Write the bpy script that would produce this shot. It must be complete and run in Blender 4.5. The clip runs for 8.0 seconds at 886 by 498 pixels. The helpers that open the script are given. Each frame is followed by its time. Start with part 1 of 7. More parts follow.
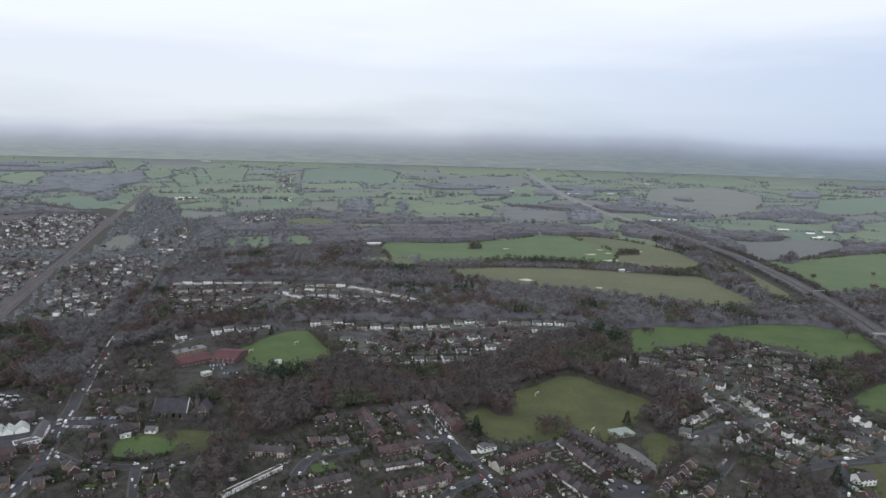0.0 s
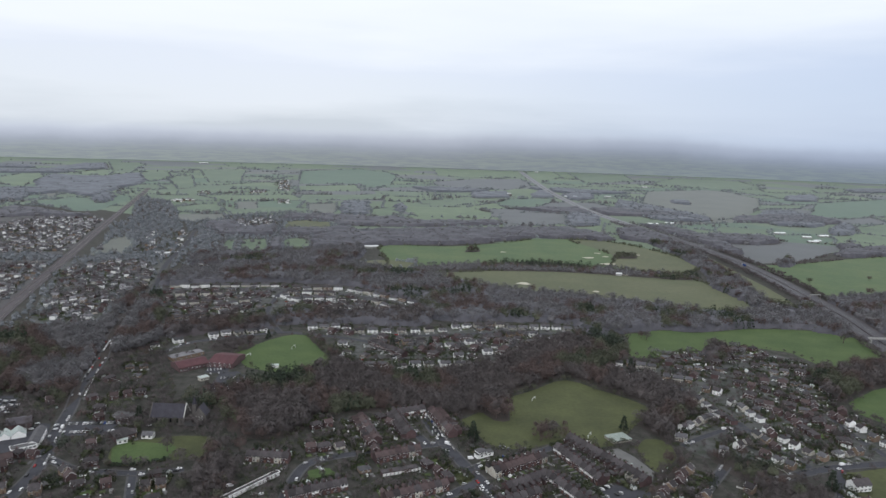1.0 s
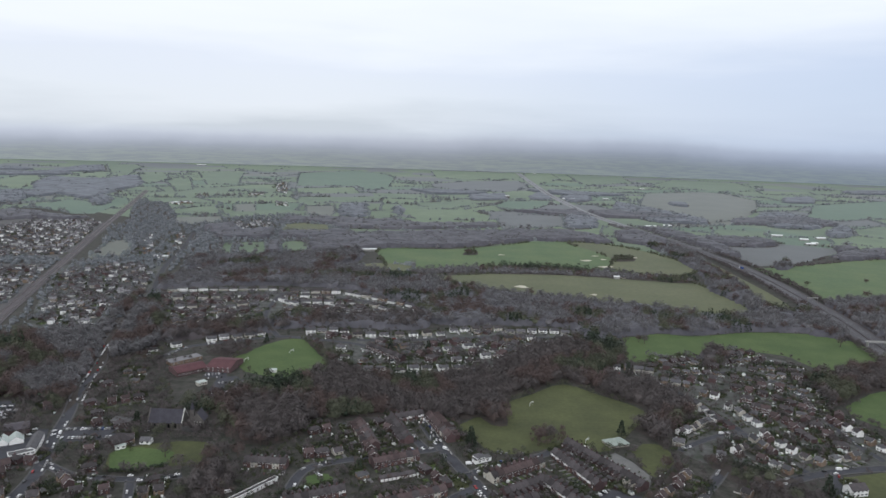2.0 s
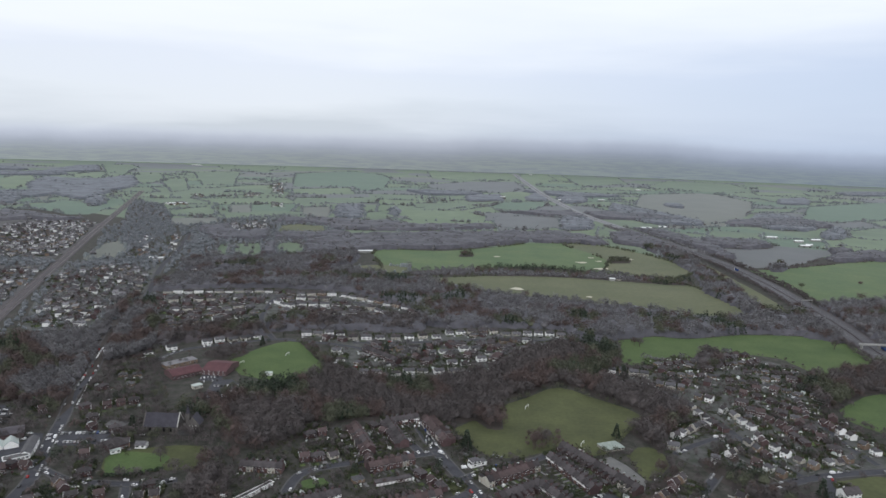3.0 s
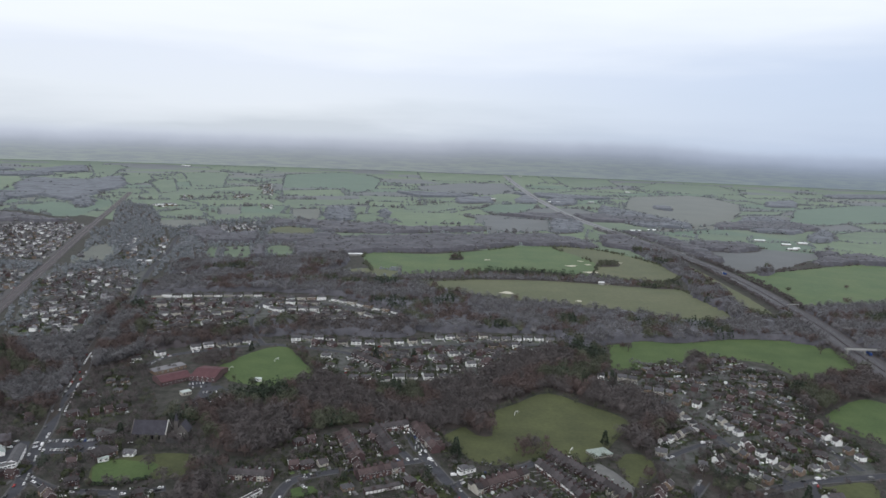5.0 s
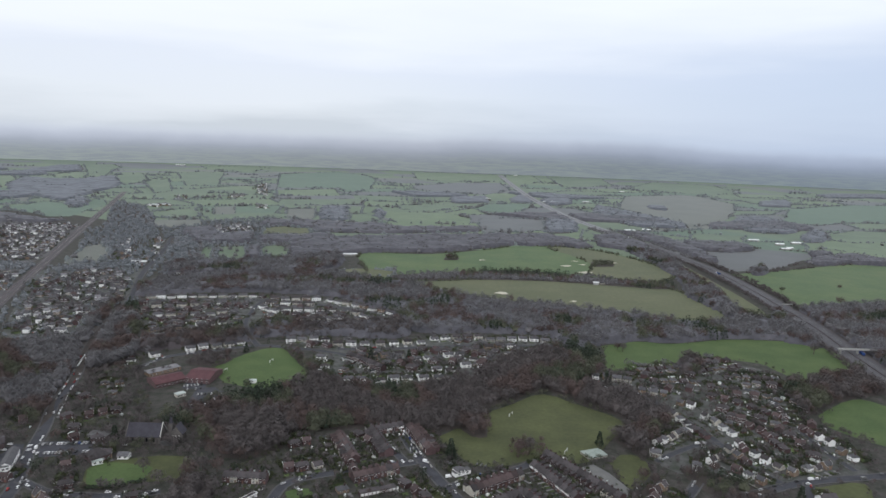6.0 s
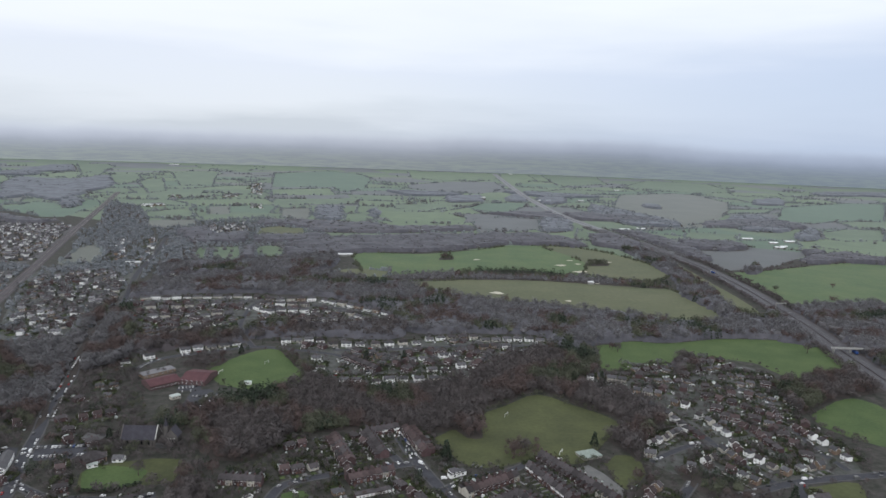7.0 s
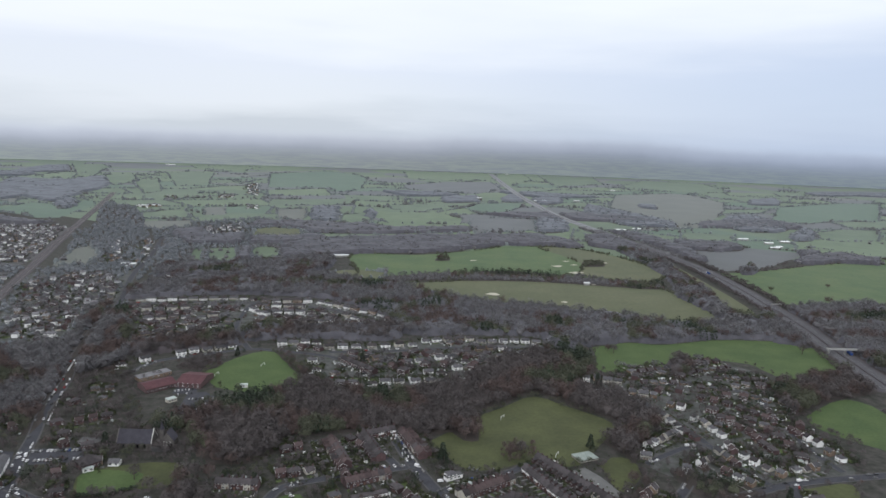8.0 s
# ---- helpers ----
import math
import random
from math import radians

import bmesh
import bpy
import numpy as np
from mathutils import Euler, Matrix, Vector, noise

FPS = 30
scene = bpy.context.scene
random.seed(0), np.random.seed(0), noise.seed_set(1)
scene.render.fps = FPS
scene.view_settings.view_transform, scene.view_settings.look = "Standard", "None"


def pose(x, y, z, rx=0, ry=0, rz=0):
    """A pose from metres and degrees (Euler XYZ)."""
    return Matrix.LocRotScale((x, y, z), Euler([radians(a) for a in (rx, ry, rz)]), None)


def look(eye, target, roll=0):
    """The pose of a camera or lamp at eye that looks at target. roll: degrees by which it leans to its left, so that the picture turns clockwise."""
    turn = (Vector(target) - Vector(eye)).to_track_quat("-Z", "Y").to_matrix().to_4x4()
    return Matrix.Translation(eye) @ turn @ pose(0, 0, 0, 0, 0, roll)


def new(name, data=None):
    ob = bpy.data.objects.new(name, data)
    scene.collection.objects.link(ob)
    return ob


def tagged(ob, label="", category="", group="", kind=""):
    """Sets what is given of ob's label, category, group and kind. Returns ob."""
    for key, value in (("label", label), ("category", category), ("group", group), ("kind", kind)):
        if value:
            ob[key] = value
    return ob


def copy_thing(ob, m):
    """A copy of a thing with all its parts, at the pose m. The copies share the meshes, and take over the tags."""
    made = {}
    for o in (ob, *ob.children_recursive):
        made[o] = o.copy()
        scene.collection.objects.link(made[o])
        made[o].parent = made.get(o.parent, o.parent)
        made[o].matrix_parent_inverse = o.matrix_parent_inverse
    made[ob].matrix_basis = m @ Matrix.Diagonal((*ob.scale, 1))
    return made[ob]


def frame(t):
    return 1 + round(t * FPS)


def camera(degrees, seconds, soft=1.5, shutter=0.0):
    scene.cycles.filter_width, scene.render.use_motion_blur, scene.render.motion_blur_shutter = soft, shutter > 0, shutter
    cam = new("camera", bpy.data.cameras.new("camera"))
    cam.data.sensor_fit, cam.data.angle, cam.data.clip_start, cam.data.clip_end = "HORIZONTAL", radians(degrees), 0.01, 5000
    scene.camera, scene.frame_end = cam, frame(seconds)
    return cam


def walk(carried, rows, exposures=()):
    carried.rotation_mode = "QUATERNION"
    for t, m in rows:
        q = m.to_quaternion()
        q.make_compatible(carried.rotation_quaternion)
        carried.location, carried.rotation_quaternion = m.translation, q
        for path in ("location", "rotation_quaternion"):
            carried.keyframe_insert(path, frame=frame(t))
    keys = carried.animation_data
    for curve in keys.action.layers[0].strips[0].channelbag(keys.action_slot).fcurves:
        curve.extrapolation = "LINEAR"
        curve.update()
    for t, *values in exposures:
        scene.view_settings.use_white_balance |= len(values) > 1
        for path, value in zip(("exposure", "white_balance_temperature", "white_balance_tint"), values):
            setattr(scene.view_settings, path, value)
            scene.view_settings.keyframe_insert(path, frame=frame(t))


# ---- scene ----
cam = camera(66.0, 8.0, soft=1.5)
# seconds, x, y, z, yaw, pitch, lean to the left
ROWS = [
    (0.0, 0.00, -0.00, 230.00, 0.000, -9.650, 1.671),
    (0.5, 0.06, -0.25, 231.63, -0.091, -9.577, 1.700),
    (1.0, 0.12, -0.50, 233.24, -0.203, -9.513, 1.805),
    (1.5, 0.18, -0.75, 234.83, -0.260, -9.431, 1.807),
    (3.0, 0.35, -1.32, 239.63, -0.695, -9.365, 1.906),
    (3.5, 0.38, -1.46, 241.14, -0.901, -9.346, 2.015),
    (4.0, 0.42, -1.57, 242.60, -1.134, -9.342, 2.069),
    (4.5, 0.46, -1.64, 243.99, -1.341, -9.285, 2.122),
    (6.0, 0.65, -1.83, 247.38, -1.949, -9.350, 2.154),
    (6.5, 0.71, -1.87, 248.61, -2.199, -9.405, 2.154),
    (7.0, 0.74, -1.90, 249.92, -2.367, -9.455, 2.067),
    (7.5, 0.76, -1.94, 251.29, -2.533, -9.475, 2.058),
    (8.0, 0.77, -1.96, 252.66, -2.684, -9.476, 2.062),
]
walk(cam, [(t, pose(x, y, z, 0, 0, yaw) @ pose(0, 0, 0, 90 + pitch) @ pose(0, 0, 0, 0, 0, lean)) for t, x, y, z, yaw, pitch, lean in ROWS],
     [(0.0, 0.1, 6150, 10), (8.0, 0.1, 6150, 10)])

# ---- light: a bright overcast sky, a weak wide sun behind the cloud ----
SUN_HEIGHT, SUN_WAY = 28.0, 200.0
world = bpy.data.worlds.new("sky")
scene.world = world
world.use_nodes = True
wn, wl = world.node_tree.nodes, world.node_tree.links
wn.clear()


def wnode(kind, **values):
    n = wn.new(kind)
    for k, v in values.items():
        n.inputs[k].default_value = v
    return n


clear_sky = wn.new("ShaderNodeTexSky")
clear_sky.sky_type, clear_sky.sun_disc = "NISHITA", False
clear_sky.sun_elevation, clear_sky.sun_rotation = radians(SUN_HEIGHT), radians(SUN_WAY)
clear = wnode("ShaderNodeBackground", Strength=0.1)
wl.new(clear_sky.outputs[0], clear.inputs["Color"])
way = wn.new("ShaderNodeTexCoord")
split = wn.new("ShaderNodeSeparateXYZ")
wl.new(way.outputs["Generated"], split.inputs[0])
flat = wn.new("ShaderNodeMapping")
flat.inputs["Scale"].default_value = (1.6, 1.6, 11.0)
wl.new(way.outputs["Generated"], flat.inputs[0])
cloud = wnode("ShaderNodeTexNoise", Scale=1.5, Detail=5.0, Roughness=0.5)
wl.new(flat.outputs[0], cloud.inputs["Vector"])
lift = wn.new("ShaderNodeMath")
lift.operation = "MULTIPLY_ADD"
lift.inputs[1].default_value, lift.inputs[2].default_value = 0.14, -0.07
wl.new(cloud.outputs["Fac"], lift.inputs[0])
height = wn.new("ShaderNodeMath")
wl.new(split.outputs["Z"], height.inputs[0])
wl.new(lift.outputs[0], height.inputs[1])
ramp = wn.new("ShaderNodeValToRGB")
for at, colour in ((0.0, (0.61, 0.645, 0.685)), (0.02, (0.71, 0.74, 0.775)), (0.05, (0.79, 0.815, 0.85)), (0.09, (0.79, 0.815, 0.875)), (0.14, (0.91, 0.92, 0.945)), (0.22, (0.97, 0.98, 0.985)), (0.6, (1.0, 1.0, 1.0))):
    e = ramp.color_ramp.elements.new(at) if at not in (0.0,) else ramp.color_ramp.elements[0]
    e.position, e.color = at, (*colour, 1)
ramp.color_ramp.elements[-1].color = (1, 1, 1, 1)
wl.new(height.outputs[0], ramp.inputs[0])
overcast = wnode("ShaderNodeBackground", Strength=1.0)
east = wn.new("ShaderNodeMapRange")
east.interpolation_type = "SMOOTHSTEP"
for key, value in (("From Min", -0.25), ("From Max", 0.65), ("To Min", 0.0), ("To Max", 0.64)):
    east.inputs[key].default_value = value
wl.new(split.outputs["X"], east.inputs["Value"])
low = wn.new("ShaderNodeMapRange")
low.interpolation_type = "SMOOTHSTEP"
for key, value in (("From Min", 0.24), ("From Max", 0.05), ("To Min", 0.0), ("To Max", 1.0)):
    low.inputs[key].default_value = value
wl.new(height.outputs[0], low.inputs["Value"])
amount = wn.new("ShaderNodeMath")
amount.operation = "MULTIPLY"
wl.new(east.outputs[0], amount.inputs[0])
wl.new(low.outputs[0], amount.inputs[1])
tint = wn.new("ShaderNodeMix")
tint.data_type = "RGBA"
wl.new(amount.outputs[0], tint.inputs["Factor"])
wl.new(ramp.outputs[0], tint.inputs[6])
tint.inputs[7].default_value = (0.45, 0.545, 0.73, 1)
wl.new(tint.outputs[2], overcast.inputs["Color"])
both = wnode("ShaderNodeMixShader", Fac=0.93)
wl.new(clear.outputs[0], both.inputs[1])
wl.new(overcast.outputs[0], both.inputs[2])
wout = wn.new("ShaderNodeOutputWorld")
wl.new(both.outputs[0], wout.inputs[0])

sun = new("sun", bpy.data.lights.new("sun", "SUN"))
sun.data.energy, sun.data.angle, sun.data.color = 0.75, radians(20), (1.0, 0.97, 0.92)
sun.matrix_world = look((0, 0, 0), (-math.sin(radians(SUN_WAY)) * math.cos(radians(SUN_HEIGHT)), -math.cos(radians(SUN_WAY)) * math.cos(radians(SUN_HEIGHT)), -math.sin(radians(SUN_HEIGHT))))

# ---- materials ----
MATS = {}


def material(name, a, b, scale=0.1, rough=0.9, sheen=0.0, bump=0.0, fine=4.0, vary=0.0, metal=0.0, island=0.0, spec=0.3, mid=(0.35, 0.65)):
    """A surface between the colours a and b in patches 1/scale metres wide, with a finer grain; vary: by thing, island: by loose piece."""
    m = bpy.data.materials.new(name)
    m.use_nodes = True
    n, l = m.node_tree.nodes, m.node_tree.links
    p = n["Principled BSDF"]
    p.inputs["Roughness"].default_value, p.inputs["Metallic"].default_value = rough, metal
    p.inputs["Specular IOR Level"].default_value = spec
    # bluish sheen imitates haze, growing as the view gets more grazing
    p.inputs["Sheen Weight"].default_value, p.inputs["Sheen Roughness"].default_value = sheen, 0.3
    p.inputs["Sheen Tint"].default_value = (0.88, 0.93, 1.0, 1)
    tc = n.new("ShaderNodeTexCoord")
    big = n.new("ShaderNodeTexNoise")
    big.inputs["Scale"].default_value, big.inputs["Detail"].default_value, big.inputs["Roughness"].default_value = scale, 5, 0.6
    l.new(tc.outputs["Object"], big.inputs["Vector"])
    r = n.new("ShaderNodeValToRGB")
    r.color_ramp.elements[0].position, r.color_ramp.elements[1].position = mid
    r.color_ramp.elements[0].color, r.color_ramp.elements[1].color = (*a, 1), (*b, 1)
    l.new(big.outputs["Fac"], r.inputs[0])
    small = n.new("ShaderNodeTexNoise")
    small.inputs["Scale"].default_value, small.inputs["Detail"].default_value = fine, 3
    l.new(tc.outputs["Object"], small.inputs["Vector"])
    grain = n.new("ShaderNodeMapRange")
    grain.inputs["To Min"].default_value, grain.inputs["To Max"].default_value = 0.72, 1.28
    l.new(small.outputs["Fac"], grain.inputs["Value"])
    value = grain.outputs[0]
    for amount, kind, socket in ((vary, "ShaderNodeObjectInfo", "Random"), (island, "ShaderNodeNewGeometry", "Random Per Island")):
        if amount:
            info, span, mul = n.new(kind), n.new("ShaderNodeMapRange"), n.new("ShaderNodeMath")
            span.inputs["To Min"].default_value, span.inputs["To Max"].default_value = 1 - amount, 1 + amount
            mul.operation = "MULTIPLY"
            l.new(info.outputs[socket], span.inputs["Value"])
            l.new(value, mul.inputs[0])
            l.new(span.outputs[0], mul.inputs[1])
            value = mul.outputs[0]
    tone = n.new("ShaderNodeVectorMath")
    tone.operation = "SCALE"
    l.new(r.outputs[0], tone.inputs[0])
    l.new(value, tone.inputs["Scale"])
    l.new(tone.outputs[0], p.inputs["Base Color"])
    if bump:
        bp = n.new("ShaderNodeBump")
        bp.inputs["Strength"].default_value, bp.inputs["Distance"].default_value = 0.6, bump
        l.new(small.outputs["Fac"], bp.inputs["Height"])
        l.new(bp.outputs[0], p.inputs["Normal"])
    MATS[name] = m
    return m


material("earth", (0.020, 0.025, 0.0165), (0.066, 0.059, 0.056), 0.12, sheen=0.012, fine=0.5, mid=(0.32, 0.68))
# far fields: haze put into raised, bluer base colours and strong sheen
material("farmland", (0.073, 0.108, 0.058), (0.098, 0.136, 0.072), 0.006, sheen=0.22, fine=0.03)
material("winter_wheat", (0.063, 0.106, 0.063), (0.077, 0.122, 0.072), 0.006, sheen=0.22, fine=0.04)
material("bright_grass", (0.053, 0.085, 0.029), (0.073, 0.106, 0.037), 0.03, sheen=0.015, fine=0.4)
material("meadow", (0.044, 0.05, 0.023), (0.077, 0.087, 0.036), 0.02, sheen=0.01, fine=0.3, mid=(0.28, 0.62))
material("garden_ground", (0.038, 0.044, 0.033), (0.088, 0.088, 0.087), 0.11, sheen=0.1, fine=0.5, mid=(0.36, 0.62))
material("green_sheeting", (0.22, 0.26, 0.235), (0.29, 0.33, 0.30), 0.3, rough=0.7)
# lighter than street asphalt, with sheen for haze along the distance
material("motorway_asphalt", (0.066, 0.063, 0.07), (0.09, 0.086, 0.094), 0.03, rough=0.9, spec=0.15, sheen=0.12, fine=0.5)
# the same carriageway with far haze painted into a paler grey
material("hazy_asphalt", (0.17, 0.17, 0.18), (0.21, 0.21, 0.22), 0.03, rough=0.9, spec=0.15, sheen=0.2, fine=0.5)
material("fairway", (0.054, 0.096, 0.036), (0.092, 0.126, 0.048), 0.012, sheen=0.1, fine=0.15, mid=(0.3, 0.7))
material("rough_grass", (0.074, 0.086, 0.042), (0.108, 0.112, 0.058), 0.01, sheen=0.1, fine=0.15, mid=(0.3, 0.7))
# pasture, plough and stubble also hold distance haze in tone and sheen
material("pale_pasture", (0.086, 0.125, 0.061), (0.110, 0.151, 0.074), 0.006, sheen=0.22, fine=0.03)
material("plough", (0.066, 0.07, 0.068), (0.084, 0.087, 0.084), 0.01, sheen=0.26, fine=0.2)
material("stubble", (0.084, 0.09, 0.07), (0.104, 0.108, 0.084), 0.01, sheen=0.26, fine=0.2)
material("lawn", (0.05, 0.075, 0.026), (0.075, 0.10, 0.036), 0.2, sheen=0.01, fine=1.5, island=0.45)
material("paving", (0.115, 0.115, 0.118), (0.17, 0.165, 0.165), 0.3, rough=0.8, fine=1.5, island=0.5)
material("leaf_litter", (0.038, 0.033, 0.031), (0.06, 0.05, 0.045), 0.08, sheen=0.012, fine=0.8)
material("asphalt", (0.046, 0.047, 0.055), (0.064, 0.065, 0.075), 0.1, rough=0.9, spec=0.15, sheen=0.03, fine=1.5)
material("pavement", (0.062, 0.062, 0.064), (0.085, 0.085, 0.087), 0.3, rough=0.85)
material("court", (0.12, 0.12, 0.12), (0.15, 0.15, 0.145), 0.08, rough=0.8)
material("ballast", (0.057, 0.051, 0.054), (0.090, 0.078, 0.082), 0.05, rough=0.9, sheen=0.08, fine=0.5)
material("steel", (0.25, 0.22, 0.2), (0.35, 0.33, 0.32), 2.0, rough=0.4, metal=1.0)
material("concrete", (0.25, 0.25, 0.24), (0.34, 0.34, 0.33), 0.3, rough=0.85)
material("sand", (0.42, 0.40, 0.33), (0.52, 0.49, 0.40), 0.2)
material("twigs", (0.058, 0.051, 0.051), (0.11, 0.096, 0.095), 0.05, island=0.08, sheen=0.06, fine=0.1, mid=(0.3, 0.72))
# twigs again, paler and bluer: middle-distance haze put into the colour
material("mid_haze_twigs", (0.095, 0.092, 0.098), (0.138, 0.132, 0.138), 0.05, island=0.1, sheen=0.4, fine=0.1)
material("russet_twigs", (0.064, 0.047, 0.045), (0.108, 0.08, 0.074), 0.07, island=0.1, sheen=0.08, fine=0.12)
material("olive_twigs", (0.053, 0.058, 0.040), (0.09, 0.095, 0.064), 0.06, island=0.12, sheen=0.08, fine=0.12)
# twigs paler still, with the haze of the far distance painted in
material("hazy_twigs", (0.122, 0.133, 0.145), (0.155, 0.164, 0.177), 0.02, island=0.1, sheen=0.8, fine=0.06)
# wood tops with haze in their bluish grey, stronger in the first
material("hazy_canopy", (0.085, 0.092, 0.108), (0.108, 0.116, 0.133), 0.012, sheen=0.2, fine=0.05, mid=(0.3, 0.7))
material("mid_haze_canopy", (0.062, 0.062, 0.073), (0.098, 0.095, 0.108), 0.03, sheen=0.12, fine=0.12, mid=(0.3, 0.7))
material("undergrowth", (0.044, 0.039, 0.043), (0.083, 0.072, 0.076), 0.06, sheen=0.12, fine=0.15, mid=(0.3, 0.7))
material("needles", (0.022, 0.033, 0.022), (0.04, 0.052, 0.034), 0.08, island=0.35, sheen=0.04, fine=0.3)
# far hedges: haze painted in as a pale bluish base and heavy sheen
material("hazy_hedge", (0.130, 0.145, 0.149), (0.163, 0.180, 0.182), 0.02, island=0.1, sheen=0.7, fine=0.1)
material("shrub_leaves", (0.035, 0.045, 0.022), (0.065, 0.07, 0.038), 0.05, island=0.4, sheen=0.02, fine=0.3)
material("bark", (0.07, 0.06, 0.05), (0.11, 0.095, 0.08), 1.0, bump=0.03)
material("brick", (0.068, 0.045, 0.047), (0.098, 0.063, 0.064), 0.4, fine=6, vary=0.4)
material("buff_brick", (0.17, 0.125, 0.095), (0.22, 0.165, 0.125), 0.4, fine=6, vary=0.25)
material("white_render", (0.74, 0.74, 0.73), (0.84, 0.84, 0.83), 0.3, fine=3, vary=0.12)
material("cream_render", (0.34, 0.32, 0.28), (0.44, 0.42, 0.37), 0.3, fine=3, vary=0.25)
material("brown_tiles", (0.040, 0.036, 0.038), (0.066, 0.058, 0.061), 0.5, rough=0.85, fine=5, vary=0.4)
material("red_tiles", (0.054, 0.04, 0.041), (0.08, 0.057, 0.056), 0.5, rough=0.85, fine=5, vary=0.35)
material("grey_tiles", (0.06, 0.059, 0.064), (0.095, 0.093, 0.10), 0.5, rough=0.8, fine=5, vary=0.4)
material("school_tiles", (0.075, 0.034, 0.039), (0.10, 0.044, 0.05), 0.2, rough=0.8, fine=4)
material("slate", (0.036, 0.034, 0.044), (0.052, 0.05, 0.062), 0.3, rough=0.8, fine=4, vary=0.15)
material("white_plastic", (0.78, 0.78, 0.77), (0.86, 0.86, 0.85), 1.0, rough=0.4)
material("glass", (0.03, 0.034, 0.04), (0.05, 0.055, 0.06), 0.5, rough=0.08, spec=0.6)
material("door_paint", (0.10, 0.05, 0.04), (0.14, 0.08, 0.06), 1.0, rough=0.5, vary=0.5)
material("felt_roof", (0.07, 0.07, 0.072), (0.11, 0.108, 0.11), 0.2, rough=0.85, vary=0.3)
# far suburb roofs with haze in their pale tone; also the pale school roof
material("concrete_tiles", (0.15, 0.15, 0.16), (0.21, 0.205, 0.215), 0.3, rough=0.85, fine=3, vary=0.3)
material("pale_sheeting", (0.36, 0.41, 0.39), (0.50, 0.54, 0.52), 0.15, rough=0.6, vary=0.2)
material("dark_sheeting", (0.05, 0.045, 0.055), (0.08, 0.07, 0.08), 0.1, rough=0.6)
material("white_sheeting", (0.6, 0.62, 0.62), (0.74, 0.75, 0.75), 0.2, rough=0.5, vary=0.2)
material("stone", (0.085, 0.078, 0.075), (0.13, 0.12, 0.115), 0.3, fine=3)
material("pale_stone", (0.40, 0.39, 0.37), (0.5, 0.49, 0.46), 0.3, fine=3)
material("fence_wood", (0.09, 0.072, 0.058), (0.15, 0.125, 0.10), 0.5, vary=0.3)
material("rubber", (0.02, 0.02, 0.02), (0.03, 0.03, 0.03), 2.0)
for paint, c in (("white", 0.8), ("silver", 0.42), ("black", 0.02), ("grey", 0.14)):
    material(paint + "_paint", (c, c, c), (c * 0.94, c * 0.94, c * 0.96), 0.6, rough=0.25, spec=0.5)
material("red_paint", (0.32, 0.02, 0.02), (0.30, 0.02, 0.02), 0.6, rough=0.25, spec=0.5)
material("blue_paint", (0.03, 0.07, 0.22), (0.03, 0.06, 0.2), 0.6, rough=0.25, spec=0.5)

# far land and haze painted as glow on a backdrop behind everything, gone at its top
haze = bpy.data.materials.new("distance")
haze.use_nodes = True
hn, hl = haze.node_tree.nodes, haze.node_tree.links
hn.clear()


def hnode(kind, **values):
    n = hn.new(kind)
    for k, v in values.items():
        n.inputs[k.replace("_", " ")].default_value = v
    return n


def streaks(scale, lo, hi):
    """Flat streaks lying along the horizon, from 0 to 1."""
    m = hnode("ShaderNodeMapping", Scale=scale)
    hl.new(hc.outputs["Object"], m.inputs[0])
    f = hnode("ShaderNodeTexNoise", Scale=1.0, Detail=5.0, Roughness=0.6)
    hl.new(m.outputs[0], f.inputs["Vector"])
    r = hnode("ShaderNodeMapRange", From_Min=lo, From_Max=hi)
    hl.new(f.outputs["Fac"], r.inputs["Value"])
    return r.outputs[0]


def mixed(fac, a, b):
    m = hn.new("ShaderNodeMix")
    m.data_type = "RGBA"
    hl.new(fac, m.inputs["Factor"])
    for socket, c in ((m.inputs[6], a), (m.inputs[7], b)):
        if isinstance(c, tuple):
            socket.default_value = (*c, 1)
        else:
            hl.new(c, socket)
    return m.outputs[2]


hc = hn.new("ShaderNodeTexCoord")
hs = hn.new("ShaderNodeSeparateXYZ")
hl.new(hc.outputs["Object"], hs.inputs[0])
roll = hn.new("ShaderNodeMath")
roll.operation = "MULTIPLY_ADD"
roll.inputs[1].default_value, roll.inputs[2].default_value = 24.0, -12.0
hl.new(streaks((0.0022, 0.0022, 0.004), 0.25, 0.75), roll.inputs[0])
high = hn.new("ShaderNodeMath")
hl.new(hs.outputs["Z"], high.inputs[0])
hl.new(roll.outputs[0], high.inputs[1])
# a low far hill to the north-east
hump = hn.new("ShaderNodeMath")
hump.operation = "MULTIPLY"
for socket, lo, hi in ((0, -100.0, 650.0), (1, 2200.0, 1500.0)):
    side = hnode("ShaderNodeMapRange", From_Min=lo, From_Max=hi)
    side.interpolation_type = "SMOOTHSTEP"
    hl.new(hs.outputs["X"], side.inputs["Value"])
    hl.new(side.outputs[0], hump.inputs[socket])
lowered = hn.new("ShaderNodeMath")
lowered.operation = "MULTIPLY_ADD"
lowered.inputs[1].default_value = -26.0
hl.new(hump.outputs[0], lowered.inputs[0])
hl.new(high.outputs[0], lowered.inputs[2])
high = lowered
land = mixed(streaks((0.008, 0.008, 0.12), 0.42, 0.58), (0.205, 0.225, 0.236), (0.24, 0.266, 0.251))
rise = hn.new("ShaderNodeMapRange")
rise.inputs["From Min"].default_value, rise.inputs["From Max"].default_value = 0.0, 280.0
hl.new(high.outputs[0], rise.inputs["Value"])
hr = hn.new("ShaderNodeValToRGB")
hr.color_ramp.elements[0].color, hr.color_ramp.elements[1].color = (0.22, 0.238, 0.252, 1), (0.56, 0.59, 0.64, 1)
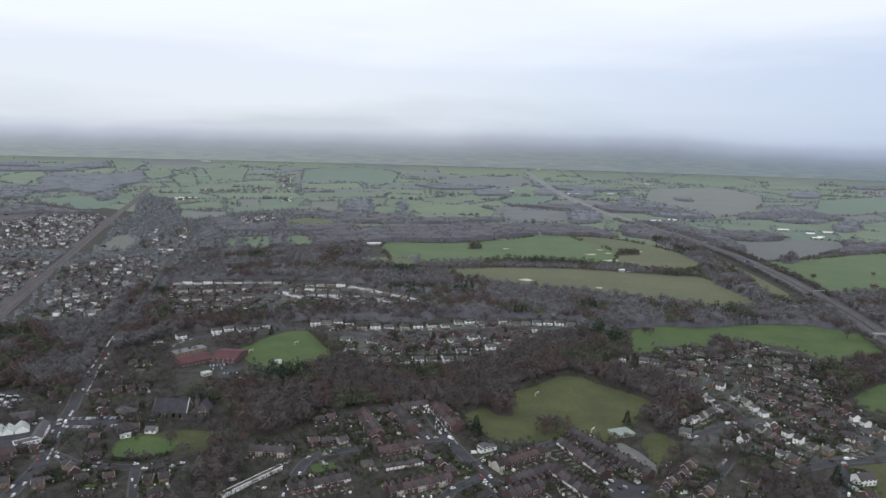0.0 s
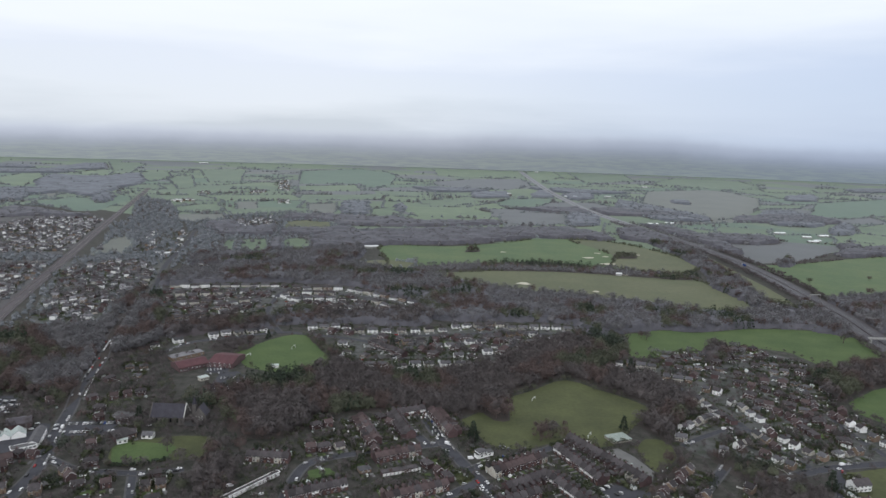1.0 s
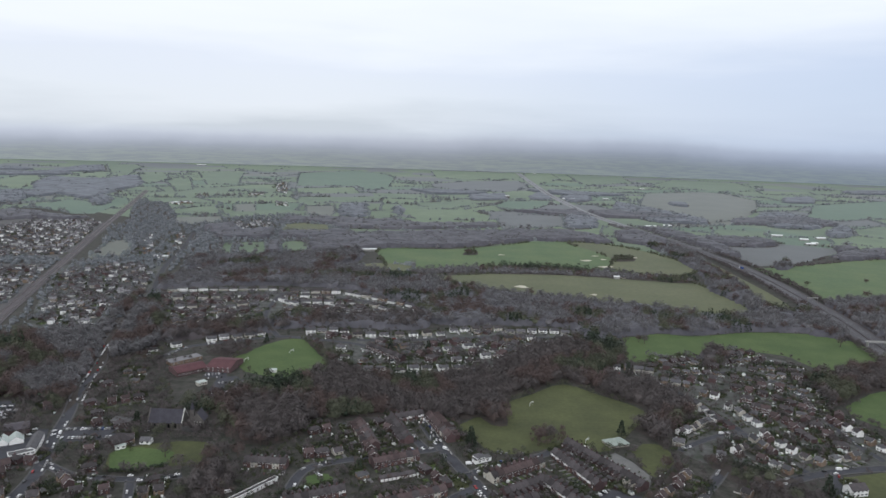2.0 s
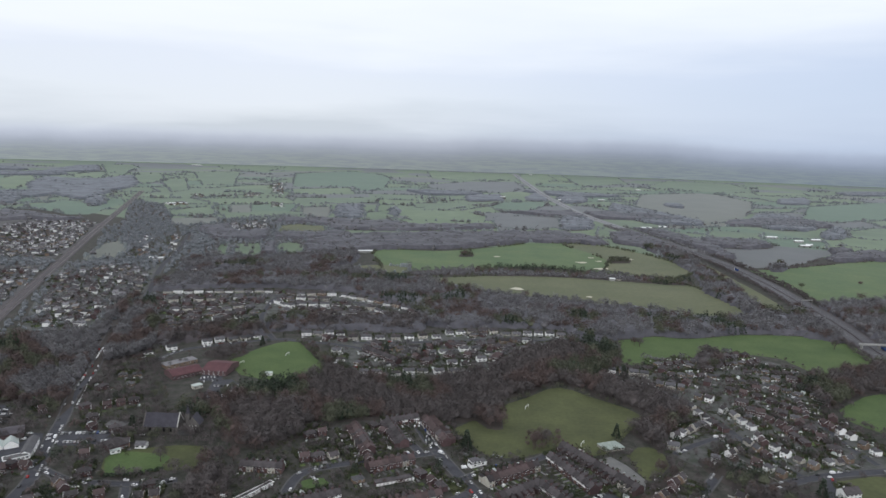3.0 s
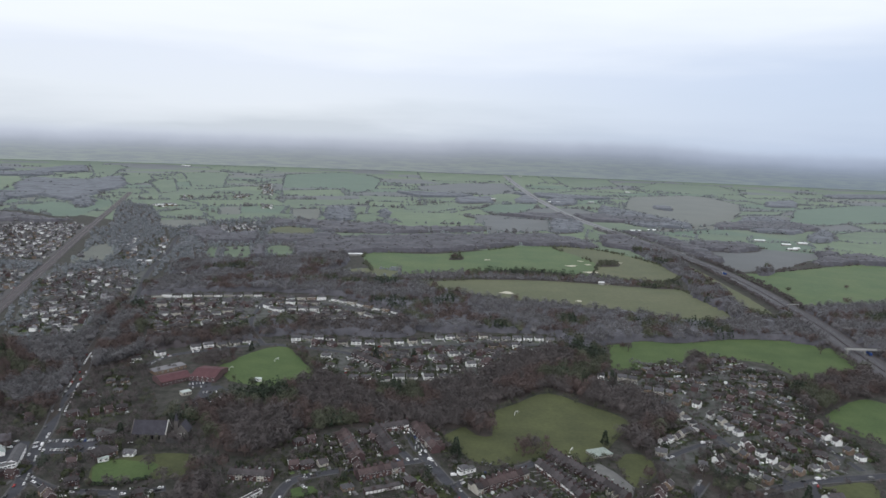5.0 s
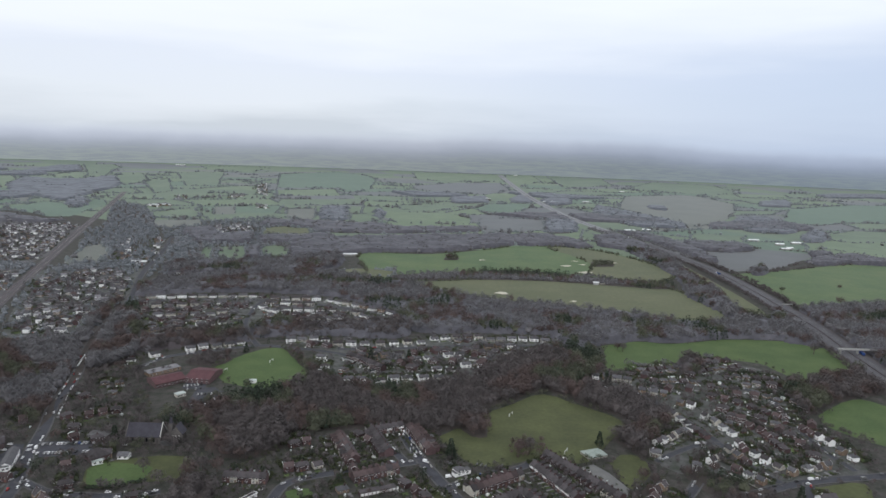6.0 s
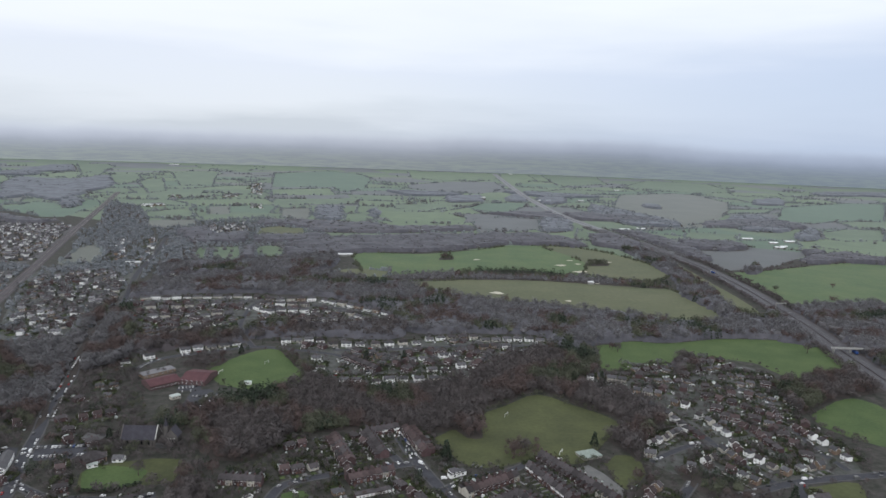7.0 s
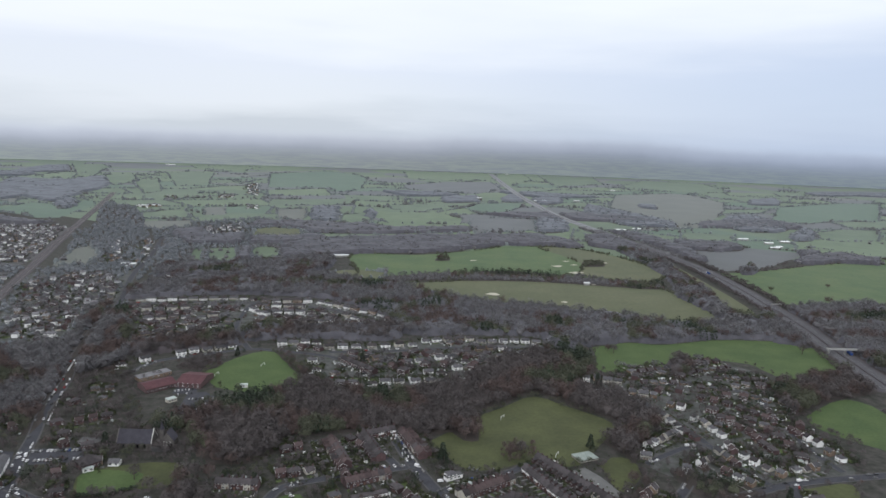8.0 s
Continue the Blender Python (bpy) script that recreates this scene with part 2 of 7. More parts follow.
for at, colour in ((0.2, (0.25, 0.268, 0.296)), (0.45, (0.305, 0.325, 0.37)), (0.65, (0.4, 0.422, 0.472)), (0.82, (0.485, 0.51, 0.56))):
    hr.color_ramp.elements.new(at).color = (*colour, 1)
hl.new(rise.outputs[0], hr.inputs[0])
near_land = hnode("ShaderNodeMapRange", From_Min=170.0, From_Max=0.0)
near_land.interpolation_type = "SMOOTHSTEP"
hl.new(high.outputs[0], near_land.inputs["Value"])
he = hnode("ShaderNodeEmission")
# painted haze glows brighter to the west
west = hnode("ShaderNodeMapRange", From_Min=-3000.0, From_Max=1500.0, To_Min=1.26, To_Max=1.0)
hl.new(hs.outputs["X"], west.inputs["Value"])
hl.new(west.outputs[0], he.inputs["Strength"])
# and is tinted bluer to the east
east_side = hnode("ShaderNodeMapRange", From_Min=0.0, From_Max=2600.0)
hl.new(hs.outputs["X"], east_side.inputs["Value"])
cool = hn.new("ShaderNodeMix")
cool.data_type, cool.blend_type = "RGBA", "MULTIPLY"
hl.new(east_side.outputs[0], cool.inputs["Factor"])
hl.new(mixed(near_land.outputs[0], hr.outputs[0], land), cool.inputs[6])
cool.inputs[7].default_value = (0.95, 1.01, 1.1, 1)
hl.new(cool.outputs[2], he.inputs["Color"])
thin = hnode("ShaderNodeMapRange", From_Min=185.0, From_Max=270.0)
thin.interpolation_type = "SMOOTHSTEP"
hl.new(high.outputs[0], thin.inputs["Value"])
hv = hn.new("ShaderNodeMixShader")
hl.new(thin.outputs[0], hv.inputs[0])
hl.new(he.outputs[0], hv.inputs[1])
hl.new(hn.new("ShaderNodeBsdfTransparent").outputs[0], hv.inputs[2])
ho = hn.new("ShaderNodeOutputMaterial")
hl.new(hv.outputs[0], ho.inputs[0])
MATS["distance"] = haze

# ---- helpers for meshes ----
rng = np.random.default_rng(7)
dice = random.Random(11)


def mesh_of(name, verts, faces, mats, slots=None):
    me = bpy.data.meshes.new(name)
    me.from_pydata([tuple(v) for v in verts], [], [tuple(f) for f in faces])
    for m in mats:
        me.materials.append(MATS[m])
    if slots is not None:
        me.polygons.foreach_set("material_index", np.asarray(slots, dtype=np.int32))
    me.update()
    return me


def tri_mesh(name, verts, mats, slots):
    """A mesh of loose triangles: verts has shape (n, 3, 3)."""
    n = len(verts)
    me = bpy.data.meshes.new(name)
    me.vertices.add(n * 3)
    me.vertices.foreach_set("co", np.ascontiguousarray(verts, dtype=np.float32).ravel())
    me.loops.add(n * 3)
    me.loops.foreach_set("vertex_index", np.arange(n * 3, dtype=np.int32))
    me.polygons.add(n)
    me.polygons.foreach_set("loop_start", np.arange(0, n * 3, 3, dtype=np.int32))
    for m in mats:
        me.materials.append(MATS[m])
    me.polygons.foreach_set("material_index", np.asarray(slots, dtype=np.int32))
    me.update(calc_edges=True)
    return me


def part(name, bm, mat, parent, label=""):
    me = bpy.data.meshes.new(name)
    bm.to_mesh(me)
    bm.free()
    for m in (mat if isinstance(mat, (list, tuple)) else [mat]):
        me.materials.append(MATS[m])
    ob = new(name, me)
    ob.parent = parent
    if label:
        tagged(ob, label)
    return ob


def box(bm, x0, x1, y0, y1, z0, z1, slot=0):
    v = [bm.verts.new(p) for p in ((x0, y0, z0), (x1, y0, z0), (x1, y1, z0), (x0, y1, z0), (x0, y0, z1), (x1, y0, z1), (x1, y1, z1), (x0, y1, z1))]
    for f in ((3, 2, 1, 0), (4, 5, 6, 7), (0, 1, 5, 4), (1, 2, 6, 5), (2, 3, 7, 6), (3, 0, 4, 7)):
        bm.faces.new([v[i] for i in f]).material_index = slot
    return v


def solid(bm, verts, faces, slot=0):
    v = [bm.verts.new(p) for p in verts]
    for f in faces:
        bm.faces.new([v[i] for i in f]).material_index = slot


def smooth_line(pts, step=8.0):
    """Catmull-Rom through the points, resampled."""
    p = [np.array(q, float) for q in pts]
    p = [2 * p[0] - p[1]] + p + [2 * p[-1] - p[-2]]
    out = []
    for a, b, c, d in zip(p, p[1:], p[2:], p[3:]):
        n = max(2, int(np.linalg.norm(c - b) / step))
        for k in range(n):
            t = k / n
            out.append(0.5 * (2 * b + (c - a) * t + (2 * a - 5 * b + 4 * c - d) * t * t + (3 * b - a - 3 * c + d) * t ** 3))
    out.append(p[-2])
    return np.array(out)


def sides(line):
    d = np.gradient(line, axis=0)
    d /= np.linalg.norm(d, axis=1)[:, None]
    return np.stack([-d[:, 1], d[:, 0]], 1)


def ribbon(name, line, left, right, z, mat, thick=0.0):
    s = sides(line)
    a, b = line + s * left, line + s * right
    n = len(line)
    rows = [np.c_[a, np.full(n, z)], np.c_[b, np.full(n, z)]]
    faces = [(i, n + i, n + i + 1, i + 1) for i in range(n - 1)]
    if thick:
        rows += [np.c_[a, np.full(n, z - thick)], np.c_[b, np.full(n, z - thick)]]
        faces += [(i, i + 1, 2 * n + i + 1, 2 * n + i) for i in range(n - 1)] + [(n + i, 3 * n + i, 3 * n + i + 1, n + i + 1) for i in range(n - 1)]
    return new(name, mesh_of(name, np.concatenate(rows), faces, [mat]))


def inside(poly, pts):
    """Which of the points lie in the polygon."""
    q, hit = np.asarray(poly, float), np.zeros(len(pts), bool)
    x, y = pts[:, 0], pts[:, 1]
    for (x0, y0), (x1, y1) in zip(q, np.roll(q, -1, 0)):
        if y0 != y1:
            hit ^= ((y0 > y) != (y1 > y)) & (x < (x1 - x0) * (y - y0) / (y1 - y0) + x0)
    return hit


def wavy(poly, size=1.5, step=12.0):
    """The outline with rounded corners and a slightly uneven edge."""
    q = smooth_line(list(poly) + [poly[0]], step)[:-1]
    return [(x + size * noise.noise((x * 0.06, y * 0.06, 3)), y + size * noise.noise((x * 0.06, y * 0.06, 9))) for x, y in q]


def ragged(poly, size, step=22.0):
    """The outline with nearly straight sides and an uneven edge."""
    q = []
    for a, b in zip(poly, list(poly[1:]) + [poly[0]]):
        n = max(1, int(math.dist(a, b) / step))
        q += [(a[0] + (b[0] - a[0]) * k / n, a[1] + (b[1] - a[1]) * k / n) for k in range(n)]
    return [(x + size * noise.noise((x * 0.03, y * 0.03, 3)), y + size * noise.noise((x * 0.03, y * 0.03, 9))) for x, y in q]


def sheet(name, poly, z, mat, kind="structure", label="", category=""):
    bm = bmesh.new()
    face = bm.faces.new([bm.verts.new((x, y, z)) for x, y in poly])
    face.normal_update()
    if face.normal.z < 0:
        face.normal_flip()
    bmesh.ops.triangulate(bm, faces=[face])
    ob = part(name, bm, mat, None)
    return tagged(ob, label, category, kind=kind)


# ---- ground ----
bm = bmesh.new()
edge = [(-5200, -600), (5600, -600), (5600, 5600), (-5200, 5600)]
bm.faces.new([bm.verts.new((x, y, 0)) for x, y in edge])
tagged(part("ground", bm, "earth", None), "damp winter ground of gardens, verges and bare soil", "ground", kind="structure")

LAYER = [0.05]
OPEN = []


def field(name, mat, poly):
    LAYER[0] += 0.004
    OPEN.append(poly)
    words = {"bright_grass": "bright green mown winter grass", "meadow": "dull green mown playing field grass", "fairway": "pale green short winter grass",
             "rough_grass": "yellowish green rough winter grass", "pale_pasture": "green winter pasture paled by painted haze", "farmland": "dull green winter pasture", "plough": "grey brown ploughed field",
             "winter_wheat": "bluish green young winter wheat", "stubble": "dun grey stubble and dead grass"}[mat]
    far = np.mean([y for x, y in poly]) > 1330 and "golf" not in name
    return sheet(name, ragged(poly, 7.0) if far else wavy(poly), LAYER[0], mat, label=words + " with uneven edges", category="field")


def yard(name, mat, poly):
    LAYER[0] += 0.004
    OPEN.append(poly)
    words = {"asphalt": "dark grey asphalt yard with parked cars", "court": "pale grey hard sports court"}[mat]
    return sheet(name, poly, LAYER[0], mat, label=words, category=name.replace("_", " "))


ROAD_LINES = []


def road(name, width, pts):
    line = smooth_line(pts)
    width *= 0.78
    ROAD_LINES.append((line, width))
    LAYER[0] += 0.002
    ob = tagged(ribbon(name, line, width / 2, -width / 2, 0.12 + LAYER[0] * 0.2, "asphalt"), "grey asphalt residential street", "road", kind="structure")
    for s in (1, -1):
        w = ribbon("pavement", line, s * (width / 2 + 1.4), s * width / 2, 0.26, "pavement", 0.2)
        tagged(w, "pale grey pavement with a raised kerb", "pavement", kind="structure")
    return ob


def railway(pts):
    line = smooth_line(pts, 15)
    ROAD_LINES.append((line, 17))
    bed = tagged(ribbon("railway", line, 9, -9, 0.5, "ballast", 0.5), "brown ballast bed of a twin-track railway", "railway", kind="structure")
    for off in (-5.2, -3.8, 3.8, 5.2):
        rail = ribbon("rail", line, off + 0.05, off - 0.05, 0.75, "steel", 0.25)
        rail.parent = bed


def motorway(pts):
    line = smooth_line(pts, 20)
    ROAD_LINES.append((line, 37))
    # beyond 1900 carriageway and verge change to paler colours, as painted haze
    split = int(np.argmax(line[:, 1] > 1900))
    for stretch, bank, surface, words in ((line[:split + 1], "undergrowth", "motorway_asphalt", "grey"), (line[split:], "stubble", "hazy_asphalt", "haze-paled grey")):
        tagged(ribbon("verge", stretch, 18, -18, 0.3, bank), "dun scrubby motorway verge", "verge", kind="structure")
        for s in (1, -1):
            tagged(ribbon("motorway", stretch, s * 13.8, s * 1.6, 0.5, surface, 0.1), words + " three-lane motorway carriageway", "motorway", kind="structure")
    for s in (1, -1):
        for off in (5.2, 8.8):
            m = tagged(ribbon("lane_marking", line, s * off + 0.08, s * off - 0.08, 0.53, "concrete"), "white lane line on the motorway", "road marking", kind="structure")
    barrier = ribbon("crash_barrier", line, 0.25, -0.25, 1.0, "ballast", 0.6)
    tagged(barrier, "grey central crash barrier along the motorway", "barrier", kind="structure")


field("playing_field", "meadow", [(18, 532), (36, 551), (60, 581), (91, 608), (126, 638), (151, 616), (181, 587), (189, 562), (165, 533), (138, 495), (120, 494), (99, 500), (73, 487), (47, 485), (34, 508)])
field("playing_field", "meadow", [(154, 494), (168, 509), (183, 506), (182, 479), (165, 458), (157, 458)])
field("school_field", "bright_grass", [(-189, 647), (-211, 688), (-196, 724), (-176, 754), (-152, 759), (-132, 720), (-110, 672), (-122, 646), (-153, 634)])
field("pasture", "bright_grass", [(227, 802), (222, 760), (210, 720), (235, 714), (275, 742), (309, 745), (360, 761), (400, 750), (407, 731), (420, 694), (459, 707), (506, 743), (521, 772), (518, 816), (488, 843), (404, 845), (322, 819), (282, 825)])
field("side_pasture", "bright_grass", [(382, 599), (426, 634), (451, 644), (466, 628), (466, 602), (471, 574), (424, 512), (408, 531), (390, 549), (376, 574)])
field("golf_fairway", "fairway", [(-132, 1160), (-95, 1208), (-121, 1409), (19, 1427), (146, 1506), (231, 1574), (388, 1569), (469, 1449), (500, 1302), (451, 1212), (376, 1216), (288, 1235), (183, 1230), (77, 1192), (-22, 1147)])
field("golf_fairway", "rough_grass", [(318, 1252), (376, 1219), (449, 1216), (496, 1302), (465, 1447), (386, 1565), (300, 1568), (338, 1450), (352, 1360)])
field("golf_rough", "rough_grass", [(-22, 1137), (76, 1171), (180, 1208), (281, 1202), (363, 1174), (436, 1155), (457, 1062), (457, 953), (385, 926), (295, 967), (194, 1005), (95, 1034), (34, 1080)])
field("far_pasture", "fairway", [(618, 1309), (690, 1332), (816, 1397), (966, 1469), (1118, 1524), (768, 1032), (712, 1071), (608, 1035), (616, 1125), (614, 1210)])
field("ploughed_field", "plough", [(635, 1590), (827, 1662), (959, 1591), (748, 1379), (627, 1328), (620, 1432)])
field("church_green", "meadow", [(-227, 442), (-236, 466), (-228, 478), (-204, 487), (-184, 491), (-167, 486), (-167, 456), (-189, 450), (-209, 441)])
field("church_green", "bright_grass", [(-225, 443), (-235, 466), (-229, 477), (-206, 477), (-190, 471), (-192, 452), (-207, 445)])
field("estate_green", "bright_grass", [(-84, 422), (-87, 441), (-73, 446), (-66, 433), (-70, 422)])
field("road_island", "meadow", [(17, 430), (16, 439), (22, 443), (27, 438), (26, 429), (20, 426)])
field("corner_lawn", "meadow", [(298, 463), (306, 463), (343, 469), (316, 422), (273, 419)])
field("verge_pocket", "rough_grass", [(553, 1533), (551, 1335), (545, 1180), (539, 1065), (527, 989), (495, 964), (492, 1005), (510, 1129), (525, 1283), (537, 1453)])
yard("school_yard", "asphalt", [(-206, 587), (-209, 629), (-194, 634), (-171, 612), (-169, 576), (-187, 568)])
yard("sports_court", "court", [(123, 482), (141, 491), (150, 477), (158, 454), (150, 436), (144, 440), (134, 462)])
yard("car_park", "asphalt", [(98, 408), (112, 429), (123, 435), (147, 425), (135, 398), (103, 396)])
yard("car_park", "asphalt", [(-284, 482), (-292, 509), (-252, 514), (-242, 489)])
yard("dealer_yard", "asphalt", [(-356, 515), (-381, 554), (-359, 559), (-349, 534), (-346, 516)])
yard("school_car_park", "asphalt", [(-224, 628), (-225, 648), (-206, 649), (-201, 627)])
yard("market_yard", "asphalt", [(-315, 447), (-327, 472), (-308, 489), (-309, 505), (-301, 504), (-289, 476), (-289, 458)])
# ground under the western suburb, lightened in colour to stand for haze
sheet("town_ground", wavy([(-479, 769), (-584, 1002), (-631, 1145), (-488, 1184), (-426, 984), (-422, 874), (-405, 760)]), 0.04, "garden_ground", label="grey drives and small lawns of a suburb, lightened for haze", category="ground")
sheet("town_ground", wavy([(-582, 809), (-1168, 1652), (-839, 1686), (-712, 1336), (-675, 1170), (-559, 870)]), 0.041, "paving", label="grey drives and small lawns of a suburb, lightened for haze", category="ground")
for poly in ([(-150, 786), (-40, 800), (90, 824), (180, 818), (196, 800), (160, 765), (80, 726), (62, 688), (0, 660), (-75, 655), (-112, 700), (-104, 752)],
             [(-400, 975), (-235, 1008), (-140, 1000), (-14, 910), (-48, 872), (-185, 862), (-250, 850), (-330, 792), (-350, 868)],
             [(186, 690), (258, 690), (262, 724), (372, 742), (398, 694), (364, 620), (360, 492), (300, 470), (240, 462), (192, 500), (246, 566), (236, 626)]):
    sheet("estate_ground", wavy(poly), 0.035, "garden_ground", label="grey drives, paths and small lawns between houses", category="ground")
road("high_street", 10, [(-263, 374), (-266, 398), (-271, 437), (-288, 486), (-301, 531), (-320, 585), (-336, 655), (-366, 741), (-394, 853), (-414, 967), (-469, 1149), (-506, 1325), (-565, 1558)])
road("green_lane", 7, [(-274, 450), (-244, 433), (-220, 431), (-193, 431), (-172, 438)])
road("mill_lane", 6, [(-183, 378), (-195, 407), (-204, 431)])
road("crescent_road", 8, [(-94, 379), (-95, 420), (-91, 448), (-79, 460), (-52, 471), (-23, 480), (7, 490)])
road("station_road", 10, [(-14, 556), (-2, 518), (11, 482), (25, 450), (37, 424), (49, 394)])
road("cul_de_sac", 7, [(-76, 531), (-64, 501), (-54, 471)])
road("cul_de_sac", 7, [(-28, 523), (-13, 503), (-4, 485)])
road("park_road", 7, [(26, 450), (40, 462), (57, 472), (79, 481), (91, 490)])
road("lower_road", 8, [(0, 388), (11, 413), (30, 431)])
road("orchard_close", 8, [(157, 393), (178, 421), (203, 452), (214, 467)])
road("hill_road", 7, [(190, 663), (216, 652), (234, 623), (246, 584), (256, 548), (262, 508), (270, 480), (279, 465)])
road("hill_close", 6, [(193, 498), (215, 515), (245, 533), (259, 532)])
road("bypass_lane", 9, [(242, 448), (278, 463), (307, 472), (335, 477), (389, 486)])
road("farm_lane", 7, [(261, 402), (285, 442), (298, 468)])
road("upper_close", 6, [(269, 674), (309, 686), (337, 671), (356, 640), (353, 603)])
road("east_road", 6, [(353, 603), (345, 552), (344, 518), (348, 489)])
road("school_road", 7, [(-285, 682), (-272, 718), (-230, 744), (-184, 767), (-144, 762), (-103, 752), (-76, 738), (-48, 700), (-23, 680), (13, 683), (42, 671)])
road("estate_road", 7, [(-184, 767), (-209, 819), (-224, 873), (-229, 955), (-221, 993)])
road("ridge_road", 7, [(-393, 959), (-317, 976), (-235, 983), (-167, 973), (-107, 952), (-47, 910)])
road("valley_road", 7, [(-91, 762), (-39, 768), (13, 778), (82, 794), (150, 794), (179, 804)])
railway([(-495, 701), (-528, 789), (-580, 945), (-649, 1158), (-719, 1372), (-816, 1668), (-971, 2158), (-1107, 2573)])
motorway([(518, 664), (539, 798), (562, 918), (573, 1019), (588, 1167), (593, 1342), (582, 1491), (559, 1695), (523, 1934), (486, 2219), (475, 2565), (472, 3041), (498, 3841), (530, 4705)])


# ---- fields of the farther country ----
NEAR_LAYER, FAR_FIELDS = LAYER[0], len(OPEN)
LAYER[0] = 0.05
# these materials carry the haze of distance in their colours
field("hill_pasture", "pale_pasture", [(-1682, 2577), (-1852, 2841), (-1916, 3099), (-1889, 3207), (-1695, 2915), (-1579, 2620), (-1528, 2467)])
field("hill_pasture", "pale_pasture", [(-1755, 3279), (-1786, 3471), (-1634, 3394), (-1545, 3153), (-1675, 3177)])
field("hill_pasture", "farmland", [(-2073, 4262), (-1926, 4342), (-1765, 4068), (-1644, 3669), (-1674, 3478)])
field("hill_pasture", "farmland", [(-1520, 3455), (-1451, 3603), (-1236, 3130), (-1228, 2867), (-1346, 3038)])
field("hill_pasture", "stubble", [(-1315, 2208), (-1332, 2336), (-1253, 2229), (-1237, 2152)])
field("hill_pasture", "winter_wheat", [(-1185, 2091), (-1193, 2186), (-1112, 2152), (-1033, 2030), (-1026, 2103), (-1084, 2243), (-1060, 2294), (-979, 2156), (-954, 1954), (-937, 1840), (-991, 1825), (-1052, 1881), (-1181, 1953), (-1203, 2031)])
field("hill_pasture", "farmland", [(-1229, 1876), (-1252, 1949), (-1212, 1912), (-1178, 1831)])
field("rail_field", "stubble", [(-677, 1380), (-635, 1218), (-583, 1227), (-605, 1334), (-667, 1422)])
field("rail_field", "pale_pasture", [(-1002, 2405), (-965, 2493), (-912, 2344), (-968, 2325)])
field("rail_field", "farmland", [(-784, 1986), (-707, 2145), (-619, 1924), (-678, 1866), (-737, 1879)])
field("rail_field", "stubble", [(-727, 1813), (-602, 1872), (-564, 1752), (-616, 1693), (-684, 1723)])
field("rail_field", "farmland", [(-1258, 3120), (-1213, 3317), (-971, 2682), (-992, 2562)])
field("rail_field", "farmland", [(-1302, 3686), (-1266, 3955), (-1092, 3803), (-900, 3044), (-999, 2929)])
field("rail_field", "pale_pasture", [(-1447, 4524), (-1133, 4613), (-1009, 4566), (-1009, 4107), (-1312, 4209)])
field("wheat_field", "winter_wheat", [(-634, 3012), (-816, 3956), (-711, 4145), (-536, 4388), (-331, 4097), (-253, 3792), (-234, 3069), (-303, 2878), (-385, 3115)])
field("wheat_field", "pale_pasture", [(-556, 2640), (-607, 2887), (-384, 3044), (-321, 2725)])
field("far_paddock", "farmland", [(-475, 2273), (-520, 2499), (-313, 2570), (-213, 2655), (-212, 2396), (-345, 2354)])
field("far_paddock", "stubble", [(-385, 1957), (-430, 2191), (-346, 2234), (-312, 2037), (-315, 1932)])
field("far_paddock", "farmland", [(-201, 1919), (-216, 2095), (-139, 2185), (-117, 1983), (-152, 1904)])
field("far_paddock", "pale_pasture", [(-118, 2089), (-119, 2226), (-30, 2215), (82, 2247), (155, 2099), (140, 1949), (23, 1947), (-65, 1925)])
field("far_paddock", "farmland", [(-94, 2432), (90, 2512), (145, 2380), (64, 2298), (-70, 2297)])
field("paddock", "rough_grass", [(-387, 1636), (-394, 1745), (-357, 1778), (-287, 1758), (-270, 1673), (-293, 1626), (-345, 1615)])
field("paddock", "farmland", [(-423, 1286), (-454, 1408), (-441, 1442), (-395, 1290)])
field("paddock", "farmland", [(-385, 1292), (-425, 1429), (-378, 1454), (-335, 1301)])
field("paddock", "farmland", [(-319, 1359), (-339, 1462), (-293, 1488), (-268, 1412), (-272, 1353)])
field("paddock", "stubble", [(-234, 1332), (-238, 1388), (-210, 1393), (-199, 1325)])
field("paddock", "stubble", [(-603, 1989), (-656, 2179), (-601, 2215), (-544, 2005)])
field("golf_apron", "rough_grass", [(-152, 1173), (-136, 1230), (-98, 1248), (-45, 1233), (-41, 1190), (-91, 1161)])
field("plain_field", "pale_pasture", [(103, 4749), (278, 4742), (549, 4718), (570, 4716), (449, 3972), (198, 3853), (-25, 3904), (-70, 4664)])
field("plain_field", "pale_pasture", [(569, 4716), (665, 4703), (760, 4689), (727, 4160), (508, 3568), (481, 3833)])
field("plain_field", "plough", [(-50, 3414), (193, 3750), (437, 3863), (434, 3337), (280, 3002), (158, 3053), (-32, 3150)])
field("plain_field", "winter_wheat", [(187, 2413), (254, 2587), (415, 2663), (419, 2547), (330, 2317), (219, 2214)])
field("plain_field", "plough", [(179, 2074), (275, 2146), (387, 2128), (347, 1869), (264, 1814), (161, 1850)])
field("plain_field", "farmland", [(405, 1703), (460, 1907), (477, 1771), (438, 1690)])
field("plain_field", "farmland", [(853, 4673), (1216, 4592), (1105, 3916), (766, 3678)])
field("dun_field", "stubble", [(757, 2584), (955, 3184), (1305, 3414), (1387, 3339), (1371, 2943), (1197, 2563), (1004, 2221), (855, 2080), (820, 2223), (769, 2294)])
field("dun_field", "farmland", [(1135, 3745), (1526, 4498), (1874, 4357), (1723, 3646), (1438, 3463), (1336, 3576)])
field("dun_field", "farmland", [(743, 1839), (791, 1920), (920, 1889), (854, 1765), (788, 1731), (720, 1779)])
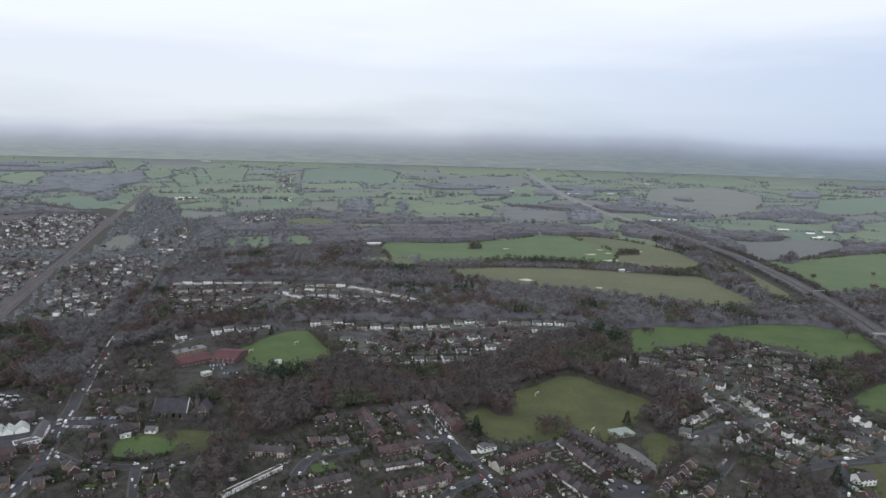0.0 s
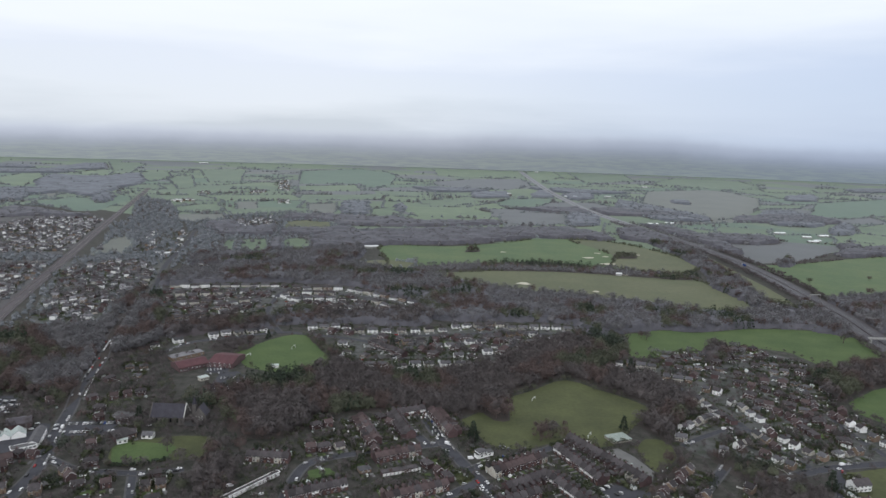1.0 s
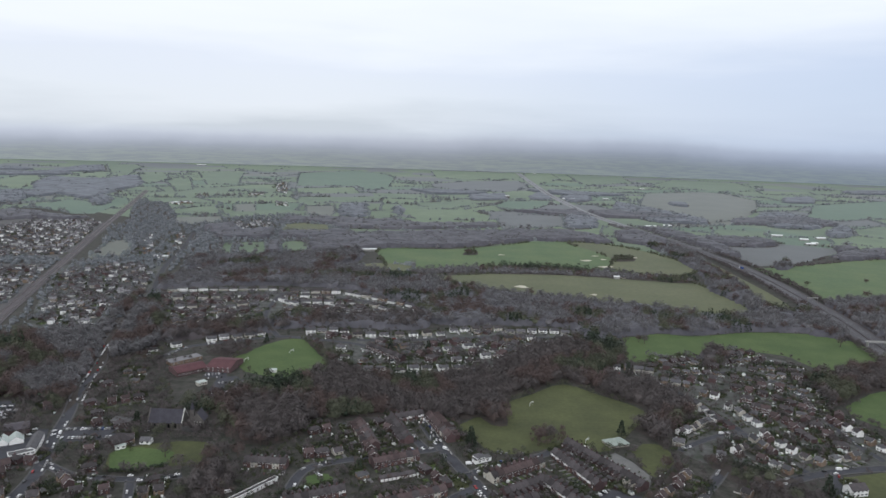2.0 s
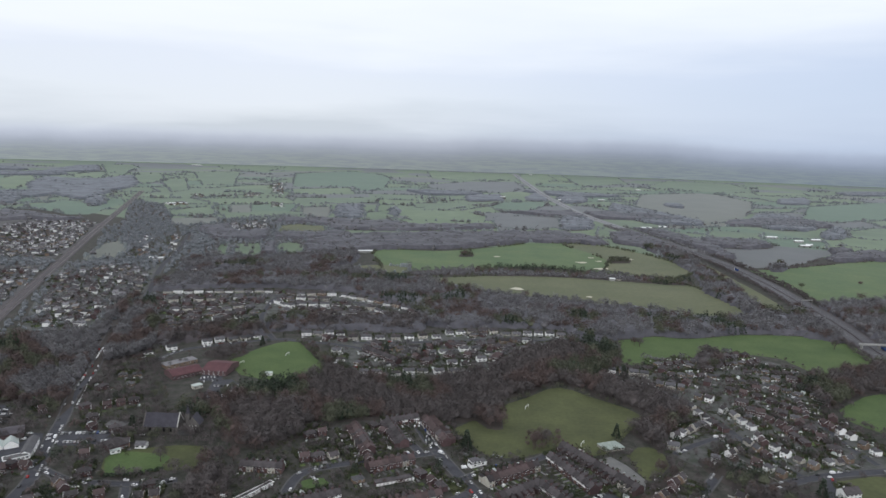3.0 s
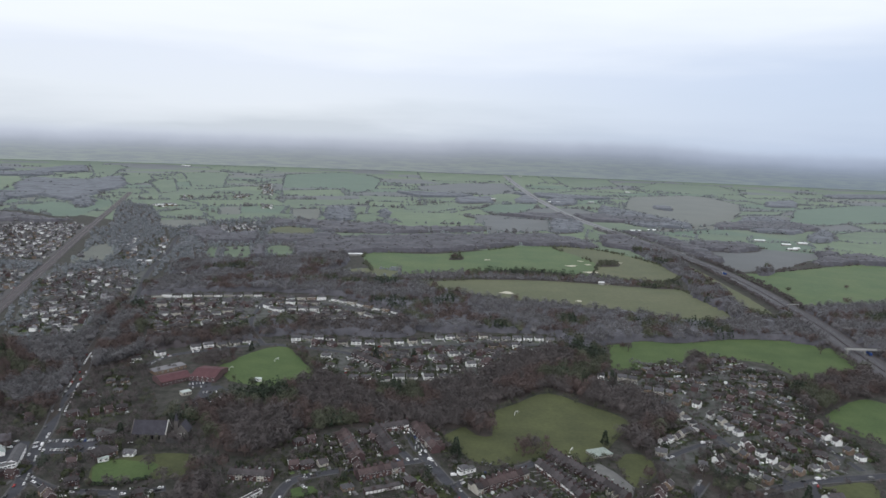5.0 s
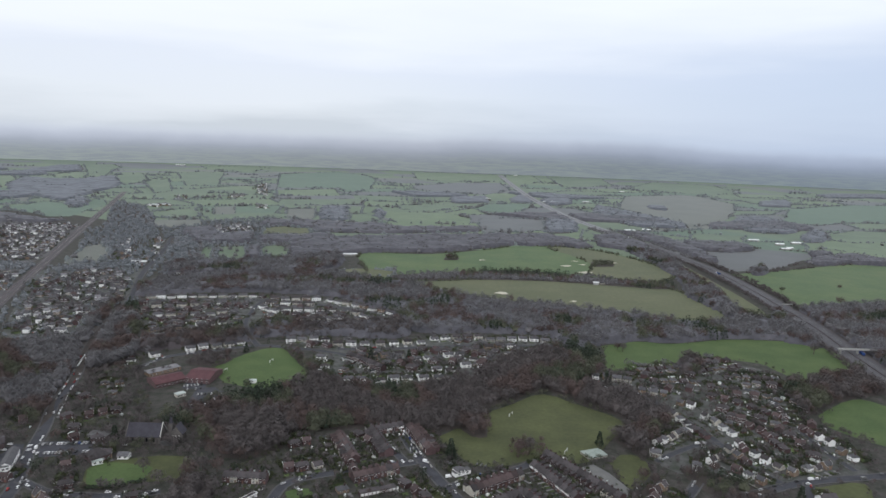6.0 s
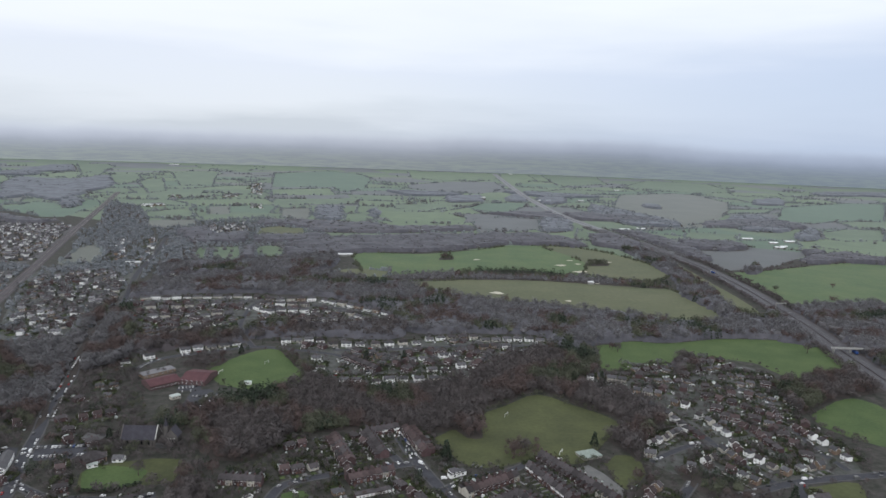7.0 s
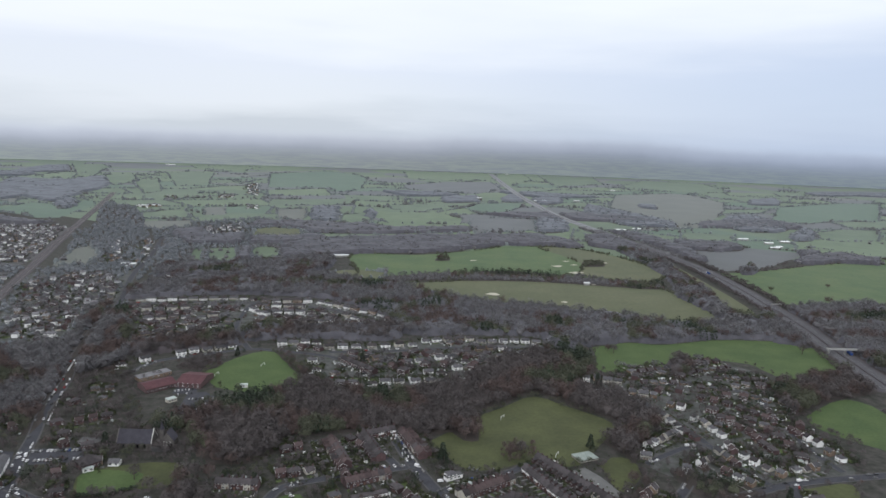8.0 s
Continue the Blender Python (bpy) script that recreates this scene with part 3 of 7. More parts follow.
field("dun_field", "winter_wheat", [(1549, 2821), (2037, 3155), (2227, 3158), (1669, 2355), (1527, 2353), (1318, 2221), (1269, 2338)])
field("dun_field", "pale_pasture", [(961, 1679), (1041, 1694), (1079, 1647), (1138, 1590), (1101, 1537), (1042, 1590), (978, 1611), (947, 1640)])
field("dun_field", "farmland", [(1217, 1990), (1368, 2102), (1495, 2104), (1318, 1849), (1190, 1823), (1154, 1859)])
LAYER[0] = NEAR_LAYER


# ---- trees and woods ----
def crown(count, radius, top, low, length, width, seed, cone=False):
    """Loose twig sprays filling a crown from height low to top: (count, 3, 3)."""
    r = np.random.default_rng(seed)
    d = r.normal(size=(count, 3))
    d[:, 2] = np.abs(d[:, 2]) * 0.9 + r.uniform(-0.55, 0.1, count)
    d /= np.linalg.norm(d, axis=1)[:, None]
    reach = (0.45 + 0.55 * r.random(count) ** 0.6) * (1 + 0.22 * np.sin(3.1 * np.arctan2(d[:, 1], d[:, 0]) + seed) + 0.15 * np.sin(5 * d[:, 2] + seed * 2))
    half = (top - low) / 2
    c = np.c_[d[:, 0] * radius * reach, d[:, 1] * radius * reach, (top + low) / 2 + d[:, 2] * half * reach]
    if cone:
        h = r.random(count) ** 1.3
        a = r.uniform(0, 2 * np.pi, count)
        q = radius * (1 - h) * (0.6 + 0.4 * r.random(count)) + 0.15
        c = np.c_[q * np.cos(a), q * np.sin(a), low + (top - low) * h]
        d = np.c_[np.cos(a), np.sin(a), np.full(count, -0.25)]
    out = d + r.normal(scale=0.45, size=(count, 3)) + (0, 0, 0.0 if cone else 0.35)
    out /= np.linalg.norm(out, axis=1)[:, None]
    across = np.cross(out, r.normal(size=(count, 3)))
    if not cone:
        along = np.cross(d, r.normal(size=(count, 3)))
        along /= np.linalg.norm(along, axis=1)[:, None] + 1e-6
        out = along + d * r.uniform(-0.05, 0.35, (count, 1))
        across = np.cross(along, d) + r.normal(scale=0.14, size=(count, 3))
    across /= np.linalg.norm(across, axis=1)[:, None] + 1e-6
    k = r.uniform(0.6, 1.4, (count, 1))
    return np.stack([c - across * width * k / 2, c + across * width * k / 2, c + out * length * k], 1)


def stick(a, b, ra, rb, n=5):
    """A tapered limb as triangles."""
    a, b = np.array(a, float), np.array(b, float)
    w = (b - a) / np.linalg.norm(b - a)
    u = np.cross(w, (0.3, 0.9, 0.2))
    u /= np.linalg.norm(u)
    v = np.cross(w, u)
    ang = np.arange(n) * 2 * np.pi / n
    ring = np.outer(np.cos(ang), u) + np.outer(np.sin(ang), v)
    p, q = a + ring * ra, b + ring * rb
    p2, q2 = np.roll(p, -1, 0), np.roll(q, -1, 0)
    return np.concatenate([np.stack([p, p2, q], 1), np.stack([p2, q2, q], 1)])


def limbs(height, radius, seed):
    r = np.random.default_rng(seed)
    out = [stick((0, 0, -0.3), (0.2, 0.1, height * 0.45), height * 0.035, height * 0.022, 6), stick((0.2, 0.1, height * 0.45), (0.1, -0.2, height * 0.85), height * 0.022, 0.05)]
    for k in range(7):
        a, z = k * 2.4 + r.uniform(-0.4, 0.4), height * r.uniform(0.28, 0.5)
        out.append(stick((0.1, 0, z), (math.cos(a) * radius * 0.75, math.sin(a) * radius * 0.75, z + height * r.uniform(0.2, 0.38)), height * 0.014, 0.04, 4))
    return np.concatenate(out)


def mound(radius, low, top, seed, rings=3, around=7):
    """A lumpy closed crown mass of loose triangles."""
    r = np.random.default_rng(seed + 50)
    rows = []
    for k in range(rings + 1):
        f = k / rings
        ang = np.arange(around) * 2 * np.pi / around + k * 0.45 + r.uniform(-0.2, 0.2, around)
        reach = radius * math.cos(f * 1.35) ** 0.7 * (0.75 if k == 0 else 1.0) * r.uniform(0.78, 1.18, around)
        z = low + (top - low) * (math.sin(f * 1.4) * r.uniform(0.9, 1.08, around) if k else np.zeros(around))
        rows.append(np.c_[reach * np.cos(ang), reach * np.sin(ang), z])
    tip = np.array((0, 0, top))
    out = []
    for p, q in zip(rows[:-1], rows[1:]):
        p2, q2 = np.roll(p, -1, 0), np.roll(q, -1, 0)
        out += [np.stack([p, p2, q], 1), np.stack([p2, q2, q], 1)]
    p = rows[-1]
    out.append(np.stack([p, np.roll(p, -1, 0), np.broadcast_to(tip, p.shape)], 1))
    return np.concatenate(out)


# small clump forms used over and over in the woods, one height unit each: near, middle and far
def clump_forms(count, length, width, cone=False, rings=3, around=7):
    if cone:
        return [crown(count, 0.26, 1.0, 0.12, length, width, s, True) for s in range(6)]
    return [np.concatenate([crown(count, 0.42, 1.0, 0.12, length, width, s), mound(0.50, 0.0, 0.50, s, rings, around)]) for s in range(6)]


NEAR_FORMS, MID_FORMS, FAR_FORMS = clump_forms(230, 0.11, 0.042, False, 3, 8), clump_forms(110, 0.12, 0.055), clump_forms(16, 0.22, 0.13, False, 2, 5)
EDGE_FORMS = [crown(260, 0.42, 1.0, 0.05, 0.11, 0.05, s) for s in range(6)]
THIN_FORMS = [crown(95, 0.42, 1.0, 0.12, 0.15, 0.075, s) for s in range(6)]
FIR_FORMS = clump_forms(90, 0.14, 0.11, True)
HEDGE_FORMS = [mound(0.95, 0.0, 1.0, s, 1, 6) for s in range(6)]
STEM = stick((0, 0, -0.02), (0.01, 0.0, 0.6), 0.022, 0.008, 3)


def plant(forms, spots, heights, stems=True):
    """Clumps at the spots as one array of triangles."""
    out = []
    pick = rng.integers(0, len(forms), len(spots))
    turn = rng.uniform(0, 2 * np.pi, len(spots))
    for f in range(len(forms)):
        k = pick == f
        if not k.any():
            continue
        form = np.concatenate([forms[f], STEM]) if stems else forms[f]
        c, s, h = np.cos(turn[k])[:, None, None], np.sin(turn[k])[:, None, None], heights[k][:, None, None]
        wide = rng.uniform(0.85, 1.2, k.sum())[:, None, None]
        x, y = form[None, :, :, 0], form[None, :, :, 1]
        t = np.stack([(x * c - y * s) * h * wide + spots[k][:, 0][:, None, None], (x * s + y * c) * h * wide + spots[k][:, 1][:, None, None], form[None, :, :, 2] * h + np.zeros_like(c)], -1)
        out.append(t.reshape(-1, 3, 3))
    return np.concatenate(out)


def scatter(poly, gap):
    q = np.asarray(poly, float)
    lo, hi = q.min(0), q.max(0)
    nx, ny = max(1, int((hi[0] - lo[0]) / gap)), max(1, int((hi[1] - lo[1]) / gap))
    gx, gy = np.meshgrid(np.arange(nx + 1), np.arange(ny + 1))
    p = lo + np.c_[gx.ravel(), gy.ravel()] * gap + rng.uniform(-0.55, 0.55, ((nx + 1) * (ny + 1), 2)) * gap
    return p[inside(poly, p)]


def clear_of_roads(p, margin):
    keep = np.ones(len(p), bool)
    for line, width in ROAD_LINES:
        for a, b in zip(line[:-1], line[1:]):
            d = b - a
            t = np.clip(((p - a) @ d) / (d @ d), 0, 1)
            keep &= np.linalg.norm(p - a - t[:, None] * d, axis=1) > width / 2 + margin
    return keep


def off_roads(p, margin=1.0):
    return p[clear_of_roads(p, margin)]


def canopy(polys, tall, gap):
    """Closed tops of far woods: an uneven roof of twigs that drops to the ground at its edges."""
    verts, faces = [], []
    for poly in polys:
        q = np.asarray(poly, float)
        lo, hi = q.min(0) - gap, q.max(0) + gap
        nx, ny = int((hi[0] - lo[0]) / gap) + 1, int((hi[1] - lo[1]) / gap) + 1
        gx, gy = np.meshgrid(np.arange(nx), np.arange(ny), indexing="ij")
        p = lo + np.c_[gx.ravel(), gy.ravel()] * gap + rng.uniform(-0.35, 0.35, (nx * ny, 2)) * gap
        full = inside(poly, p) & clear_of_roads(p, 4.0)
        bulk = np.array([noise.noise((x * 0.018, y * 0.018, 3.0)) for x, y in p])
        z = np.where(full, tall * (0.66 + 0.35 * bulk + rng.uniform(-0.11, 0.11, len(p))), -0.5)
        number = len(verts) + np.arange(nx * ny).reshape(nx, ny)
        some = full.reshape(nx, ny)
        some = some[:-1, :-1] | some[1:, :-1] | some[1:, 1:] | some[:-1, 1:]
        verts += [tuple(v) for v in np.c_[p, z]]
        faces += [(number[i, j], number[i + 1, j], number[i + 1, j + 1], number[i, j + 1]) for i, j in np.argwhere(some)]
    me = mesh_of("woodland", verts, faces, [])
    me.polygons.foreach_set("use_smooth", np.ones(len(faces), bool))
    return me


def stuff(name, tris, mat, label, category):
    return tagged(new(name, tri_mesh(name, tris, [mat], np.zeros(len(tris)))), label, category, kind="stuff")


def wood(name, poly):
    LAYER[0] += 0.003
    sheet("wood_floor", wavy(poly, 3), LAYER[0], "leaf_litter", label="dark leaf litter under bare trees", category="ground")
    far = np.mean([y for x, y in poly])
    forms, gap, tall = (NEAR_FORMS, 7.0, 13) if far < 800 else (MID_FORMS, 8.0, 13) if far < 1350 else (FAR_FORMS, 11.0, 13)
    if "hedge" in name or "estate" in name:
        tall = 8
    p = off_roads(scatter(wavy(poly, 3), gap), 3.5)
    n = len(p)
    if not n:
        return
    h = tall * rng.uniform(0.5, 1.25, n)
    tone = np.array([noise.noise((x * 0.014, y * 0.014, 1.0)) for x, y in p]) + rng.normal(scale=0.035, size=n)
    # far woods drop the other tones and keep only haze-paled twigs
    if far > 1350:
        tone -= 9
    if "hill" in name:
        p = scatter(poly, 5.5)
        stuff("copse", plant(THIN_FORMS, p, rng.uniform(4.5, 8.5, len(p)), False), "olive_twigs", "small dark copse on the golf course", "trees")
        return
    if "rail" in name:
        # railway trees: haze painted into the twig colour
        p, h = p[::2], h[::2]
        stuff("woodland", plant(FAR_FORMS, p, h * 0.8, False), "hazy_twigs", "loose bare trees beside the railway", "woodland")
        return
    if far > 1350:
        # canopy tone steps with distance: painted haze
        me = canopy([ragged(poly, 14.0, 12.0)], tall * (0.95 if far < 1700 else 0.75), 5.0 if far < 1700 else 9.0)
        me.materials.append(MATS["hazy_canopy" if far > 1900 else "mid_haze_canopy"])
        tagged(new("woodland", me), "bare winter woodland far off, haze put into its tone", "woodland", kind="stuff")
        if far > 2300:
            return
        # crowns use twigs paled for haze, by distance
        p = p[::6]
        stuff("woodland", plant(FAR_FORMS, p, tall * rng.uniform(0.8, 1.15, len(p)), False), "mid_haze_twigs" if far < 1900 else "hazy_twigs", "taller crowns standing out of a far wood", "woodland")
        return
    # added canopy under the crowns lightens their shaded gaps; hazier tone beyond 800
    if tall > 8 and far > 720:
        me = canopy([wavy(poly, 3)], tall * 0.72, 5.0)
        me.materials.append(MATS["mid_haze_canopy" if far > 800 else "undergrowth"])
        tagged(new("woodland", me), "dense brown twig canopy of a bare wood", "woodland", kind="stuff")
    # first tone goes paler with distance, and in the west, as painted haze
    groups = (("twigs" if far < 850 and "west" not in name else "mid_haze_twigs" if far < 1350 else "hazy_twigs", tone < 0.06, forms, "grey brown bare winter woodland"), ("russet_twigs", (tone >= 0.06) & (tone < 0.22), forms, "russet brown bare winter woodland"),
              ("olive_twigs", (tone >= 0.22) & (tone < 0.38), forms, "olive ivy-clad winter woodland"), ("needles", tone >= 0.38, FIR_FORMS if far < 1350 else FAR_FORMS, "dark green conifers in the wood"))
    deep = np.ones(n, bool)
    for a in np.arange(8) * math.pi / 4:
        deep &= inside(poly, p + (9.5 * math.cos(a), 9.5 * math.sin(a)))
    edge = EDGE_FORMS if far < 800 else THIN_FORMS
    for mat, k, f, words in groups:
        if k.any():
            tris = plant(f, p[k], h[k], far < 1350)
            if far < 1350 and mat != "needles":
                tris = np.concatenate([plant(g, p[k & s], h[k & s]) for g, s in ((f, deep), (edge, ~deep)) if (k & s).any()])
            stuff("woodland", tris, mat, words + " seen from above", "woodland")


wood("central_wood", [(-230, 552), (-194, 574), (-178, 607), (-162, 628), (-120, 637), (-107, 658), (-78, 652), (-43, 638), (7, 648), (59, 673), (76, 702), (116, 746), (189, 786), (217, 766), (205, 700), (181, 683), (169, 645), (148, 628), (128, 648), (93, 617), (64, 592), (50, 554), (36, 551), (12, 540), (-8, 553), (-65, 544), (-102, 529), (-103, 507), (-118, 490), (-149, 490), (-168, 510), (-184, 537)])
wood("east_wood", [(177, 666), (195, 659), (221, 634), (235, 587), (225, 555), (202, 536), (184, 498), (180, 513), (169, 537), (193, 570), (184, 590), (153, 622)])
wood("churchyard_wood", [(-146, 380), (-160, 424), (-157, 457), (-148, 465), (-136, 440), (-134, 418), (-137, 397)])
wood("west_wood", [(-398, 558), (-492, 697), (-485, 723), (-460, 743), (-423, 758), (-397, 798), (-432, 912), (-394, 933), (-336, 805), (-304, 715), (-312, 685), (-329, 664), (-326, 607), (-307, 552), (-311, 534), (-352, 562)])
wood("belt_wood", [(-412, 986), (-432, 1058), (-382, 1122), (-296, 1156), (-224, 1188), (-144, 1190), (-90, 1146), (-22, 1118), (34, 1072), (94, 1026), (192, 994), (292, 957), (381, 916), (453, 937), (491, 932), (512, 870), (525, 830), (486, 849), (407, 851), (324, 824), (284, 830), (224, 807), (183, 790), (165, 844), (86, 846), (0, 842), (-28, 912), (-113, 1007), (-194, 1032), (-298, 1026)])
wood("valley_wood", [(-217, 768), (-203, 847), (-163, 863), (-89, 865), (-27, 881), (-8, 841), (-28, 812), (-98, 815), (-166, 808)])
wood("valley_wood", [(-304, 737), (-317, 769), (-265, 813), (-220, 828), (-209, 788), (-248, 760)])
wood("field_wood", [(-277, 1474), (-195, 1608), (-116, 1634), (21, 1684), (164, 1715), (332, 1773), (386, 1680), (411, 1609), (390, 1578), (233, 1592), (147, 1523), (19, 1443), (-113, 1426), (-156, 1388), (-253, 1342)])
wood("motorway_wood", [(480, 1569), (544, 1500), (526, 1272), (515, 1129), (488, 991), (504, 959), (508, 934), (455, 940), (460, 987), (453, 1053), (450, 1103), (485, 1233), (490, 1403)])
wood("motorway_wood", [(572, 1001), (608, 1027), (707, 1062), (763, 1024), (543, 715), (554, 809), (576, 929)])
wood("verge_wood", [(481, 841), (513, 944), (549, 998), (537, 916), (529, 825), (531, 784), (525, 818)])
wood("pasture_wood", [(381, 666), (415, 690), (496, 730), (564, 744), (514, 674), (441, 644), (408, 625), (372, 599), (370, 619)])
wood("copse", [(300, 728), (307, 749), (327, 768), (331, 751), (313, 710), (295, 705)])
wood("estate_wood", [(205, 489), (232, 482), (246, 474), (266, 449), (251, 401), (207, 399), (226, 431), (212, 454)])
wood("estate_wood", [(134, 395), (152, 435), (176, 465), (187, 479), (186, 465), (158, 435), (142, 395)])
wood("field_hedge", [(-42, 1149), (-44, 1195), (80, 1248), (190, 1277), (290, 1247), (383, 1207), (456, 1197), (433, 1145), (340, 1160), (216, 1182), (76, 1171)])
wood("estate_wood", [(-111, 684), (-138, 732), (-150, 757), (-147, 766), (-109, 710), (-73, 661), (-101, 655)])
wood("estate_wood", [(-240, 697), (-238, 730), (-208, 733), (-199, 713), (-214, 692)])
wood("north_verge_wood", [(559, 1892), (620, 1876), (652, 1742), (664, 1590), (650, 1440), (622, 1430), (618, 1526), (598, 1664)])
wood("hill_copse", [(345, 1339), (392, 1347), (405, 1395), (364, 1395)])
wood("hill_copse", [(50, 1361), (78, 1366), (78, 1416), (57, 1412)])
wood("park_wood", [(49, 536), (61, 537), (64, 574), (52, 580), (36, 560)])

wood("far_wood", [(-1622, 2731), (-1758, 3091), (-1623, 3029), (-1500, 3088), (-1500, 3364), (-1283, 2951), (-1204, 2681), (-1203, 2537), (-1154, 2329), (-1146, 2201), (-1327, 2362), (-1420, 2403)])
wood("far_wood", [(-1996, 3463), (-2102, 3995), (-2033, 4122), (-1767, 3597), (-1885, 3470), (-1860, 3272)])
wood("far_wood", [(-1093, 2139), (-1151, 2285), (-1114, 2298), (-1029, 2121), (-1018, 2034)])
wood("far_wood", [(-1181, 1802), (-1173, 1862), (-1118, 1848), (-1031, 1801), (-953, 1755), (-908, 1767), (-943, 1696), (-1036, 1709), (-1054, 1669), (-1096, 1670)])
wood("far_wood", [(-1515, 2318), (-1494, 2427), (-1352, 2239), (-1280, 2061), (-1318, 2014)])
wood("rail_wood", [(-777, 1176), (-714, 1204), (-664, 1183), (-655, 1152), (-702, 1149), (-752, 1136)])
wood("rail_wood", [(-629, 1178), (-591, 1201), (-527, 1242), (-499, 1199), (-569, 1155), (-611, 1143)])
wood("rail_wood", [(-1002, 2249), (-863, 2135), (-720, 1855), (-629, 1583), (-586, 1398), (-583, 1324), (-622, 1360), (-715, 1526), (-837, 1838)])
wood("rail_wood", [(-558, 1531), (-524, 1567), (-468, 1421), (-421, 1254), (-446, 1220), (-507, 1375)])
wood("paddock_wood", [(-451, 1207), (-418, 1261), (-326, 1277), (-248, 1316), (-168, 1386), (-152, 1257), (-224, 1188), (-339, 1170), (-424, 1146)])
wood("paddock_wood", [(-335, 1301), (-365, 1440), (-345, 1461), (-310, 1305)])
wood("paddock_wood", [(-377, 1579), (-289, 1607), (-225, 1631), (-195, 1608), (-212, 1539), (-287, 1524), (-352, 1502)])
wood("paddock_wood", [(-261, 1384), (-269, 1510), (-187, 1544), (-160, 1417), (-204, 1394)])
wood("paddock_wood", [(-565, 1628), (-523, 1715), (-474, 1597), (-403, 1633), (-372, 1506), (-439, 1476), (-490, 1482)])
wood("far_wood", [(-290, 1982), (-330, 2277), (-249, 2282), (-215, 1972), (-232, 1911)])
wood("far_wood", [(-418, 1787), (-434, 1887), (-296, 1909), (-205, 1878), (-103, 1876), (-39, 1828), (148, 1885), (150, 1800), (-65, 1718), (-262, 1696), (-274, 1773), (-359, 1789)])
wood("far_wood", [(-147, 2182), (-135, 2278), (-115, 2157), (-115, 2028), (-141, 2083)])
wood("far_wood", [(394, 2114), (490, 2236), (473, 2059), (430, 1863), (343, 1832)])
wood("far_wood", [(374, 2858), (446, 3031), (481, 3013), (438, 2694), (361, 2670)])
wood("far_wood", [(502, 2846), (657, 3045), (594, 2696), (495, 2617)])
wood("far_wood", [(695, 2679), (737, 2513), (816, 2238), (835, 2118), (799, 2025), (663, 2020), (616, 2155), (614, 2398)])
wood("far_wood", [(123, 2798), (272, 2908), (261, 2662), (124, 2569)])
wood("verge_wood", [(459, 1756), (518, 1802), (547, 1723), (562, 1638), (517, 1543), (480, 1569), (432, 1613)])
wood("far_wood", [(926, 2751), (979, 2696), (932, 2570), (888, 2623)])
wood("far_wood", [(686, 1711), (833, 1721), (820, 1625), (750, 1586), (647, 1601)])
wood("far_wood", [(1112, 2367), (1241, 2438), (1240, 2249), (1217, 2123), (1093, 1975), (984, 1988), (1003, 2130)])
wood("far_wood", [(1567, 3118), (1767, 3276), (1711, 3107), (1591, 2908), (1469, 2896)])
wood("far_wood", [(1095, 1915), (1240, 2086), (1200, 1961), (1101, 1815), (1046, 1804)])
wood("far_wood", [(947, 1606), (1004, 1633), (985, 1579), (930, 1530), (913, 1535)])
wood("far_wood", [(864, 1481), (969, 1552), (1042, 1590), (1089, 1519), (1044, 1454), (966, 1469), (864, 1438)])
wood("far_wood", [(679, 1355), (717, 1374), (698, 1322), (662, 1298)])


def verge_brush(line, width):
    """Uneven strips of scrub on both banks of the motorway."""
    near = line[(line[:, 1] > 700) & (line[:, 1] < 2000)]
    s = sides(near)
    for side in (-1, 1):
        for k in range(0, len(near) - 12, 12):
            if rng.random() < 0.95:
                a, n = near[k:k + 13], s[k:k + 13]
                far = a[:, 1].mean()
                wide = rng.uniform(8, 20)
                strip = np.concatenate([a + n * side * (width / 2 + 1), (a + n * side * (width / 2 + wide))[::-1]])
                p = off_roads(scatter(wavy(strip, 3), 5.0 if far < 1400 else 7.0), 1.0)
                # beyond 1400 the brush takes twigs with haze painted in
                if len(p):
                    stuff("verge_brush", plant(THIN_FORMS if far < 1400 else FAR_FORMS, p, rng.uniform(3, 8.5, len(p)), False), "twigs" if far < 1400 else "mid_haze_twigs", "dark bare scrub on the motorway bank", "scrub")


verge_brush(*[r for r in ROAD_LINES if r[1] == 37][0])


def off_open(p):
    keep = np.ones(len(p), bool)
    for poly in OPEN:
        keep &= ~inside(poly, p)
    return p[keep]


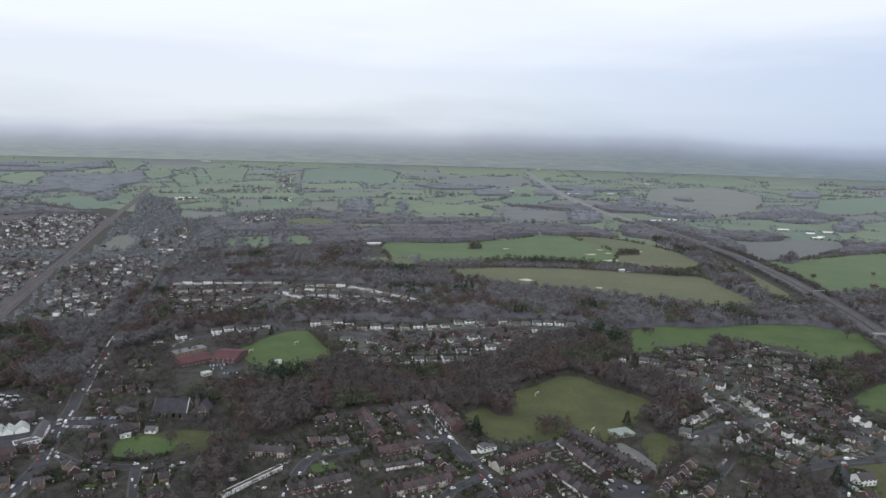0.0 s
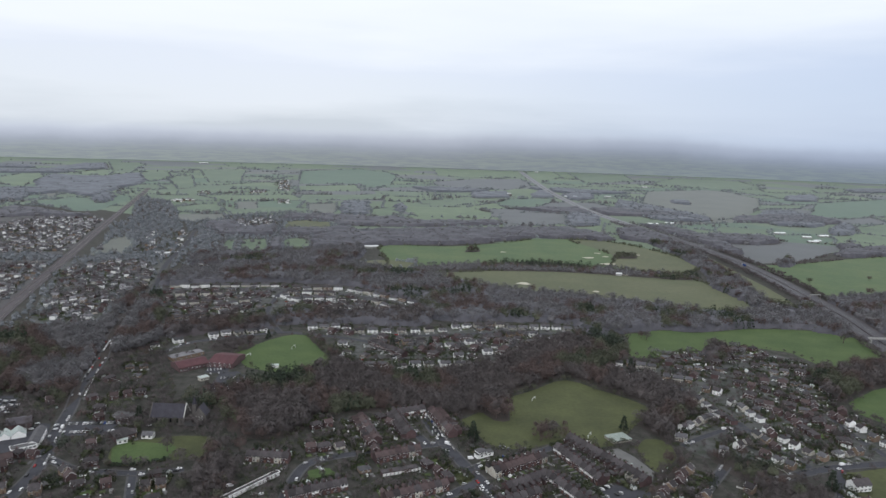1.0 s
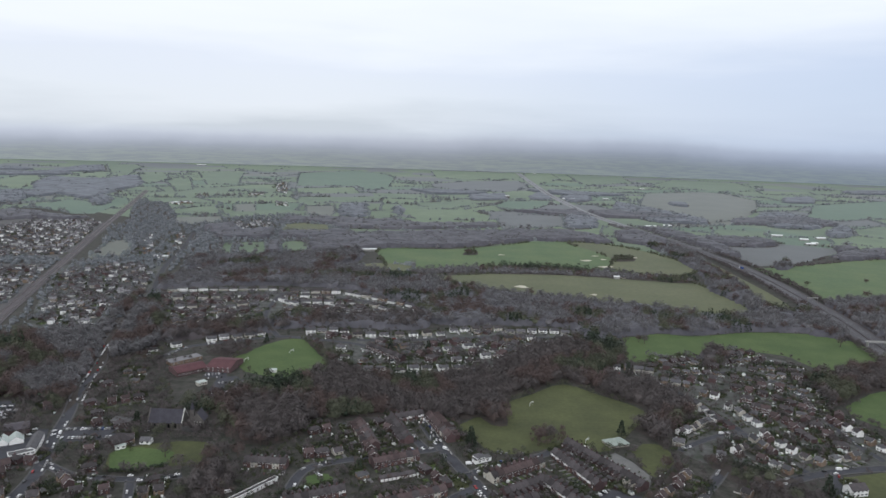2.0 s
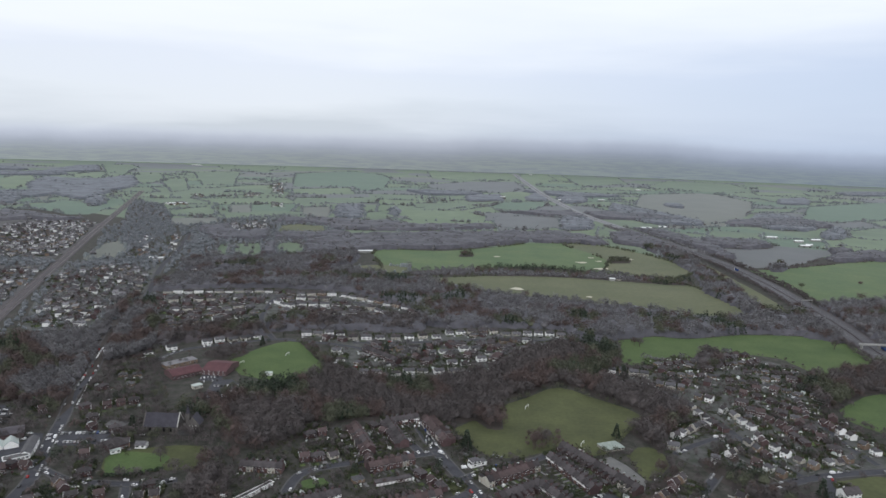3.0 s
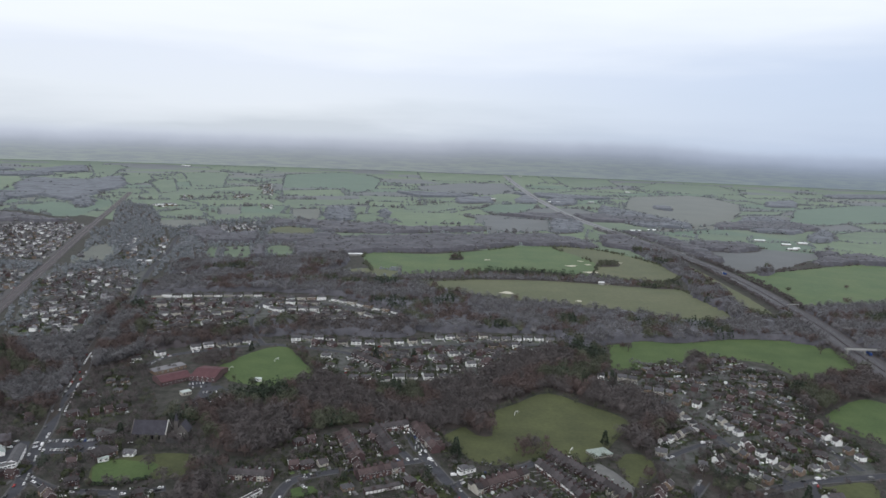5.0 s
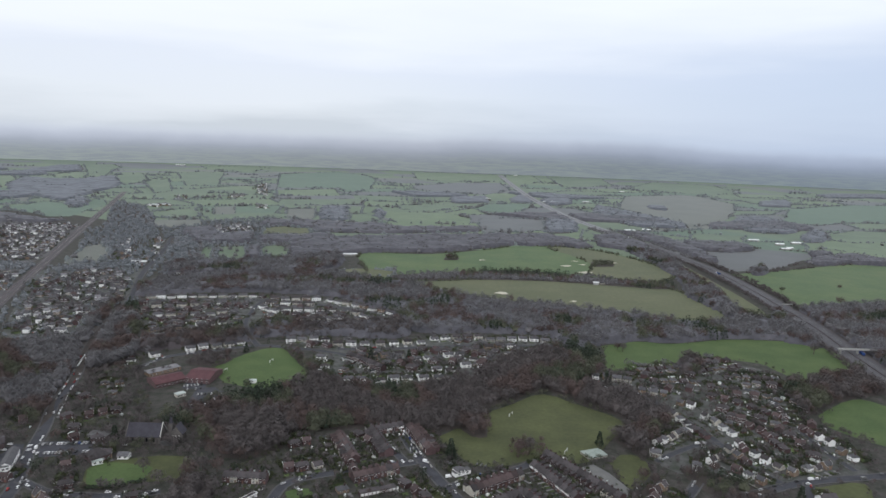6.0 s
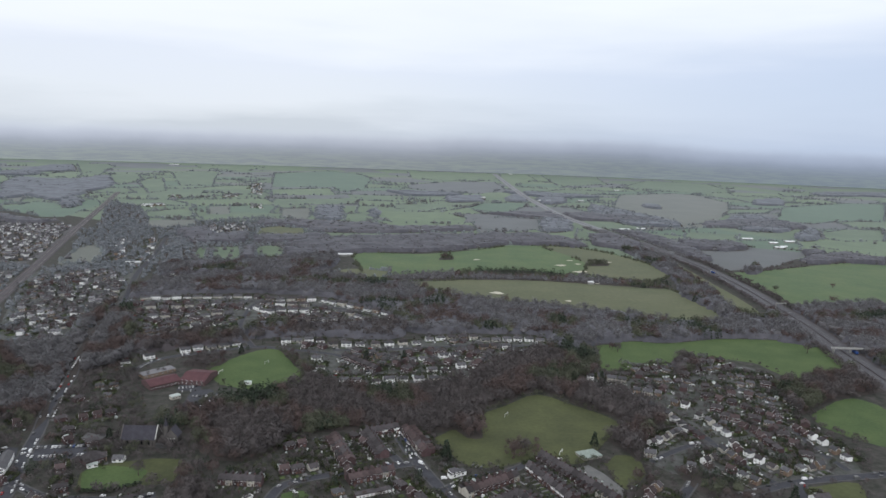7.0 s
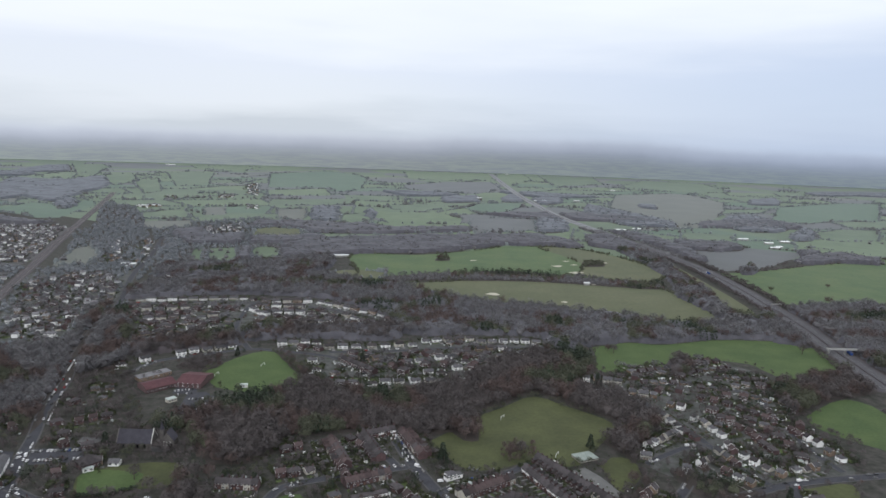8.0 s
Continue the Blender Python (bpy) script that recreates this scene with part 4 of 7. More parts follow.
# ---- fields and hedges of the far farmland ----
def farmland():
    cx, cy, turn = 265.0, 200.0, radians(14)
    nx, ny = 34, 20
    r = np.random.default_rng(5)
    gx, gy = np.meshgrid(np.arange(nx + 1), np.arange(ny + 1), indexing="ij")
    u = (gx - nx / 2) * cx + r.uniform(-0.27, 0.27, gx.shape) * cx + (gy % 2) * cx * 0.4
    v = gy * cy + r.uniform(-0.25, 0.25, gx.shape) * cy
    X, Y = u * math.cos(turn) - v * math.sin(turn) + 500, u * math.sin(turn) + v * math.cos(turn) + 1480
    # crop materials here have haze painted in
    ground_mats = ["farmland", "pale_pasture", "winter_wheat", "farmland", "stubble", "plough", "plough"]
    verts, faces, slots, woods, hedges, tops = [], [], [], [], [], []
    for i in range(nx):
        for j in range(ny):
            q = np.array([(X[i, j], Y[i, j]), (X[i + 1, j], Y[i + 1, j]), (X[i + 1, j + 1], Y[i + 1, j + 1]), (X[i, j + 1], Y[i, j + 1])])
            c = q.mean(0)
            if c[1] < 1500 or c[1] > 4960 or abs(c[0]) > c[1] * 0.85 + 500 or (c[0] < -330 and c[1] < 1900 and c[0] > -1500):
                continue
            k = r.choice(7, p=[0.26, 0.17, 0.14, 0.13, 0.07, 0.05, 0.18])
            # farthest fields keep to the greyer tones, as more haze
            if c[1] > 3700 and k < 4:
                k = r.choice([0, 1, 5])
            slots.append(k)
            faces.append(tuple(range(len(verts), len(verts) + 4)))
            verts += [(x, y, 0.03) for x, y in q]
            if k == 6 and c[1] < 3900 and not any(inside(o, q).any() or inside(o, c[None])[0] for o in OPEN[FAR_FIELDS:]):
                tops.append(q)
                woods.append(scatter(q, 34.0))
            for a, b in ((0, 1), (1, 2)):
                if r.random() < 0.85:
                    n = int(np.linalg.norm(q[b] - q[a]) / 4.4)
                    t = np.sort(r.random(n))[:, None]
                    line = q[a] + t * (q[b] - q[a]) + r.normal(scale=1.5, size=(n, 2))
                    hedges.append(line[r.random(n) < (0.9 if c[1] < 3000 else 0.6 if c[1] < 3700 else 0.0)])
                if r.random() < 0.25:
                    s = q[a] + r.uniform(0.1, 0.5) * (q[b] - q[a])
                    woods.append(s + r.normal(scale=(38, 16), size=(16, 2)))
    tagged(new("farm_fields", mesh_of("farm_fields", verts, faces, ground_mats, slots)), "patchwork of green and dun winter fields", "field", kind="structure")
    # western and farther woods get the tone with more haze painted in
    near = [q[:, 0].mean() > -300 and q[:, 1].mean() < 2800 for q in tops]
    for mat, some in (("mid_haze_canopy", True), ("hazy_canopy", False)):
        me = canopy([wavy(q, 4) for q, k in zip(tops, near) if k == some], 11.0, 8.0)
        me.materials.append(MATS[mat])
        tagged(new("far_woods", me), "woods among far fields, haze put into their tone", "woodland", kind="stuff")
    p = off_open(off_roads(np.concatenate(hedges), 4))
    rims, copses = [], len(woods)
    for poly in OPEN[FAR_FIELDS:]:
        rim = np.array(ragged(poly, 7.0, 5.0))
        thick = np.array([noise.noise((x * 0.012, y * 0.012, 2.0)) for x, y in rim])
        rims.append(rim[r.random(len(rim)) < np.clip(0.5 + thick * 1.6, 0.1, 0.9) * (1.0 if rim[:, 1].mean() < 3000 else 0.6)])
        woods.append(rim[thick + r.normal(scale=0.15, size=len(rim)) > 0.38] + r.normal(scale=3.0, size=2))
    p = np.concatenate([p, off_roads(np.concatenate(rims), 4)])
    # hedgerows wear the haze in their own colour
    stuff("hedgerows", plant(HEDGE_FORMS, p, rng.choice([2.6, 3.4, 4.5, 7], len(p), p=[0.3, 0.3, 0.25, 0.15]), False), "hazy_hedge", "hedgerows dividing far fields, paled by painted haze", "hedgerow")
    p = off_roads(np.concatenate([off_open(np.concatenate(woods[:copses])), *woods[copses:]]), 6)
    # copses: two steps of haze in the twig colour, by distance
    for mat, k in (("mid_haze_twigs", p[:, 1] < 2600), ("hazy_twigs", (p[:, 1] >= 2600) & (p[:, 1] < 4200))):
        stuff("far_woods", plant(FAR_FORMS, p[k], 12 * rng.uniform(0.5, 1.1, k.sum()), False), mat, "copses among far fields paled by painted haze", "woodland")


farmland()
# plain in the same haze-toned field colour
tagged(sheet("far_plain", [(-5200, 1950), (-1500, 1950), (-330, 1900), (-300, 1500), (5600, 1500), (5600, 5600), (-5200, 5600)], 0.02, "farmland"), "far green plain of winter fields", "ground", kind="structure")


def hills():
    """A far glowing wall with land and haze painted up to the skyline."""
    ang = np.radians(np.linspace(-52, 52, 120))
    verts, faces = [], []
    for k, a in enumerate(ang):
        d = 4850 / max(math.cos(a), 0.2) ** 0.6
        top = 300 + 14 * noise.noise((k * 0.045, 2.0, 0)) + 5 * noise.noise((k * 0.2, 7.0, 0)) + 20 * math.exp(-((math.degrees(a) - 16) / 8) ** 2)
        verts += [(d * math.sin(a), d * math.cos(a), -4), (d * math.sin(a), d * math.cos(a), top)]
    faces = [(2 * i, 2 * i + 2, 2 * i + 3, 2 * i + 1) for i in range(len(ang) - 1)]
    tagged(new("backdrop", mesh_of("backdrop", verts, faces, ["distance"])), "far hills and haze painted on a glowing wall", "backdrop", kind="structure")


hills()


# ---- houses ----
def gable_wall(w, d, h, rise):
    bm = bmesh.new()
    a, b = w / 2, d / 2
    solid(bm, [(-a, -b, -0.3), (a, -b, -0.3), (a, b, -0.3), (-a, b, -0.3), (-a, -b, h), (a, -b, h), (a, b, h), (-a, b, h), (-a, 0, h + rise), (a, 0, h + rise)],
          [(0, 1, 5, 4), (2, 3, 7, 6), (1, 2, 6, 9, 5), (3, 0, 4, 8, 7)])
    return bm


def gable_roof(w, d, h, rise, over=0.4, thick=0.22, side=0.25):
    bm = bmesh.new()
    a, b, drop = w / 2 + side, d / 2 + over, rise / (d / 2) * over
    for s in (-1, 1):
        y0, z0, z1 = s * b, h - drop, h + rise
        lo = [(-a, y0, z0), (a, y0, z0), (a, 0, z1), (-a, 0, z1)]
        hi = [(x, y, z + thick) for x, y, z in lo]
        f = [(0, 1, 2, 3), (7, 6, 5, 4), (0, 4, 5, 1), (1, 5, 6, 2), (3, 7, 4, 0)]
        solid(bm, lo + hi, f)
    return bm


def hip_roof(w, d, h, rise, over=0.4):
    bm = bmesh.new()
    a, b, r = w / 2 + over, d / 2 + over, max(w / 2 - d / 2, 0.6)
    v = [(-a, -b, h - 0.12), (a, -b, h - 0.12), (a, b, h - 0.12), (-a, b, h - 0.12), (-a, -b, h + 0.1), (a, -b, h + 0.1), (a, b, h + 0.1), (-a, b, h + 0.1), (-r, 0, h + rise), (r, 0, h + rise)]
    solid(bm, v, [(3, 2, 1, 0), (0, 1, 5, 4), (1, 2, 6, 5), (2, 3, 7, 6), (3, 0, 4, 7), (4, 5, 9, 8), (5, 6, 9), (6, 7, 8, 9), (7, 4, 8)])
    return bm


def window_mesh(w, h):
    """A white frame with two dark panes, facing -y."""
    bm = bmesh.new()
    box(bm, -w / 2, w / 2, -0.10, 0.02, 0, h, 0)
    for s in (-1, 1):
        x0, x1 = sorted((s * 0.05, s * (w / 2 - 0.08)))
        box(bm, x0, x1, -0.115, -0.09, 0.08, h - 0.08, 1)
    return bm


WINDOWS = {}


def window(parent, w, h, x, y, z, back=False):
    key = (w, h)
    if key not in WINDOWS:
        me = bpy.data.meshes.new("window")
        bm = window_mesh(w, h)
        bm.to_mesh(me)
        bm.free()
        me.materials.append(MATS["white_plastic"])
        me.materials.append(MATS["glass"])
        WINDOWS[key] = me
    ob = new("window", WINDOWS[key])
    ob.parent = parent
    ob.matrix_basis = pose(x, y, z, 0, 0, 180 if back else 0)
    return ob


def house(words, w, d, h, rise, wall, roof, hip=False, units=1, full=True, porch=False, band=False):
    """A house with its front towards -y, built at the origin."""
    ob = tagged(new("house"), words, "house")
    if hip:
        bm = bmesh.new()
        box(bm, -w / 2, w / 2, -d / 2, d / 2, -0.3, h)
        part("wall", bm, wall, ob)
        part("roof", hip_roof(w, d, h, rise), roof, ob)
    else:
        part("wall", gable_wall(w, d, h, rise), wall, ob)
        part("roof", gable_roof(w, d, h, rise, side=0.02 if units == 0 else 0.25), roof, ob)
    u = max(units, 1)
    bm = bmesh.new()
    x = 0.0 if u == 2 else w * 0.42 if not hip else w * 0.2
    top = h + rise + 1.0
    box(bm, x - 0.55, x + 0.55, -0.35, 0.35, h, top)
    box(bm, x - 0.65, x + 0.65, -0.45, 0.45, top, top + 0.15)
    for s in (-0.3, 0.3):
        box(bm, x + s - 0.12, x + s + 0.12, -0.12, 0.12, top + 0.15, top + 0.55)
    part("chimney", bm, "brick", ob)
    if not hip and units:
        for e in (-1, 1):
            bm = bmesh.new()
            x0, x1 = sorted((e * (w / 2 + 0.25), e * (w / 2 + 0.31)))
            for s in (-1, 1):
                y1, z1 = s * (d / 2 + 0.4), h - rise / (d / 2) * 0.4
                v = [(x0, y1, z1), (x1, y1, z1), (x1, 0, h + rise), (x0, 0, h + rise)]
                solid(bm, v + [(px, py, pz + 0.26) for px, py, pz in v], [(0, 1, 2, 3), (7, 6, 5, 4), (0, 4, 5, 1), (1, 5, 6, 2), (3, 7, 4, 0)])
            part("bargeboard", bm, "white_plastic", ob)
    if band:
        bm = bmesh.new()
        box(bm, -w / 2 + 0.25, w / 2 - 0.25, -d / 2 - 0.04, -d / 2 + 0.02, 2.5, 4.6)
        part("front_render", bm, "white_render", ob)
    if units == 0:
        part("rear_wing_wall", gable_wall(4.5, 2.7, 4.4, 1.3), wall, ob).matrix_basis = pose(-w * 0.2, d / 2 + 2.2, 0, 0, 0, 90)
        part("rear_wing_roof", gable_roof(4.5, 2.7, 4.4, 1.3, 0.2, 0.15), roof, ob).matrix_basis = pose(-w * 0.2, d / 2 + 2.2, 0, 0, 0, 90)
        window(ob, 1.2, 1.2, -w * 0.2, d / 2 + 4.45, 3.0, True)
    if not full:
        return ob
    for k in range(u):
        c = (k - (u - 1) / 2) * w / u
        uw = w / u
        inner = 1 if k == 0 else -1
        for z, ww in ((0.9, 1.8), (3.4, 1.6))[:1 if h < 3.2 else 2]:
            window(ob, ww, 1.25, c - inner * uw * 0.22, -d / 2, z)
            if z > 2 or h < 3.2:
                window(ob, 1.2, 1.1, c + inner * uw * 0.25, -d / 2, z)
            window(ob, 1.6, 1.2, c - inner * uw * 0.2, d / 2, z, True)
        bm = bmesh.new()
        dx = c + inner * uw * 0.27
        box(bm, dx - 0.5, dx + 0.5, -d / 2 - 0.06, -d / 2 + 0.05, 0, 2.05)
        part("door", bm, "door_paint", ob)
        if porch:
            bm = bmesh.new()
            box(bm, dx - 0.9, dx + 0.9, -d / 2 - 1.0, -d / 2, 2.3, 2.5)
            part("porch_roof", bm, roof, ob)
    return ob


def plain_house(words, w, d, h, rise, wall, roof, hip=False):
    """A house of the farther estates: walls, roof, chimney and broad front windows."""
    ob = tagged(new("house"), words, "house")
    if hip:
        bm = bmesh.new()
        box(bm, -w / 2, w / 2, -d / 2, d / 2, -0.3, h)
        part("wall", bm, wall, ob)
        part("roof", hip_roof(w, d, h, rise), roof, ob)
    else:
        part("wall", gable_wall(w, d, h, rise), wall, ob)
        part("roof", gable_roof(w, d, h, rise), roof, ob)
    bm = bmesh.new()
    box(bm, -0.6, 0.6, -0.4, 0.4, h, h + rise + 1)
    part("chimney", bm, "brick", ob)
    for z in (0.9, 3.4)[:1 if h < 3 else 2]:
        for u in (-0.24, 0.24):
            window(ob, w * 0.28, 1.25, u * w, -d / 2, z)
    return ob


KINDS = {}


def kind(key, words, *a, **k):
    KINDS.setdefault(key, []).append((words, a, k))


TERRACE = "red brick terraced house with a brown tiled roof and white windows"
kind("t", TERRACE, 5.2, 7.6, 4.8, 2.5, "brick", "brown_tiles", units=0)
kind("t", "red brick terraced house with a dull red tiled roof", 5.2, 7.6, 4.8, 2.5, "brick", "red_tiles", units=0)
kind("t", "part-rendered cream terraced house with a brown tiled roof", 5.2, 7.6, 4.8, 2.5, "cream_render", "brown_tiles", units=0)
kind("v", "terraced house with a white rendered upper front and brown roof", 5.2, 7.6, 4.8, 2.5, "brick", "brown_tiles", units=0, band=True)
kind("w", "white rendered detached house with a hipped grey roof", 7.8, 7.0, 4.7, 2.4, "white_render", "grey_tiles", hip=True, units=1, porch=True)
kind("w", "white rendered detached house with a brown gable roof", 7.6, 7.0, 4.7, 2.5, "white_render", "brown_tiles", units=1)
kind("w", "cream rendered semi-detached house pair with a grey gable roof", 10.5, 7.0, 4.7, 2.5, "cream_render", "grey_tiles", units=2, porch=True)
kind("w", "cream rendered bungalow with a brown tiled gable roof", 7.8, 7.0, 2.7, 2.4, "cream_render", "brown_tiles", units=1)
kind("w", "brick and white detached house with a grey gable roof", 7.6, 7.0, 4.7, 2.5, "buff_brick", "grey_tiles", units=1)
kind("s", "red brick semi-detached house pair with a hipped brown roof", 10.8, 7.0, 4.7, 2.5, "brick", "brown_tiles", hip=True, units=2, porch=True)
kind("s", "red brick detached house with a gabled dull red roof", 7.8, 7.0, 4.7, 2.5, "brick", "red_tiles", units=1)
kind("b", "small red brick bungalow with a brown tiled gable roof", 8.6, 6.8, 2.6, 2.0, "brick", "brown_tiles", units=1)
kind("b", "buff brick bungalow with a hipped grey roof", 8.8, 7.0, 2.6, 2.0, "buff_brick", "grey_tiles", hip=True, units=1)
kind("d", "detached brick house with a steep red tiled gable roof", 7.4, 7.6, 4.9, 3.2, "brick", "red_tiles", units=1, porch=True)
kind("d", "detached buff brick house with a brown tiled gable roof", 7.4, 7.6, 4.9, 3.0, "buff_brick", "brown_tiles", units=1)
kind("f", "far white house under a grey tiled roof", 8.5, 7.0, 4.6, 2.4, "white_render", "grey_tiles")
kind("f", "far brick house under a brown tiled roof", 8.5, 7.0, 4.6, 2.4, "brick", "brown_tiles")
kind("f", "far brick bungalow under a grey roof", 9.0, 7.0, 2.7, 2.2, "buff_brick", "grey_tiles")
kind("f", "far white bungalow under a grey tiled roof", 10.0, 7.0, 2.7, 2.2, "white_render", "grey_tiles")
# pale roofs here hold the haze over the far suburb
kind("f", "far buff brick house under a pale concrete-tiled roof", 8.5, 7.0, 4.6, 2.4, "buff_brick", "concrete_tiles")
kind("g", "far white house under a pale concrete-tiled roof", 8.5, 7.0, 4.6, 2.4, "white_render", "concrete_tiles")
kind("g", "far white bungalow under a pale concrete-tiled roof", 9.5, 7.0, 2.7, 2.2, "white_render", "concrete_tiles")
kind("g", "far buff house under a grey tiled roof", 9.0, 7.0, 4.6, 2.4, "buff_brick", "grey_tiles")
kind("p", "white rendered semi-detached house pair with a hipped grey roof", 13.0, 7.2, 4.6, 2.3, "white_render", "grey_tiles", hip=True, units=2)
kind("p", "buff brick semi-detached house pair with a brown gable roof", 13.0, 7.2, 4.6, 2.3, "buff_brick", "brown_tiles", units=2)
kind("p", "cream rendered semi-detached house pair with a brown gable roof", 12.5, 7.2, 4.6, 2.3, "cream_render", "brown_tiles", units=2)
kind("p", "white rendered bungalow with a wide grey gable roof", 11.5, 7.4, 2.7, 2.3, "white_render", "grey_tiles", units=1)
kind("q", "white rendered semi-detached house pair with a grey gable roof", 12.5, 7.2, 4.6, 2.3, "white_render", "grey_tiles", units=2)
kind("q", "white rendered bungalow with a hipped brown roof", 11.0, 7.4, 2.7, 2.3, "white_render", "brown_tiles", hip=True, units=1)
kind("q", "cream rendered bungalow pair with a grey gable roof", 13.0, 7.4, 2.7, 2.3, "cream_render", "grey_tiles", units=2)
KINDS["m"] = KINDS["w"] + KINDS["s"] + KINDS["s"]
WIDTH = {"t": 5.2, "v": 5.2, "w": 8.2, "s": 9.2, "m": 8.8, "b": 8.8, "d": 7.6, "p": 12.6, "q": 12.2}
PROTOTYPES, HOUSES = {}, []


FAR_ROW, FAR_DRIVES = [], []


def house_row(kd, count, a, b, face, where):
    """A row of houses between two points; the front looks south of the line, or north with face -1."""
    a, b = np.array(a, float), np.array(b, float)
    if b[0] < a[0]:
        a, b = b, a
    d = b - a
    length = np.linalg.norm(d)
    turn = math.degrees(math.atan2(d[1], d[0])) + (0 if face > 0 else 180)
    if kd in "tv":
        count = max(2, round(length / 5.2))
    else:
        count = max(1, round(length / (WIDTH[kd] + 2.6)))
    for k in range(count):
        words, args, more = dice.choice(KINDS[kd]) if kd != "t" else KINDS["t"][int(a[0]) % 2 if dice.random() < 0.85 else 2]
        if kd == "v" and dice.random() < 0.3:
            words, args, more = KINDS["t"][0]
        p = a + d * (k + 0.5) / count
        up = np.array((-d[1], d[0])) / length
        p = p + up * 4.0
        if kd not in "tv":
            p = p + up * dice.uniform(-1.6, 1.6)
        angle = turn + (0 if kd in "tv" else dice.uniform(-7, 7))
        HOUSES.append((p[0], p[1], angle, args[0]))
        far = a[1] > 655
        if a[1] > 850:
            FAR_ROW.append((p[0], p[1], radians(angle), args, more))
            continue
        if far:
            FAR_DRIVES.append((p[0], p[1], radians(angle), args, more))
        m = pose(p[0], p[1], 0, 0, 0, angle) @ Matrix.Scale(1.0 if kd in "tv" else 0.92, 4)
        key = (words, far)
        if key not in PROTOTYPES:
            ob = PROTOTYPES[key] = plain_house(words, *args, hip=more.get("hip", False)) if far else house(words, *args, **more)
            ob.matrix_basis = m
        else:
            ob = copy_thing(PROTOTYPES[key], m)
        tagged(ob, group="houses of the " + where)


# terraces
house_row("v", 10, (89, 481), (112, 432), 1, "terraces")
house_row("t", 13, (102, 500), (144, 433), -1, "terraces")
house_row("v", 9, (76, 438), (97, 401), 1, "terraces")
house_row("t", 6, (43, 438), (83, 465), 1, "terraces")
house_row("t", 4, (50, 417), (80, 438), -1, "terraces")
house_row("t", 4, (48, 399), (72, 414), 1, "terraces")
house_row("t", 8, (-41, 454), (-9, 470), 1, "terraces")
house_row("t", 6, (-134, 452), (-103, 450), 1, "terraces")
house_row("v", 9, (-91, 399), (-56, 417), 1, "terraces")
house_row("t", 9, (-29, 400), (11, 420), 1, "terraces")
house_row("t", 6, (-65, 528), (-47, 483), -1, "terraces")
house_row("t", 5, (-38, 538), (-22, 496), -1, "terraces")
house_row("v", 5, (-32, 534), (-8, 545), 1, "terraces")
house_row("t", 6, (-7, 545), (11, 500), 1, "terraces")
# central
house_row("s", 2, (-94, 465), (-76, 471), 1, "central")
house_row("w", 1, (-73, 471), (-64, 476), 1, "central")
house_row("s", 2, (-98, 507), (-80, 516), 1, "central")
house_row("s", 3, (-54, 533), (-35, 512), 1, "central")
house_row("s", 2, (-13, 456), (-5, 444), 1, "central")
house_row("s", 2, (-1, 445), (7, 429), 1, "central")
house_row("w", 1, (31, 464), (43, 470), 1, "central")
house_row("s", 2, (-61, 512), (-47, 464), -1, "central")
house_row("b", 2, (-52, 438), (-42, 442), 1, "central")
house_row("s", 2, (30, 396), (39, 405), 1, "central")
# market
house_row("d", 1, (-256, 395), (-246, 399), 1, "market")
house_row("d", 1, (-291, 422), (-285, 428), 1, "market")
house_row("d", 1, (-277, 397), (-270, 402), 1, "market")
house_row("s", 2, (-256, 463), (-244, 468), 1, "market")
house_row("b", 2, (-233, 407), (-226, 411), 1, "market")
house_row("s", 1, (-214, 408), (-209, 411), 1, "market")
house_row("d", 2, (-190, 405), (-172, 410), 1, "market")
house_row("s", 1, (-176, 389), (-170, 393), 1, "market")
house_row("s", 3, (-280, 552), (-252, 567), 1, "market")
house_row("s", 2, (-296, 548), (-288, 557), -1, "market")
house_row("s", 1, (-279, 525), (-270, 531), 1, "market")
house_row("b", 2, (-303, 628), (-279, 636), 1, "market")
house_row("b", 2, (-288, 604), (-272, 608), 1, "market")
house_row("s", 2, (-402, 594), (-392, 601), 1, "market")
house_row("s", 2, (-373, 603), (-367, 622), 1, "market")
house_row("d", 1, (-328, 536), (-316, 544), 1, "market")
house_row("b", 2, (-224, 389), (-212, 392), 1, "market")
house_row("d", 2, (-255, 426), (-240, 412), -1, "market")
house_row("s", 2, (-189, 421), (-179, 425), -1, "market")
house_row("s", 2, (-300, 448), (-278, 444), 1, "market")
house_row("s", 2, (-302, 591), (-294, 603), 1, "market")
house_row("s", 2, (-242, 437), (-232, 440), 1, "market")
house_row("d", 1, (-233, 482), (-224, 486), 1, "market")
house_row("s", 2, (-252, 507), (-243, 512), 1, "market")
house_row("s", 2, (-270, 508), (-262, 515), 1, "market")
# mid estate
house_row("q", 3, (-156, 784), (-103, 790), 1, "mid estate")
house_row("p", 4, (-100, 771), (-53, 780), 1, "mid estate")
house_row("p", 4, (-50, 776), (14, 792), 1, "mid estate")
house_row("p", 5, (16, 802), (84, 819), 1, "mid estate")
house_row("q", 6, (84, 809), (167, 813), 1, "mid estate")
house_row("q", 3, (129, 762), (163, 779), 1, "mid estate")
house_row("q", 1, (-112, 721), (-97, 723), 1, "mid estate")
house_row("q", 1, (-100, 695), (-92, 696), 1, "mid estate")
house_row("v", 9, (-78, 733), (-37, 689), 1, "mid estate")
house_row("p", 4, (-56, 731), (-11, 740), 1, "mid estate")
house_row("q", 4, (-41, 654), (-1, 664), 1, "mid estate")
house_row("p", 3, (-74, 661), (-49, 660), 1, "mid estate")
house_row("q", 3, (31, 740), (56, 746), 1, "mid estate")
house_row("q", 2, (55, 733), (72, 727), 1, "mid estate")
